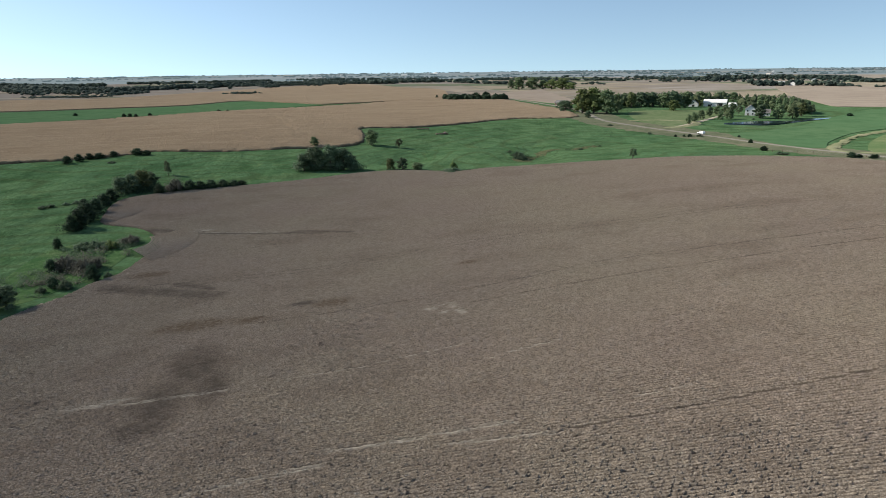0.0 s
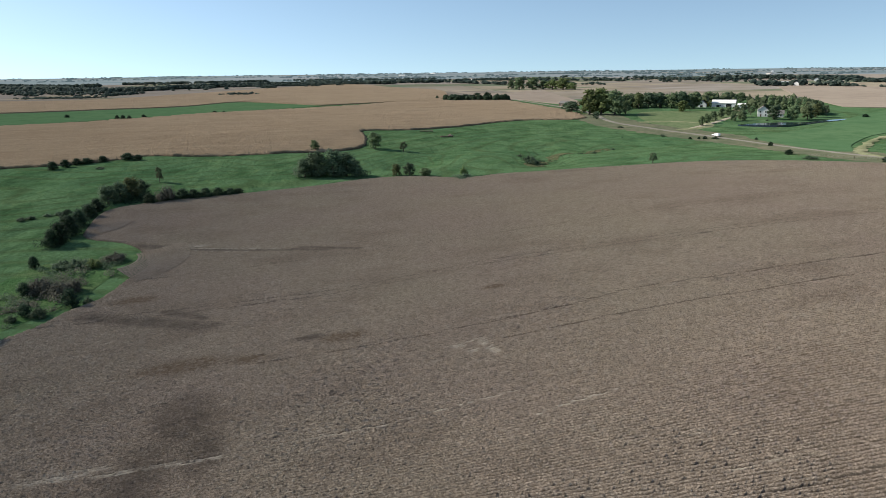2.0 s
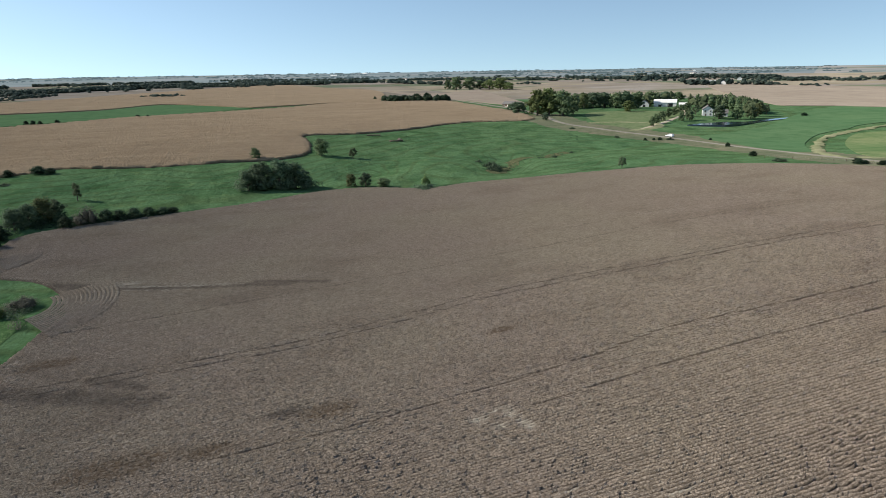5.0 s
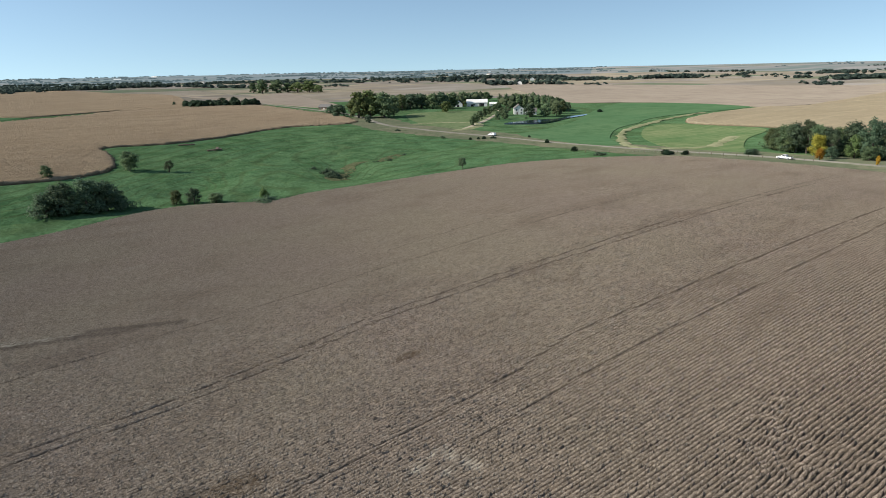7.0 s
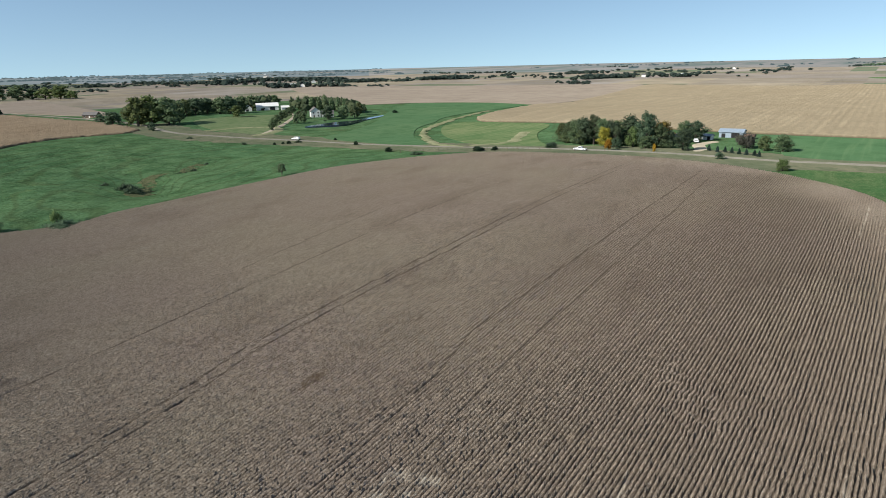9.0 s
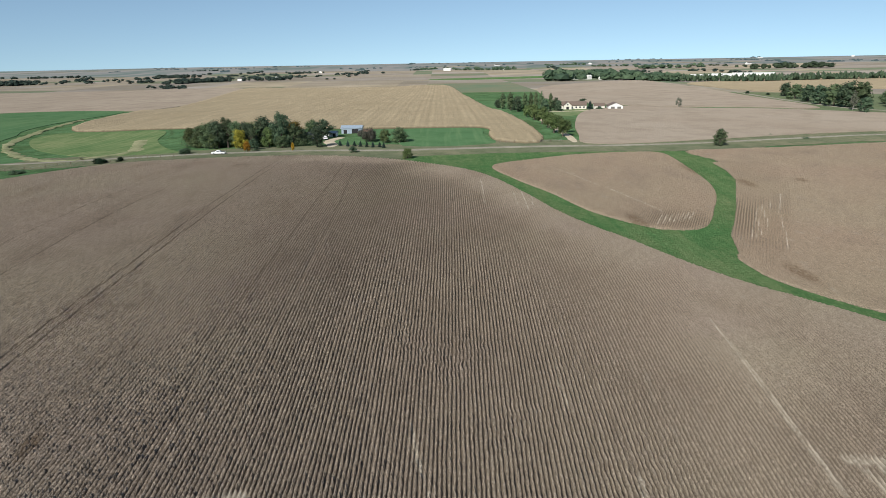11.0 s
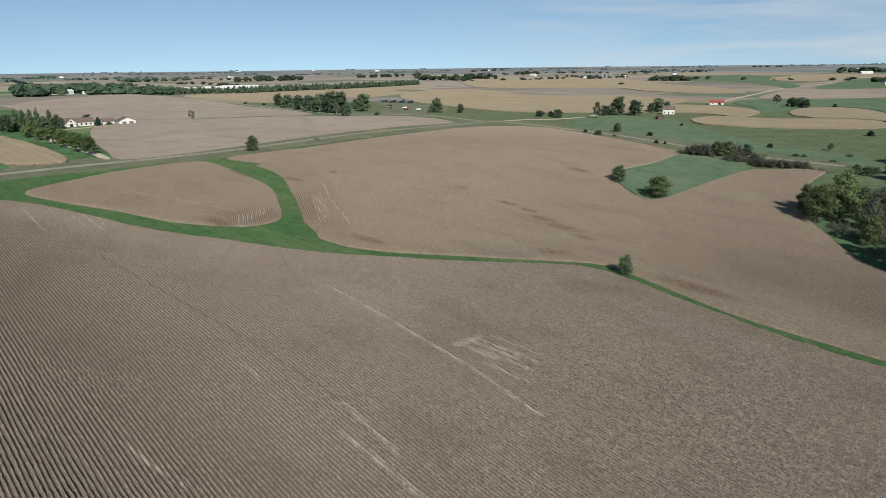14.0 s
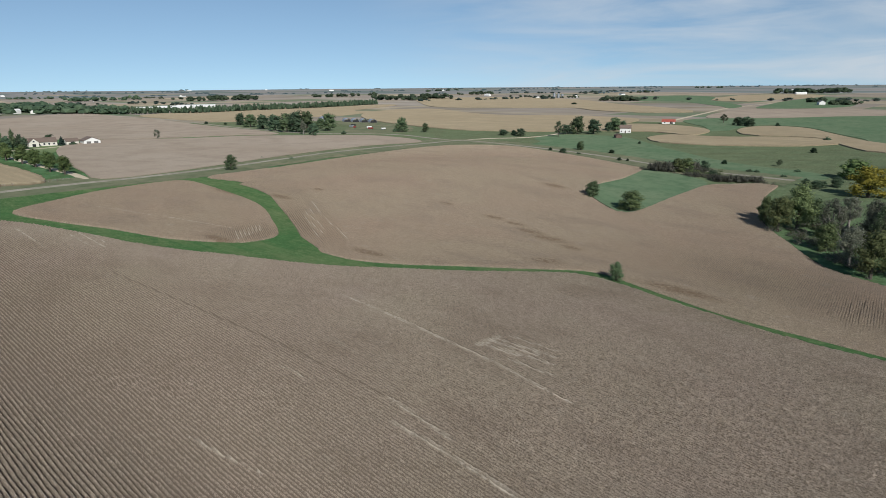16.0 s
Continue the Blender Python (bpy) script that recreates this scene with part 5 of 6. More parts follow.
stand([
    ("poplar", 434, 571, 14.2, 3.5), ("poplar", 439, 567, 14.7, 3.5), ("poplar", 444, 562, 14.7, 3.5), ("poplar", 440, 549, 14.4, 3.5), ("poplar", 437, 536, 14.7, 3.4),
    ("poplar", 435, 525, 14.5, 3.4), ("poplar", 433, 515, 14.3, 3.3), ("poplar", 431, 504, 14.1, 3.3), ("poplar", 431, 496, 13.9, 3.2), ("poplar", 429, 485, 13.2, 3.2),
    ("poplar", 428, 477, 12.5, 3.1), ("poplar", 498, 615, 12.4, 3.9), ("poplar", 495, 597, 12.1, 3.8), ("poplar", 493, 582, 12.5, 3.8), ("poplar", 481, 556, 12.1, 3.6),
    ("poplar", 472, 535, 11.7, 3.5), ("poplar", 462, 515, 11.3, 3.4),
], "in the planted grove", "planted grove at the pond farm")
stand([
    ("olive", 290, 211, 9.5, 3.8), ("oak", 279, 202, 11.2, 4.4), ("oak", 273, 196, 12.4, 4.4), ("dark", 271, 191, 13.8, 4.6), ("ash", 272, 187, 14.6, 4.8),
    ("oak", 271, 182, 12.6, 4.2), ("dark", 269, 177, 12.4, 4.2), ("ash", 265, 174, 9.9, 3.6), ("yellow", 262, 178, 9.6, 3.3), ("dark", 276, 170, 14.6, 4.8),
    ("lime", 266, 166, 9.8, 3.4), ("dark", 266, 160, 16.8, 4.8), ("oak", 268, 155, 11.0, 3.6), ("dark", 270, 151, 8.0, 3.2), ("rust", 284, 158, 11.1, 4.8),
    ("willow", 280, 164, 11.5, 4.4), ("oak", 309, 154, 9.3, 4.0), ("dark", 262, 143, 9.6, 3.6), ("dark", 300, 147, 10.0, 5.2), ("oak", 262, 159, 5.9, 3.0), ("dark", 258, 171, 5.4, 2.6),
    ("olive", 270, 193, 7.4, 3.0), ("olive", 279, 204, 6.0, 3.0), ("oak", 284, 190, 12.0, 4.6), ("olive", 286, 180, 11.0, 4.6),
], "in the farmyard grove", "farmyard grove by the road")
stand([
    ("orange", 248, 171, 5.4, 2.2), ("orange", 248, 151, 4.2, 1.0), ("dark", 252, 199, 2.8, 2.0), ("graybrush", 280, 121, 7.7, 4.4), ("graybrush", 303, 128, 4.7, 2.3),
    ("olive", 274, 113, 6.5, 3.0), ("oak", 273, 106, 7.5, 3.8), ("spruce", 265, 133, 2.9, 1.0), ("spruce", 262, 129, 3.1, 1.0), ("spruce", 262, 126, 2.8, 1.0),
    ("spruce", 260, 123, 3.1, 1.0), ("spruce", 259, 120, 2.8, 1.0), ("spruce", 257, 117, 3.1, 1.0), ("spruce", 257, 114, 2.8, 1.0), ("spruce", 255, 112, 2.8, 1.0),
    ("dark", 242, 124, 3.1, 1.7), ("lime", 226, 100, 4.6, 2.3), ("cedar", 231, 228, 2.6, 1.6), ("cedar", 233, 226, 1.9, 1.2), ("cedar", 234, 220, 2.1, 1.4),
], "beside the farmyard drive", "trees beside the farmyard")
stand([
    ("round", 407, 26, 7.0, 3.0), ("round", 382, 26, 7.6, 3.5), ("round", 353, 26, 8.6, 3.9), ("round", 331, 26, 8.0, 3.7), ("round", 306, 27, 8.6, 3.5),
    ("round", 292, 25, 7.6, 3.1), ("oak", 462, 21, 5.2, 3.7),
], "along the driveway", "avenue along the driveway")
stand([
    ("round", 401, 29, 6.8, 2.6), ("round", 379, 27, 8.6, 2.9), ("round", 332, 26, 7.6, 2.9), ("round", 321, 22, 6.8, 2.5), ("round", 308, 20, 5.7, 2.4),
], "across the driveway", "avenue along the driveway")
stand([
    ("dark", 494, 40, 7.3, 3.2), ("poplar", 482, 37, 13.0, 3.1), ("poplar", 464, 33, 14.2, 3.4), ("dark", 452, 29, 11.8, 3.8), ("poplar", 463, 22, 14.2, 2.6),
    ("poplar", 467, 17, 14.3, 2.2), ("poplar", 461, 14, 15.0, 2.1), ("poplar", 461, 10, 15.0, 2.1), ("dark", 450, 9, 10.1, 3.4), ("poplar", 460, 3, 14.1, 2.1),
    ("dark", 460, -1, 10.3, 3.0), ("dark", 454, -2, 8.5, 2.5), ("dark", 494, -28, 7.3, 3.7), ("spruce", 469, -29, 7.0, 2.6), ("brush", 468, -36, 3.0, 3.5),
    ("bare", 479, -101, 8.0, 3.6), ("oak", 259, -40, 8.0, 3.1), ("brush", 302, -85, 1.5, 1.2), ("brush", 288, -95, 1.1, 2.5),
], "near the cream farmhouse", "trees near the cream farmhouse")
stand([
    ("dark", 653, -276, 14.7, 6.7), ("oak", 611, -264, 14.6, 7.6), ("dark", 558, -247, 15.4, 7.1), ("dark", 516, -234, 16.7, 7.8), ("oak", 490, -230, 17.8, 7.6),
    ("dark", 476, -231, 21.2, 8.5), ("oak", 470, -239, 20.2, 7.5), ("dark", 425, -213, 11.7, 5.4), ("bare", 448, -219, 12.7, 3.5), ("oak", 480, -272, 17.9, 7.3),
    ("oak", 521, -292, 10.7, 4.8), ("oak", 420, -315, 14.8, 6.0), ("brush", 424, -311, 6.0, 3.8), ("oak", 404, -331, 9.3, 3.3), ("brush", 427, -248, 4.6, 2.6),
    ("cedar", 705, -261, 3.4, 2.1), ("cedar", 676, -270, 2.7, 2.0),
], "in the clump by the side road", "clump by the side road")
stand([
    ("dark", 324, -352, 5.6, 5.1), ("cedar", 317, -358, 5.1, 2.6), ("dark", 305, -352, 7.5, 5.0), ("ash", 276, -369, 14.3, 4.4), ("oak", 279, -407, 17.1, 7.3),
    ("dark", 286, -399, 9.3, 6.2), ("dark", 266, -414, 14.4, 7.2), ("oak", 266, -456, 13.5, 7.0), ("dark", 270, -450, 9.7, 4.3), ("dark", 265, -470, 9.9, 4.4),
    ("oak", 205, -287, 6.8, 3.2), ("dark", 202, -259, 3.8, 2.7), ("cedar", 219, -269, 2.4, 1.6), ("cedar", 178, -283, 2.7, 1.9), ("brush", 191, -261, 1.9, 1.9),
    ("cedar", 153, -246, 2.4, 1.4), ("cedar", 148, -247, 2.1, 1.0), ("cedar", 192, -355, 2.2, 1.3),
], "around the southern farm", "trees around the southern farm")
stand([
    ("ash", 224, -631, 9.9, 5.0), ("dark", 195, -590, 9.3, 5.2), ("dark", 187, -586, 10.3, 5.7), ("dark", 179, -580, 9.0, 4.5), ("cedar", 158, -595, 4.5, 2.2),
    ("brush", 84, -460, 4.3, 3.0), ("cedar", 73, -371, 3.7, 2.2), ("cedar", 100, -278, 2.7, 1.7), ("ash", 72, -288, 4.5, 2.2), ("brush", 78, -254, 2.1, 2.1),
    ("brush", 74, -254, 2.1, 1.5), ("brush", 58, -272, 2.1, 1.8), ("brush", 58, -246, 2.0, 1.7), ("cedar", 733, -1153, 5.0, 6.3),
], "in the southern pasture", "trees in the southern pasture")
stand([
    ("graybrush", 117, -214, 5.8, 3.0), ("graybrush", 113, -214, 7.2, 4.2), ("graybrush", 109, -216, 7.5, 4.2), ("olive", 105, -221, 7.8, 3.9), ("olive", 103, -228, 7.9, 3.6),
    ("graybrush", 100, -232, 7.3, 3.3), ("dark", 97, -238, 6.4, 2.8), ("dark", 86, -221, 3.5, 2.6), ("graybrush", 77, -204, 4.6, 3.8), ("graybrush", 73, -207, 4.9, 3.8),
    ("graybrush", 68, -210, 4.9, 3.8), ("graybrush", 65, -216, 4.1, 3.3), ("graybrush", 62, -218, 4.1, 2.4),
], "in the brushy draw", "brush in the draw")
stand([
    ("willow", 25, -115, 13.2, 5.1), ("willow", 21, -123, 17.4, 6.0), ("olive", 32, -124, 10.3, 2.9), ("oak", 18, -132, 10.6, 4.5), ("graytree", 9, -116, 14.2, 5.3),
    ("graytree", 8, -138, 12.1, 5.7), ("yellow", 14, -209, 14.5, 8.0), ("lime", 29, -262, 11.1, 7.0), ("graytree", -2, -120, 15.2, 5.6), ("ash", -6, -115, 14.4, 5.0),
    ("olive", 7, -100, 9.4, 3.5), ("graytree", -2, -86, 12.1, 4.9), ("willow", -9, -76, 14.5, 5.2), ("olive", -14, -84, 15.6, 5.0), ("dark", 30, -229, 5.5, 2.7),
    ("dark", 42, -222, 4.1, 1.7), ("dark", 37, -218, 4.3, 2.7), ("dark", 35, -224, 3.3, 2.2), ("oak", 35, -16, 5.2, 1.7), ("oak", 93, -107, 6.9, 2.8),
    ("olive", 73, -100, 8.2, 4.8), ("brush", 98, -112, 4.0, 1.4), ("graytree", -11, -121, 19.9, 6.5),
], "at the edge of the bean field", "trees at the field edge")


# ---- far woods and hedgerows ----
def crumb(seed, bushy=False):
    """A low, rough tree crown for woods too far off to count; bushy: an open tuft of fine sprays."""
    bm = bmesh.new()
    rnd = random.Random(seed)
    for i in range(0 if bushy else 2):
        blob(bm, (rnd.uniform(-0.4, 0.4), rnd.uniform(-0.4, 0.4), 0.38 + 0.3 * i), (0.55 - 0.08 * i, 0.55 - 0.08 * i, 0.36), seed + i, 1, 0.35)
    for _ in range(110 if bushy else 20):
        o = Vector((rnd.gauss(0, 1), rnd.gauss(0, 1), abs(rnd.gauss(0.3, 1)))).normalized()
        k = rnd.uniform(0.35, 1.15) if bushy else 1.0
        card(bm, Vector((o.x * 0.62 * k, o.y * 0.62 * k, 0.35 * k + 0.05 + o.z * 0.52 * k)), o, 0.07 if bushy else 0.15, rnd)
    me = bpy.data.meshes.new("crumb")
    bm.to_mesh(me)
    bm.free()
    co = np.array([v.co[:] for v in me.vertices])
    faces = [tuple(p.vertices) for p in me.polygons]
    bpy.data.meshes.remove(me)
    return co, faces


CRUMBS = [crumb(s) for s in (1, 2, 3)]
TUFTS = [crumb(s, True) for s in (4, 5, 6)]


def woods(name, places, mat, label, kit=CRUMBS):
    """Many far trees in one mesh: places are rows of x, y, height, radius."""
    rnd = random.Random(len(places) + 5)
    verts, faces, n = [], [], 0
    for x, y, high, wide in places:
        co, fs = kit[rnd.randrange(3)]
        a = rnd.uniform(0, 6.28)
        px = x + (co[:, 0] * math.cos(a) - co[:, 1] * math.sin(a)) * wide * 1.6
        py = y + (co[:, 0] * math.sin(a) + co[:, 1] * math.cos(a)) * wide * 1.6
        pz = gz(x, y) - 0.4 + co[:, 2] * high
        verts += list(zip(px, py, pz))
        faces += [tuple(i + n for i in f) for f in fs]
        n += len(co)
    return tagged(new(name, mesh_of(name, verts, faces, mat)), label, "woods", "", "stuff")


WOODS_NORTH = [
    (-872, 2226, -550, 1561, 10, 16), (-498, 1414, -361, 1390, 4, 20), (-376, 1473, -352, 1645, 7, 10), (-426, 1930, -219, 1916, 8, 22),
    (-229, 2011, 60, 1936, 8, 24), (37, 1973, 284, 1883, 8, 22), (-125, 1391, -95, 1373, 5, 6), (-1047, 2680, -661, 2503, 6, 14),
    (316, 2091, 485, 2144, 6, 10), (65, 2304, 263, 1816, 12, 34), (390, 2610, 726, 2136, 6, 22), (1283, 2300, 1186, 1702, 10, 20),
    (1055, 1522, 1326, 1719, 14, 10), (1380, 1756, 1407, 1399, 12, 24), (1209, 1212, 1390, 1257, 9, 10), (1349, 1166, 1423, 1188, 7, 5),
]
WOODS_NORTH += [
    (-832, 2180, -558, 1827, 13, 34), (-558, 1827, -434, 1749, 12, 22), (-434, 1749, -326, 1882, 11, 20), (-326, 1882, -167, 2072, 12, 26), (-167, 2072, 0, 2094, 11, 26), (0, 2094, 200, 1999, 10, 24),
    (200, 1999, 434, 1946, 10, 22), (434, 1946, 575, 1723, 9, 12), (-700, 1960, -480, 1600, 9, 18), (-1000, 2500, -600, 2300, 12, 24), (-600, 2600, -100, 2700, 10, 30), (0, 2900, 600, 2700, 9, 30), (600, 2300, 1100, 2100, 9, 26),
]
WOODS_EAST = [
    (1495, 1188, 1592, 1096, 12, 14), (2165, 1469, 2279, 1338, 8, 12), (1259, 645, 1266, 614, 6, 6), (1404, 674, 1522, 613, 10, 16),
    (2096, 986, 2263, 992, 9, 6), (1606, 1181, 1590, 1100, 11, 10), (1579, 1031, 2001, 1181, 8, 8), (1503, 796, 1524, 779, 7, 3),
    (2214, 1026, 2132, 899, 11, 8), (1480, 681, 1499, 584, 10, 12), (1230, 617, 1218, 584, 6, 4), (1550, 539, 1567, 464, 10, 10),
    (2294, 610, 2247, 511, 8, 7), (2863, 1146, 2877, 1051, 7, 6), (905, 1125, 925, 1095, 11, 5), (955, 1085, 985, 1050, 11, 5), (1000, 1040, 1060, 960, 5, 8),
]
WOODS_FARM = [
    (1250, -131, 1226, -165, 20, 6), (1499, -219, 1265, -273, 17, 14), (1227, -263, 1074, -316, 15, 16), (1569, -194, 1526, -277, 15, 16), (1427, -252, 1211, -278, 17, 12),
    (2704, 198, 2814, 71, 10, 8), (2240, 23, 2499, -190, 12, 12), (2754, -361, 2677, -523, 12, 9), (2555, -518, 2488, -675, 9, 8), (2267, -609, 2226, -809, 14, 12),
]
WOODS_SOUTH = [
    (2305, -873, 2042, -935, 8, 8), (1945, -847, 1837, -1027, 16, 14), (1815, -1237, 1761, -1463, 12, 12), (1464, -1225, 1268, -1212, 18, 10),
    (1477, -1398, 1389, -1466, 17, 7), (1588, -1766, 1555, -1861, 13, 6), (2273, -2295, 2305, -2526, 12, 6), (1330, -1738, 1032, -1670, 8, 14),
    (808, -1401, 724, -1429, 13, 9), (1113, -2180, 1058, -2273, 8, 6), (1378, -3522, 1230, -3519, 9, 6), (653, -2345, 477, -2596, 18, 20), (305, -1385, 290, -1431, 10, 4), (241, -1223, 214, -1226, 10, 5),
]
far_rnd = random.Random(21)
for some, label in ((WOODS_NORTH, "dark hedgerows and woods far across the fields"), (WOODS_EAST, "far clumps of dark green farm trees"), (WOODS_FARM, "dense green woods around a far farm"), (WOODS_SOUTH, "far windbreaks and groves on the plain")):
    places = []
    for x0, y0, x1, y1, high, count in some:
        for k in range(int(count * (5.5 if some is WOODS_NORTH else 3.2 if some is WOODS_EAST else 2.2))):
            t, h = far_rnd.random(), high * far_rnd.uniform(0.6, 1.15)
            places.append((x0 + t * (x1 - x0) + far_rnd.gauss(0, 14), y0 + t * (y1 - y0) + far_rnd.gauss(0, 14), h, max(h * far_rnd.uniform(0.5, 0.9), 4)))
    # northern and eastern woods take the leaves with haze in their colour
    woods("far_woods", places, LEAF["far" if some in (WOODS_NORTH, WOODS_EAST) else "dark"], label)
infill, windbreak = [], []
for x0, y0, x1, y1, high, count in ((270, 590, 330, 610, 13, 14), (325, 612, 405, 625, 14, 26), (400, 640, 470, 640, 13, 20), (440, 560, 500, 620, 12, 30), (432, 480, 470, 560, 12, 34)):
    for k in range(count):
        t = (k + far_rnd.random()) / count
        infill.append((x0 + t * (x1 - x0) + far_rnd.gauss(0, 5), y0 + t * (y1 - y0) + far_rnd.gauss(0, 5), high * far_rnd.uniform(0.7, 1.1), far_rnd.uniform(4, 6.5)))
for k in range(46):
    t = far_rnd.random()
    infill_row = (216 + 80 * t + far_rnd.gauss(0, 3), 944 - 44 * t + far_rnd.gauss(0, 6), far_rnd.uniform(6, 10), far_rnd.uniform(3, 5))
    windbreak.append(infill_row)
woods("windbreak", windbreak, LEAF["cedar"], "dense dark conifers around a low house")
woods("grove", infill, LEAF["oak"], "dense green grove around the pond farm")
# the long shelterbelt
belt = []
for x0, y0, x1, y1 in ((1066, -303, 985, -400), (985, -400, 1004, -496), (1004, -496, 1016, -653), (1016, -653, 1075, -870)):
    n = int(math.hypot(x1 - x0, y1 - y0) / 5)
    for k in range(n):
        for side in (0, 7):
            belt.append((x0 + (x1 - x0) * k / n + side + far_rnd.uniform(-1, 1), y0 + (y1 - y0) * k / n, far_rnd.uniform(9, 14), far_rnd.uniform(2.6, 3.6)))
woods("shelterbelt", belt, LEAF["dark"], "long even shelterbelt of green trees")
# scattered hedgerows and farm groves out to the skyline
loose, skyline = [], []
for k in range(560):
    a, d = far_rnd.uniform(-2.3, 2.3), 1500 + 3350 * far_rnd.random() ** 0.7
    cx, cy = 20 + d * math.cos(a), 100 + d * math.sin(a)
    if a < 0.7 and far_rnd.random() < (0.72 if d > 2650 else 0.6):  # the southern plain is bare
        continue
    along = far_rnd.random() < 0.5
    span, count = far_rnd.choice(((40, 8), (90, 12), (220, 16), (25, 6), (420, 26)))
    for _ in range(count):
        u, v = far_rnd.uniform(-span, span), far_rnd.gauss(0, 8)
        h = far_rnd.uniform(4, 9)
        (skyline if d > 2650 else loose).append((cx + (u if along else v), cy + (v if along else u), h if d < 2650 else h * 0.8 + 1.5, h * far_rnd.uniform(0.7, 1.2)))
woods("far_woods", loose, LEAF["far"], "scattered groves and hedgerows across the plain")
woods("skyline_woods", skyline, M_far_trees, "skyline hedgerows and groves with blue-grey haze painted in")


# ---- undergrowth: brush that fills hedges, thickets and groves ----
def brush(rows_, mat, label, name="undergrowth"):
    """rows of x0, y0, x1, y1, spread, height, count"""
    rnd = random.Random(rows_[0][0])
    places = []
    for x0, y0, x1, y1, spread, high, count in rows_:
        for k in range(count):
            t = (k + rnd.random()) / count
            h = high * rnd.uniform(0.5, 1.2)
            places.append((x0 + t * (x1 - x0) + rnd.gauss(0, spread), y0 + t * (y1 - y0) + rnd.gauss(0, spread), h, max(0.7, h * rnd.uniform(0.5, 0.8))))
    return woods(name, places, mat, label, TUFTS)


brush([(-66, 255, -58, 270, 2.5, 3.6, 26), (-69, 206, -69, 250, 1.5, 3.2, 36), (-56, 254, -24, 263, 1.2, 2.2, 46), (-62, 258, -50, 262, 3, 2.4, 20)], LEAF["cedar"], "dark green hedge brush along the field edge", "hedge")
brush([(-65, 156, -58, 190, 3.5, 1.9, 80), (-60, 186, -48, 188, 2, 1.8, 40)], LEAF["dark"], "low dark green weeds and brush in the thicket")
brush([(-62, 160, -55, 178, 2.5, 2.4, 46), (-54, 187, -48, 190, 1.2, 2.0, 14)], LEAF["twigs"], "grey leafless brush in the thicket")
brush([(0, 294, 26, 300, 2.6, 5.0, 40)], LEAF["dark"], "dense dark undergrowth of the pasture clump")
brush([(118, -213, 97, -236, 3, 3.0, 60), (98, -212, 60, -216, 3, 2.6, 90)], LEAF["twigs"], "grey leafless brush filling the draw", "brush")
brush([(112, -218, 86, -232, 4, 2.4, 30)], LEAF["olive"], "olive brush filling the draw", "brush")
brush([(24, -120, -10, -80, 2.5, 2.6, 60), (14, -134, -12, -106, 6, 3.6, 70)], LEAF["twigs"], "grey undergrowth beneath the field-edge trees")
brush([(20, -118, -14, -80, 3, 1.6, 60), (10, -130, -10, -110, 6, 2.2, 40)], LEAF["olive"], "olive undergrowth beneath the field-edge trees")
brush([(286, 208, 266, 150, 3.0, 5.0, 60), (290, 200, 278, 150, 4, 5.5, 40)], LEAF["oak"], "green understorey of the farmyard grove")
brush([(288, 205, 272, 160, 5, 4.5, 30)], LEAF["olive"], "olive understorey of the farmyard grove")
brush([(108, 304, 118, 322, 2.2, 1.7, 34), (112, 300, 140, 340, 4.5, 0.7, 40), (118, 322, 170, 354, 3.0, 0.9, 40), (176, 362, 220, 424, 2.5, 0.9, 26), (62, 275, 74, 268, 1.2, 1.4, 14), (36, 296, 54, 280, 1.5, 0.8, 16)], LEAF["cedar"], "dark brush in the pasture gully", "brush")
brush([(234, 228, 244, 150, 2.0, 0.8, 24), (255, 200, 240, 260, 3, 0.8, 20), (234, 100, 246, 96, 3, 0.7, 12)], LEAF["ash"], "tufts of tall weeds on the road verge", "weeds")
brush([(86, 17, 52, -8, 1.0, 0.5, 30), (124, 17, 170, -7, 1.4, 0.6, 36), (70, -40, 60, -36, 4, 0.6, 26), (126, -48, 118, -52, 2, 0.5, 10), (180, -10, 240, -16, 1.5, 0.6, 40)], LEAF["rust"], "rusty dead weeds along the waterway", "weeds")


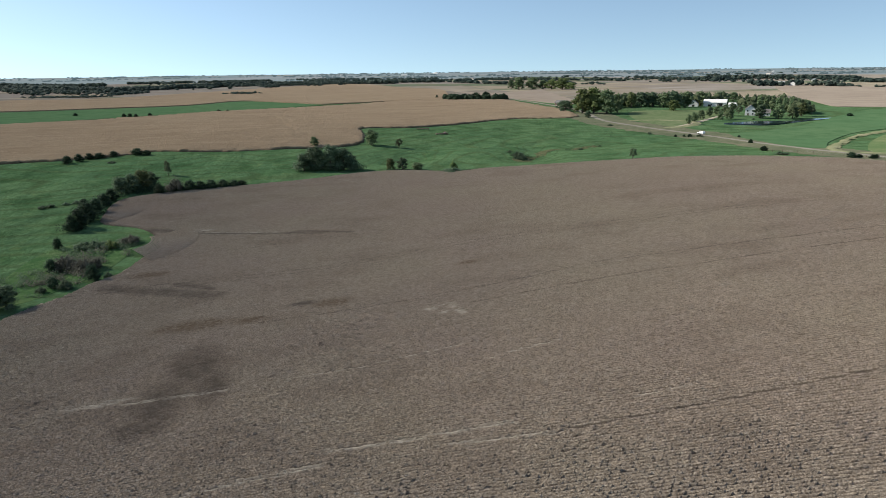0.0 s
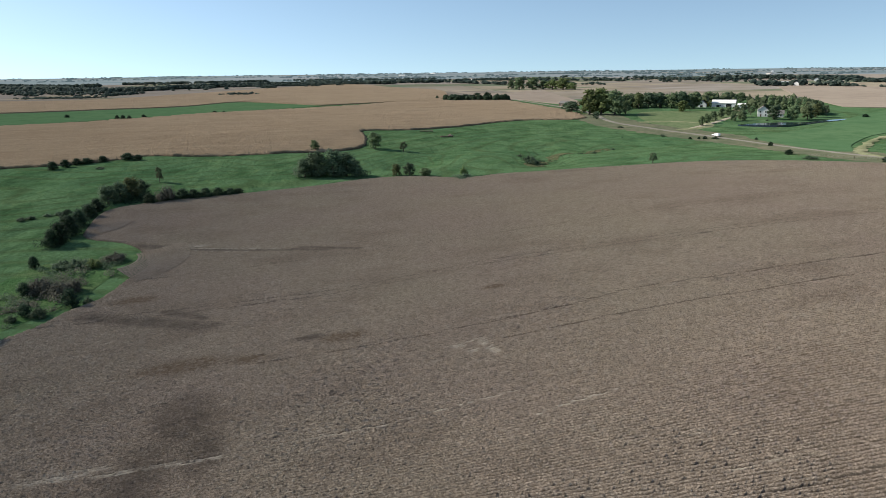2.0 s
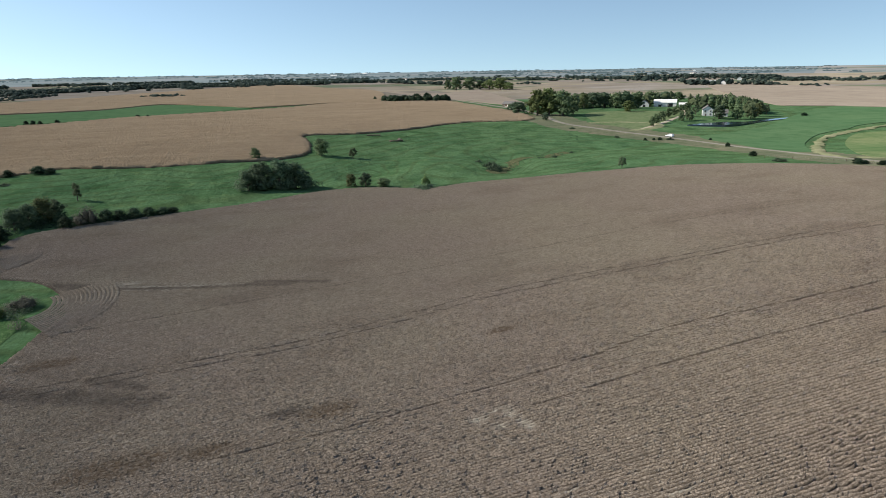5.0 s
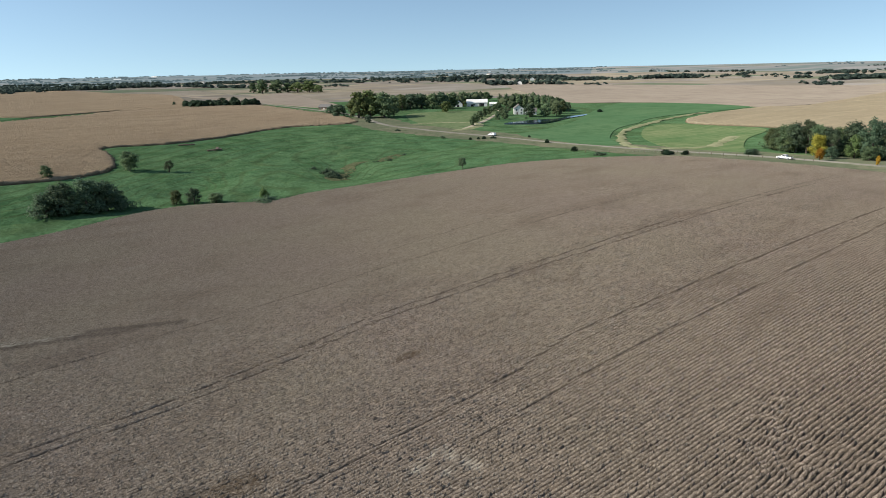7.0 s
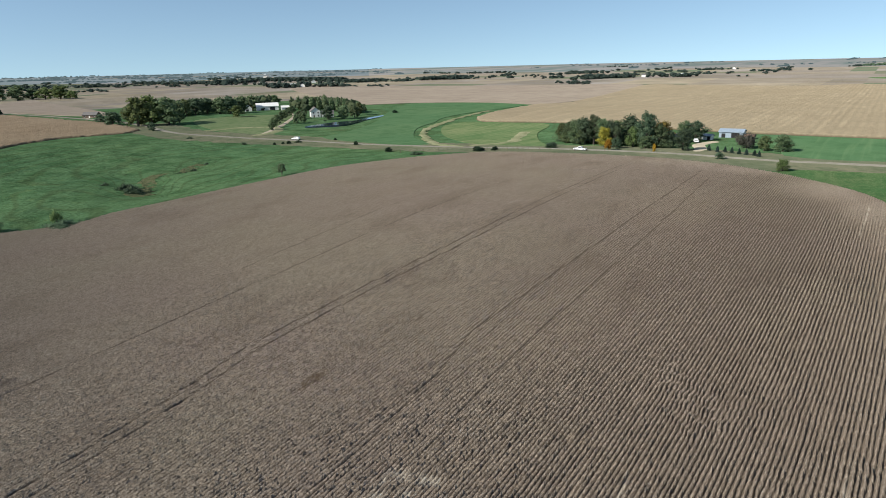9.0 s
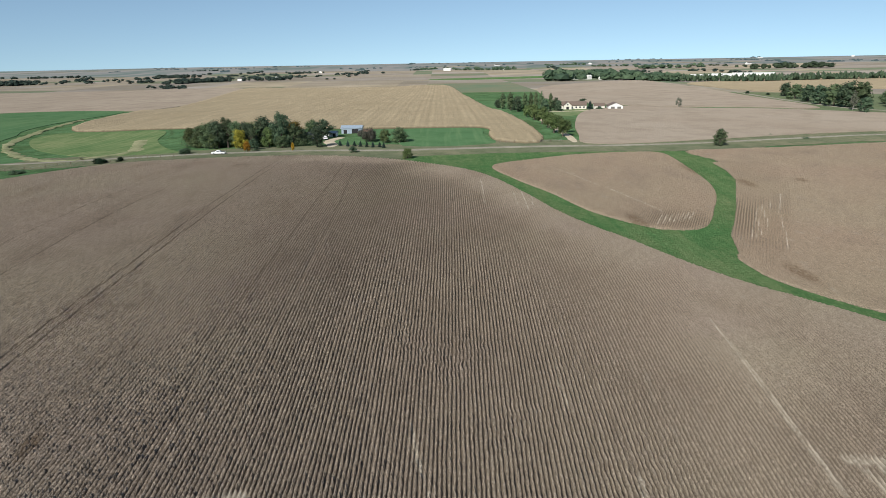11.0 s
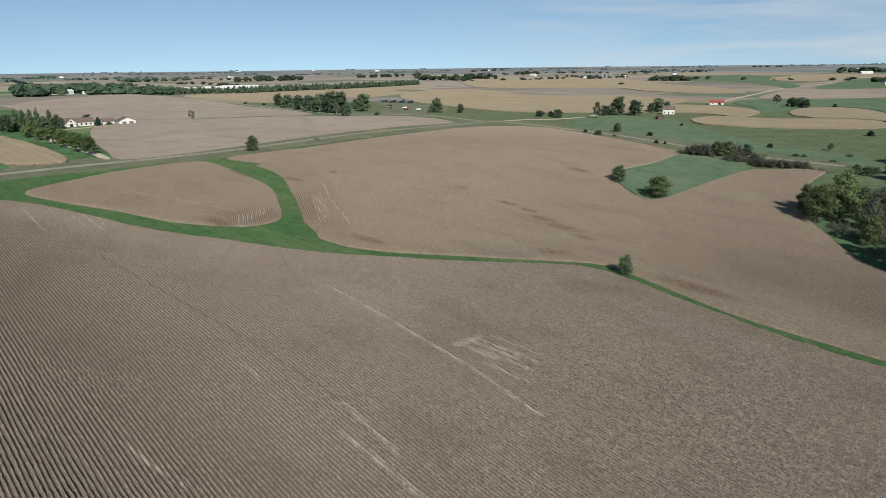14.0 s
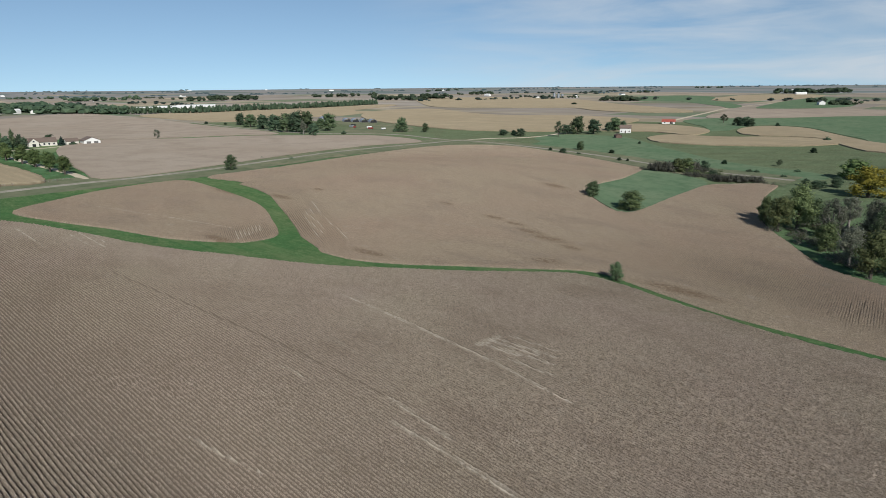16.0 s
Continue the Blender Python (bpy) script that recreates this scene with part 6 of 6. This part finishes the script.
# ---- buildings ----
def building(name, x, y, turn, long, wide, high, rise, wall, roof, label, category, group="", doors=(), windows=(), chimney=False, eave=0.45):
    """A gabled building, its ridge along its own x: walls, two-sided roof, doors and windows let into the walls."""
    low = min(gz(x + dx, y + dy) for dx in (-long / 2, long / 2) for dy in (-wide / 2, wide / 2)) - 0.1
    ob = thing(name, x, y, turn, label, category, group, z=max(low, gz(x, y) - 0.5))
    a, b = long / 2, wide / 2
    bm = bmesh.new()
    ends = [[bm.verts.new((s * a, u, z)) for u, z in ((-b, -0.8), (b, -0.8), (b, high), (0, high + rise), (-b, high))] for s in (-1, 1)]
    bm.faces.new(ends[0][::-1])
    bm.faces.new(ends[1])
    for i in range(5):
        bm.faces.new((ends[0][i], ends[0][(i + 1) % 5], ends[1][(i + 1) % 5], ends[1][i]))
    bmesh.ops.recalc_face_normals(bm, faces=bm.faces)
    part("wall", bm, wall, ob)
    bm = bmesh.new()
    k = rise / b
    t = 0.16
    for s in (-1, 1):
        top = [(0, high + rise + t + 0.02), (s * (b + eave), high - eave * k + t + 0.02)]
        quad = [Vector((sx * (a + eave), u, z + dz)) for dz in (0, -t) for sx in (-1, 1) for u, z in top]
        vs = [bm.verts.new(q) for q in quad]
        for f in ((0, 1, 3, 2), (4, 6, 7, 5), (0, 2, 6, 4), (1, 5, 7, 3), (0, 4, 5, 1), (2, 3, 7, 6)):
            bm.faces.new([vs[i] for i in f])
    bmesh.ops.recalc_face_normals(bm, faces=bm.faces)
    part("roof", bm, roof, ob)

    def leaf_at(side, u, z, w, h, key, mat, label=""):
        # sides: s and n are the long walls at -y and +y, e and w the gable ends
        d = 0.06
        if side in "sn":
            y0 = -b if side == "s" else b
            return part(key, boxed(u - w / 2, u + w / 2, y0 - d, y0 + d, z, z + h), mat, ob, label)
        x0 = a if side == "e" else -a
        return part(key, boxed(x0 - d, x0 + d, u - w / 2, u + w / 2, z, z + h), mat, ob, label)

    # near-black panels here stand in for the shade inside open doorways
    for side, u, w, h, mat in doors:
        leaf_at(side, u, 0, w, h, "door", mat)
    for side, u, z, w, h in windows:
        pane = leaf_at(side, u, z, w, h, "window", M_glass, "dark window pane")
        bm = bmesh.new()
        d = 0.09
        for e in ((-w / 2 - 0.08, w / 2 + 0.08, -0.1, 0.0), (-w / 2 - 0.08, w / 2 + 0.08, h, h + 0.1), (-w / 2 - 0.1, -w / 2, 0, h), (w / 2, w / 2 + 0.1, 0, h)):
            if side in "sn":
                y0 = -b if side == "s" else b
                box(bm, u + e[0], u + e[1], y0 - d, y0 + d, z + e[2], z + e[3])
            else:
                x0 = a if side == "e" else -a
                box(bm, x0 - d, x0 + d, u + e[0], u + e[1], z + e[2], z + e[3])
        part("frame", bm, M_white, pane)
    if chimney:
        part("chimney", boxed(a * 0.3 - 0.4, a * 0.3 + 0.4, -0.4, 0.4, high + rise * 0.5, high + rise + 0.9, bevel=0.03), M_wood, ob, "brown brick chimney")
    return ob


def row_windows(side, n, span, z, w=1.1, h=1.3):
    return [(side, -span / 2 + span * i / max(n - 1, 1), z, w, h) for i in range(n)]


def quonset(x, y, turn, wide, long):
    """A half-round steel shed, its open front darkened by a near-black sheet."""
    ob = thing("quonset_shed", x, y, turn, "half-round galvanized steel shed with an open front", "shed", "steel sheds in a row")
    bm = bmesh.new()
    n, rings_ = 12, []
    for px, r in ((-long / 2, wide / 2), (long / 2, wide / 2), (long / 2, wide / 2 - 0.2), (-long / 2, wide / 2 - 0.2)):
        rings_.append([bm.verts.new((px, r * math.cos(math.pi * i / n), r * math.sin(math.pi * i / n) - 0.1)) for i in range(n + 1)])
    for p, q in zip(rings_, rings_[1:] + rings_[:1]):
        for i in range(n):
            bm.faces.new((p[i], p[i + 1], q[i + 1], q[i]))
    bmesh.ops.recalc_face_normals(bm, faces=bm.faces)
    part("shell", bm, M_steel, ob, smooth=False)
    # near-black sheet just inside one end, painted shade for the interior
    part("front_shade", boxed(long / 2 - 0.3, long / 2 - 0.22, -wide / 2 + 0.3, wide / 2 - 0.3, -0.2, wide * 0.3), M_dark, ob)
    return ob


def silo(x, y, r, h, label, roof=M_steel):
    ob = thing("grain_bin", x, y, 0, label, "grain bin", "far grain bins")
    bm = bmesh.new()
    bmesh.ops.create_cone(bm, cap_ends=True, segments=16, radius1=r, radius2=r, depth=h, matrix=Matrix.Translation((0, 0, h / 2 - 0.3)))
    part("wall", bm, M_steel, ob)
    bm = bmesh.new()
    bmesh.ops.create_cone(bm, cap_ends=True, segments=16, radius1=r * 1.04, radius2=r * 0.15, depth=r * 0.6, matrix=Matrix.Translation((0, 0, h - 0.3 + r * 0.3)))
    part("roof", bm, roof, ob)
    return ob


# pond farm
building("barn", 430, 604, -39, 22, 13, 4.6, 3.0, M_white, M_white, "white metal barn with dark open doorways", "barn", doors=[("s", 5, 5, 3.8, M_dark), ("s", -5, 3, 2.6, M_dark)], windows=row_windows("s", 2, 6, 1.6))
building("shed", 440, 586, -39, 11, 9, 3.0, 1.6, M_white, M_white, "low white machine shed beside the barn", "shed", doors=[("s", 0, 3, 2.4, M_dark)])
building("shed", 406, 606, 51, 12, 9, 3.6, 3.6, M_white, M_grey_roof, "white gabled outbuilding with a steep roof", "shed", doors=[("w", 0, 2.4, 2.4, M_dark)], windows=[("w", 0, 3.6, 1.2, 1.2)])
building("house", 377, 481, 52, 12, 8, 5.4, 3.0, M_white, M_grey_roof, "white two-storey farmhouse with a grey roof", "house", doors=[("w", 1.5, 1.1, 2.1, M_wood)],
         windows=[("w", -2, 0.9, 1, 1.4), ("w", -2, 3.4, 1, 1.3), ("w", 2, 3.4, 1, 1.3)] + row_windows("s", 3, 8, 0.9) + row_windows("s", 3, 8, 3.4), chimney=True)
building("house_wing", 383, 472, -38, 10, 7, 3.0, 2.6, M_white, M_grey_roof, "low white wing with a grey shingle roof", "house", windows=row_windows("s", 3, 6, 1.0))
building("house", 299, 702, -60, 14, 8, 3.0, 2.4, M_wood, M_grey_roof, "small dark house by the gravel road", "house", doors=[("s", 0, 1.1, 2.1, M_white)], windows=row_windows("s", 2, 9, 1.0))
building("house", 268, 962, -55, 18, 10, 3.0, 3.0, M_cream, M_brown_roof, "brown-roofed house hidden among pines", "house", windows=row_windows("s", 3, 10, 1.0))
# farmyard by the road
building("barn", 324, 135, 90, 11, 8, 3.0, 1.2, M_blue_roof, M_blue_roof, "blue-grey metal barn with an open bay", "barn", doors=[("n", -2, 3.6, 2.6, M_dark), ("n", 3.4, 1.8, 2.2, M_dark)])
building("shed", 309, 144, 80, 5.6, 4, 2.1, 0.8, M_white, M_steel, "small pale weathered shed", "shed", doors=[("n", -2, 1.6, 2.0, M_dark)])
building("house", 294, 154, 85, 10, 7, 2.5, 1.6, M_blue_roof, M_grey_roof, "blue-grey bungalow among the farmyard trees", "house", doors=[("n", 0, 1.1, 2.1, M_white)], windows=row_windows("n", 4, 10, 1.0))
building("house", 302, 168, 60, 8, 6, 2.8, 1.8, M_white, M_grey_roof, "white house hidden behind farmyard trees", "house", windows=row_windows("n", 3, 7, 1.0))
# cream farmhouse
building("house", 478, -18, 86, 19, 10, 3.1, 2.6, M_cream, M_brown_roof, "long cream farmhouse with a brown roof", "house", doors=[("n", 2, 1.2, 2.1, M_wood)], windows=row_windows("n", 6, 15, 1.0))
building("house_wing", 473, -12, -4, 9, 6, 3.3, 2.6, M_cream, M_brown_roof, "cream gabled porch wing of the farmhouse", "house", doors=[("w", 0, 2.0, 2.3, M_dark)], windows=[("w", 0, 3.4, 1.1, 1.0)])
building("garage", 473, -49, -6, 12, 11, 2.9, 2.3, M_white, M_brown_roof, "white gabled garage with a brown roof", "garage", doors=[("w", -2.6, 2.8, 2.3, M_grey_roof), ("w", 2.2, 2.8, 2.3, M_grey_roof)])
building("garage", 478, -38, 86, 8, 7, 2.6, 1.8, M_cream, M_brown_roof, "low brown-roofed annex beside the garage", "garage", doors=[("n", 0, 2.4, 2.1, M_dark)])
# southern farm
building("house", 249, -443, 27, 10, 7.5, 4.6, 2.8, M_white, M_brown_roof, "white farmhouse with a brown roof", "house", doors=[("n", 0, 1.1, 2.1, M_wood)], windows=row_windows("n", 3, 7, 1.0) + [("w", 0, 1.2, 1.0, 1.3)])
building("shed", 230, -392, 130, 8, 5, 2.4, 1.2, M_wood, M_wood, "weathered grey-brown wooden shed", "shed", doors=[("n", 1, 2.0, 1.9, M_dark)])
building("barn", 268, -584, 23, 14, 9, 2.4, 2.4, M_white, M_red_roof, "white barn with a red metal roof", "barn", doors=[("n", -3, 3.2, 2.8, M_dark)], windows=row_windows("n", 2, 8, 1.2))
# steel sheds by the side road
for k in range(4):
    quonset(606 - 13 * k, -397 - 3.0 * k, 150, 9.0, 16)
building("barn", 640, -390, 150, 24, 12, 4.5, 1.8, M_steel, M_steel, "long galvanized machine shed", "barn", doors=[("n", 0, 6, 3.6, M_dark)])
# far white farm and long barns
for k, (x, y, l, w, h) in enumerate(((1335, -172, 14, 9, 5), (1322, -186, 10, 8, 6), (1308, -198, 18, 10, 5), (1290, -214, 9, 8, 6), (1346, -158, 10, 8, 4), (1268, -232, 8, 7, 4))):
    building("farm_building", x, y, 40 + 25 * k, l, w, h, 2.6, M_white, M_white, "white farm building far across the fields", "barn", "far white farm")
for k in range(3):
    building("long_barn", 1215 + 22 * k, -430 - 50 * k, 62, 75, 13, 4.0, 2.4, M_white, M_white, "long low white livestock barn behind trees", "barn", "long white barns")
for k, (x, y) in enumerate(((1100, -1690), (1112, -1686), (1124, -1680))):
    silo(x, y, 3.5, 11 + 1.5 * k, "tall grey silo on the far plain")
for k, (x, y, l) in enumerate(((930, 1110, 20), (945, 1092, 14), (1180, -1660, 18), (1050, -1690, 16), (1400, -1300, 16), (1470, -1390, 18), (1560, 480, 16), (1540, 560, 14), (260, -1235, 18), (1590, 1140, 18), (2260, 500, 20), (1180, 1300, 18), (2200, 60, 24), (1640, 1720, 20))):
    building("farm_building", x, y, 37 * k % 180, l, 10, 5, 3, M_white, M_grey_roof if k % 3 else M_white, "small white farm building far on the plain", "barn", "far farm buildings")
spec_rnd = random.Random(4)
for k in range(26):
    a, d = spec_rnd.uniform(-2.0, 1.75), spec_rnd.uniform(2100, 4300)
    building("farm_building", 20 + d * math.cos(a), 100 + d * math.sin(a), spec_rnd.uniform(0, 180), spec_rnd.uniform(14, 34), 12, 5, 3, M_white, M_white if k % 2 else M_grey_roof, "small white farm building far on the plain", "barn", "far farm buildings")


# ---- vehicles ----
def wheel(ob, x, y, r=0.38, w=0.25):
    bm = bmesh.new()
    bmesh.ops.create_cone(bm, cap_ends=True, segments=16, radius1=r, radius2=r, depth=w, matrix=pose(x, y, r, 90, 0, 0))
    bmesh.ops.bevel(bm, geom=[e for e in bm.edges if e.calc_length() < 0.2], offset=0.04, segments=1, affect="EDGES")
    tyre = part("wheel", bm, M_rubber, ob)
    bm = bmesh.new()
    bmesh.ops.create_cone(bm, cap_ends=True, segments=12, radius1=r * 0.55, radius2=r * 0.55, depth=w + 0.03, matrix=pose(x, y, r, 90, 0, 0))
    part("rim", bm, M_steel, tyre)


def sided(profile, half):
    """A closed profile in x and z, drawn out to both sides."""
    bm = bmesh.new()
    rows_ = [[bm.verts.new((x, s * half * k, z)) for x, z, k in profile] for s in (-1, 1)]
    bm.faces.new(rows_[0])
    bm.faces.new(rows_[1][::-1])
    n = len(profile)
    for i in range(n):
        bm.faces.new((rows_[0][i], rows_[1][i], rows_[1][(i + 1) % n], rows_[0][(i + 1) % n]))
    bmesh.ops.recalc_face_normals(bm, faces=bm.faces)
    return bm


def pickup(x, y, turn, label, covered):
    """A pickup or van, its nose along its own +x."""
    ob = thing("pickup_truck" if not covered else "van", x, y, turn, label, "truck" if not covered else "van", z=gz(x, y) + 0.2)
    part("body", sided([(-2.8, 0.5, 1), (2.75, 0.5, 1), (2.85, 0.75, 0.97), (2.75, 1.05, 0.95), (1.3, 1.18, 0.97), (-2.8, 1.15, 1)], 0.98), M_car, ob)
    if covered:
        part("cab", sided([(-2.75, 1.15, 1), (1.35, 1.15, 1), (0.5, 1.9, 0.86), (-2.6, 1.95, 0.88)], 0.96), M_car, ob)
    else:
        part("cab", sided([(-0.95, 1.15, 1), (1.25, 1.15, 1), (0.55, 1.8, 0.84), (-0.75, 1.82, 0.84)], 0.94), M_car, ob)
        part("bed_liner", boxed(-2.65, -1.05, -0.8, 0.8, 1.1, 1.17), M_dark, ob)
    part("windscreen", sided([(1.18, 1.2, 0.86), (1.24, 1.2, 0.86), (0.62, 1.78, 0.78), (0.56, 1.78, 0.78)], 0.97), M_glass, ob)
    for s in (-1, 1):
        part("side_window", boxed(-0.7, 0.55, s * 0.86, s * 0.93, 1.25, 1.68), M_glass, ob)
        part("headlight", boxed(2.7, 2.83, s * 0.6 - 0.18, s * 0.6 + 0.18, 0.78, 0.95), M_steel, ob)
    for wx in (-1.8, 1.75):
        for s in (-1, 1):
            wheel(ob, wx, s * 0.9)
    part("bumper", boxed(2.78, 2.95, -0.9, 0.9, 0.45, 0.65, bevel=0.04), M_steel, ob)
    return ob


pickup(243.5, 182, 92, "white pickup truck parked on the gravel road", False)
pickup(267.5, 388, 100, "white van on the gravel road", True)
pickup(293, 145, 20, "white pickup truck parked in the farmyard", False)


# ---- farm clutter ----
def wagon(x, y, turn, mat, label, long=5.0, tall=1.4):
    ob = thing("farm_wagon", x, y, turn, label, "farm wagon", "farm machinery")
    part("bed", boxed(-long / 2, long / 2, -1.1, 1.1, 0.8, 0.8 + tall, bevel=0.06), mat, ob)
    part("drawbar", boxed(long / 2, long / 2 + 1.6, -0.06, 0.06, 0.6, 0.72), M_steel, ob)
    for wx in (-long / 3, long / 3):
        for s in (-1, 1):
            wheel(ob, wx, s * 1.0, 0.42, 0.28)
    return ob


for x, y, turn, mat, label in ((470, -318, 20, M_red, "red farm wagon parked near the steel sheds"), (486, -330, 70, M_white, "white farm wagon parked near the steel sheds"), (500, -322, 130, M_red, "red farm implement beside the steel sheds"),
                               (515, -330, 10, M_steel, "grey steel farm wagon in the yard"), (455, -322, 95, M_white, "white tank wagon in the machinery yard"), (530, -345, 40, M_dark, "dark implement among farm machinery"), (318, 126, 80, M_wood, "rusty brown implement beside the grey barn")):
    wagon(x, y, turn, mat, label)


def feed_bunk(x, y, turn):
    ob = thing("feed_bunk", x, y, turn, "long dark feed bunk in the pasture", "feed bunk")
    part("trough", boxed(-4.5, 4.5, -0.7, 0.7, 0.35, 0.9, bevel=0.05), M_wood, ob)
    for k in (-4, 0, 4):
        part("leg", boxed(k - 0.1, k + 0.1, -0.6, 0.6, -0.2, 0.35), M_wood, ob)
    return ob


feed_bunk(87, 454, -20)
feed_bunk(95, 427, 15)
feed_bunk(98, 432, 70)


def fence_run(line, step, label, group):
    """Wooden posts with two wires, one fence for each run."""
    way = rounded(line, step)
    ob = thing("fence", *way[0], 0, label, "fence", group, z=0)
    ob.matrix_basis = Matrix.Identity(4)
    me = bpy.data.meshes.new("post")
    bm = bmesh.new()
    bmesh.ops.create_cone(bm, cap_ends=True, segments=6, radius1=0.09, radius2=0.07, depth=1.7, matrix=Matrix.Translation((0, 0, 0.55)))
    bm.to_mesh(me)
    bm.free()
    me.materials.append(M_wood)
    for x, y in way:
        p = new("post", me)
        p.parent = ob
        p.location = (x, y, gz(x, y))
    for h in (0.7, 1.15):
        bm = bmesh.new()
        for (x0, y0), (x1, y1) in zip(way, way[1:]):
            limb(bm, (x0, y0, gz(x0, y0) + h), (x1, y1, gz(x1, y1) + h), 0.012, 0.012, 3)
        part("wire", bm, M_steel, ob)
    return ob


fence_run([(241, 170), (240, 200), (236, 225), (232, 250), (225, 268)], 5.0, "low fence of grey posts and wire by the road", "roadside fences")
fence_run([(268, 59), (270, 35), (273, 29)], 4.0, "short roadside fence of grey posts", "roadside fences")
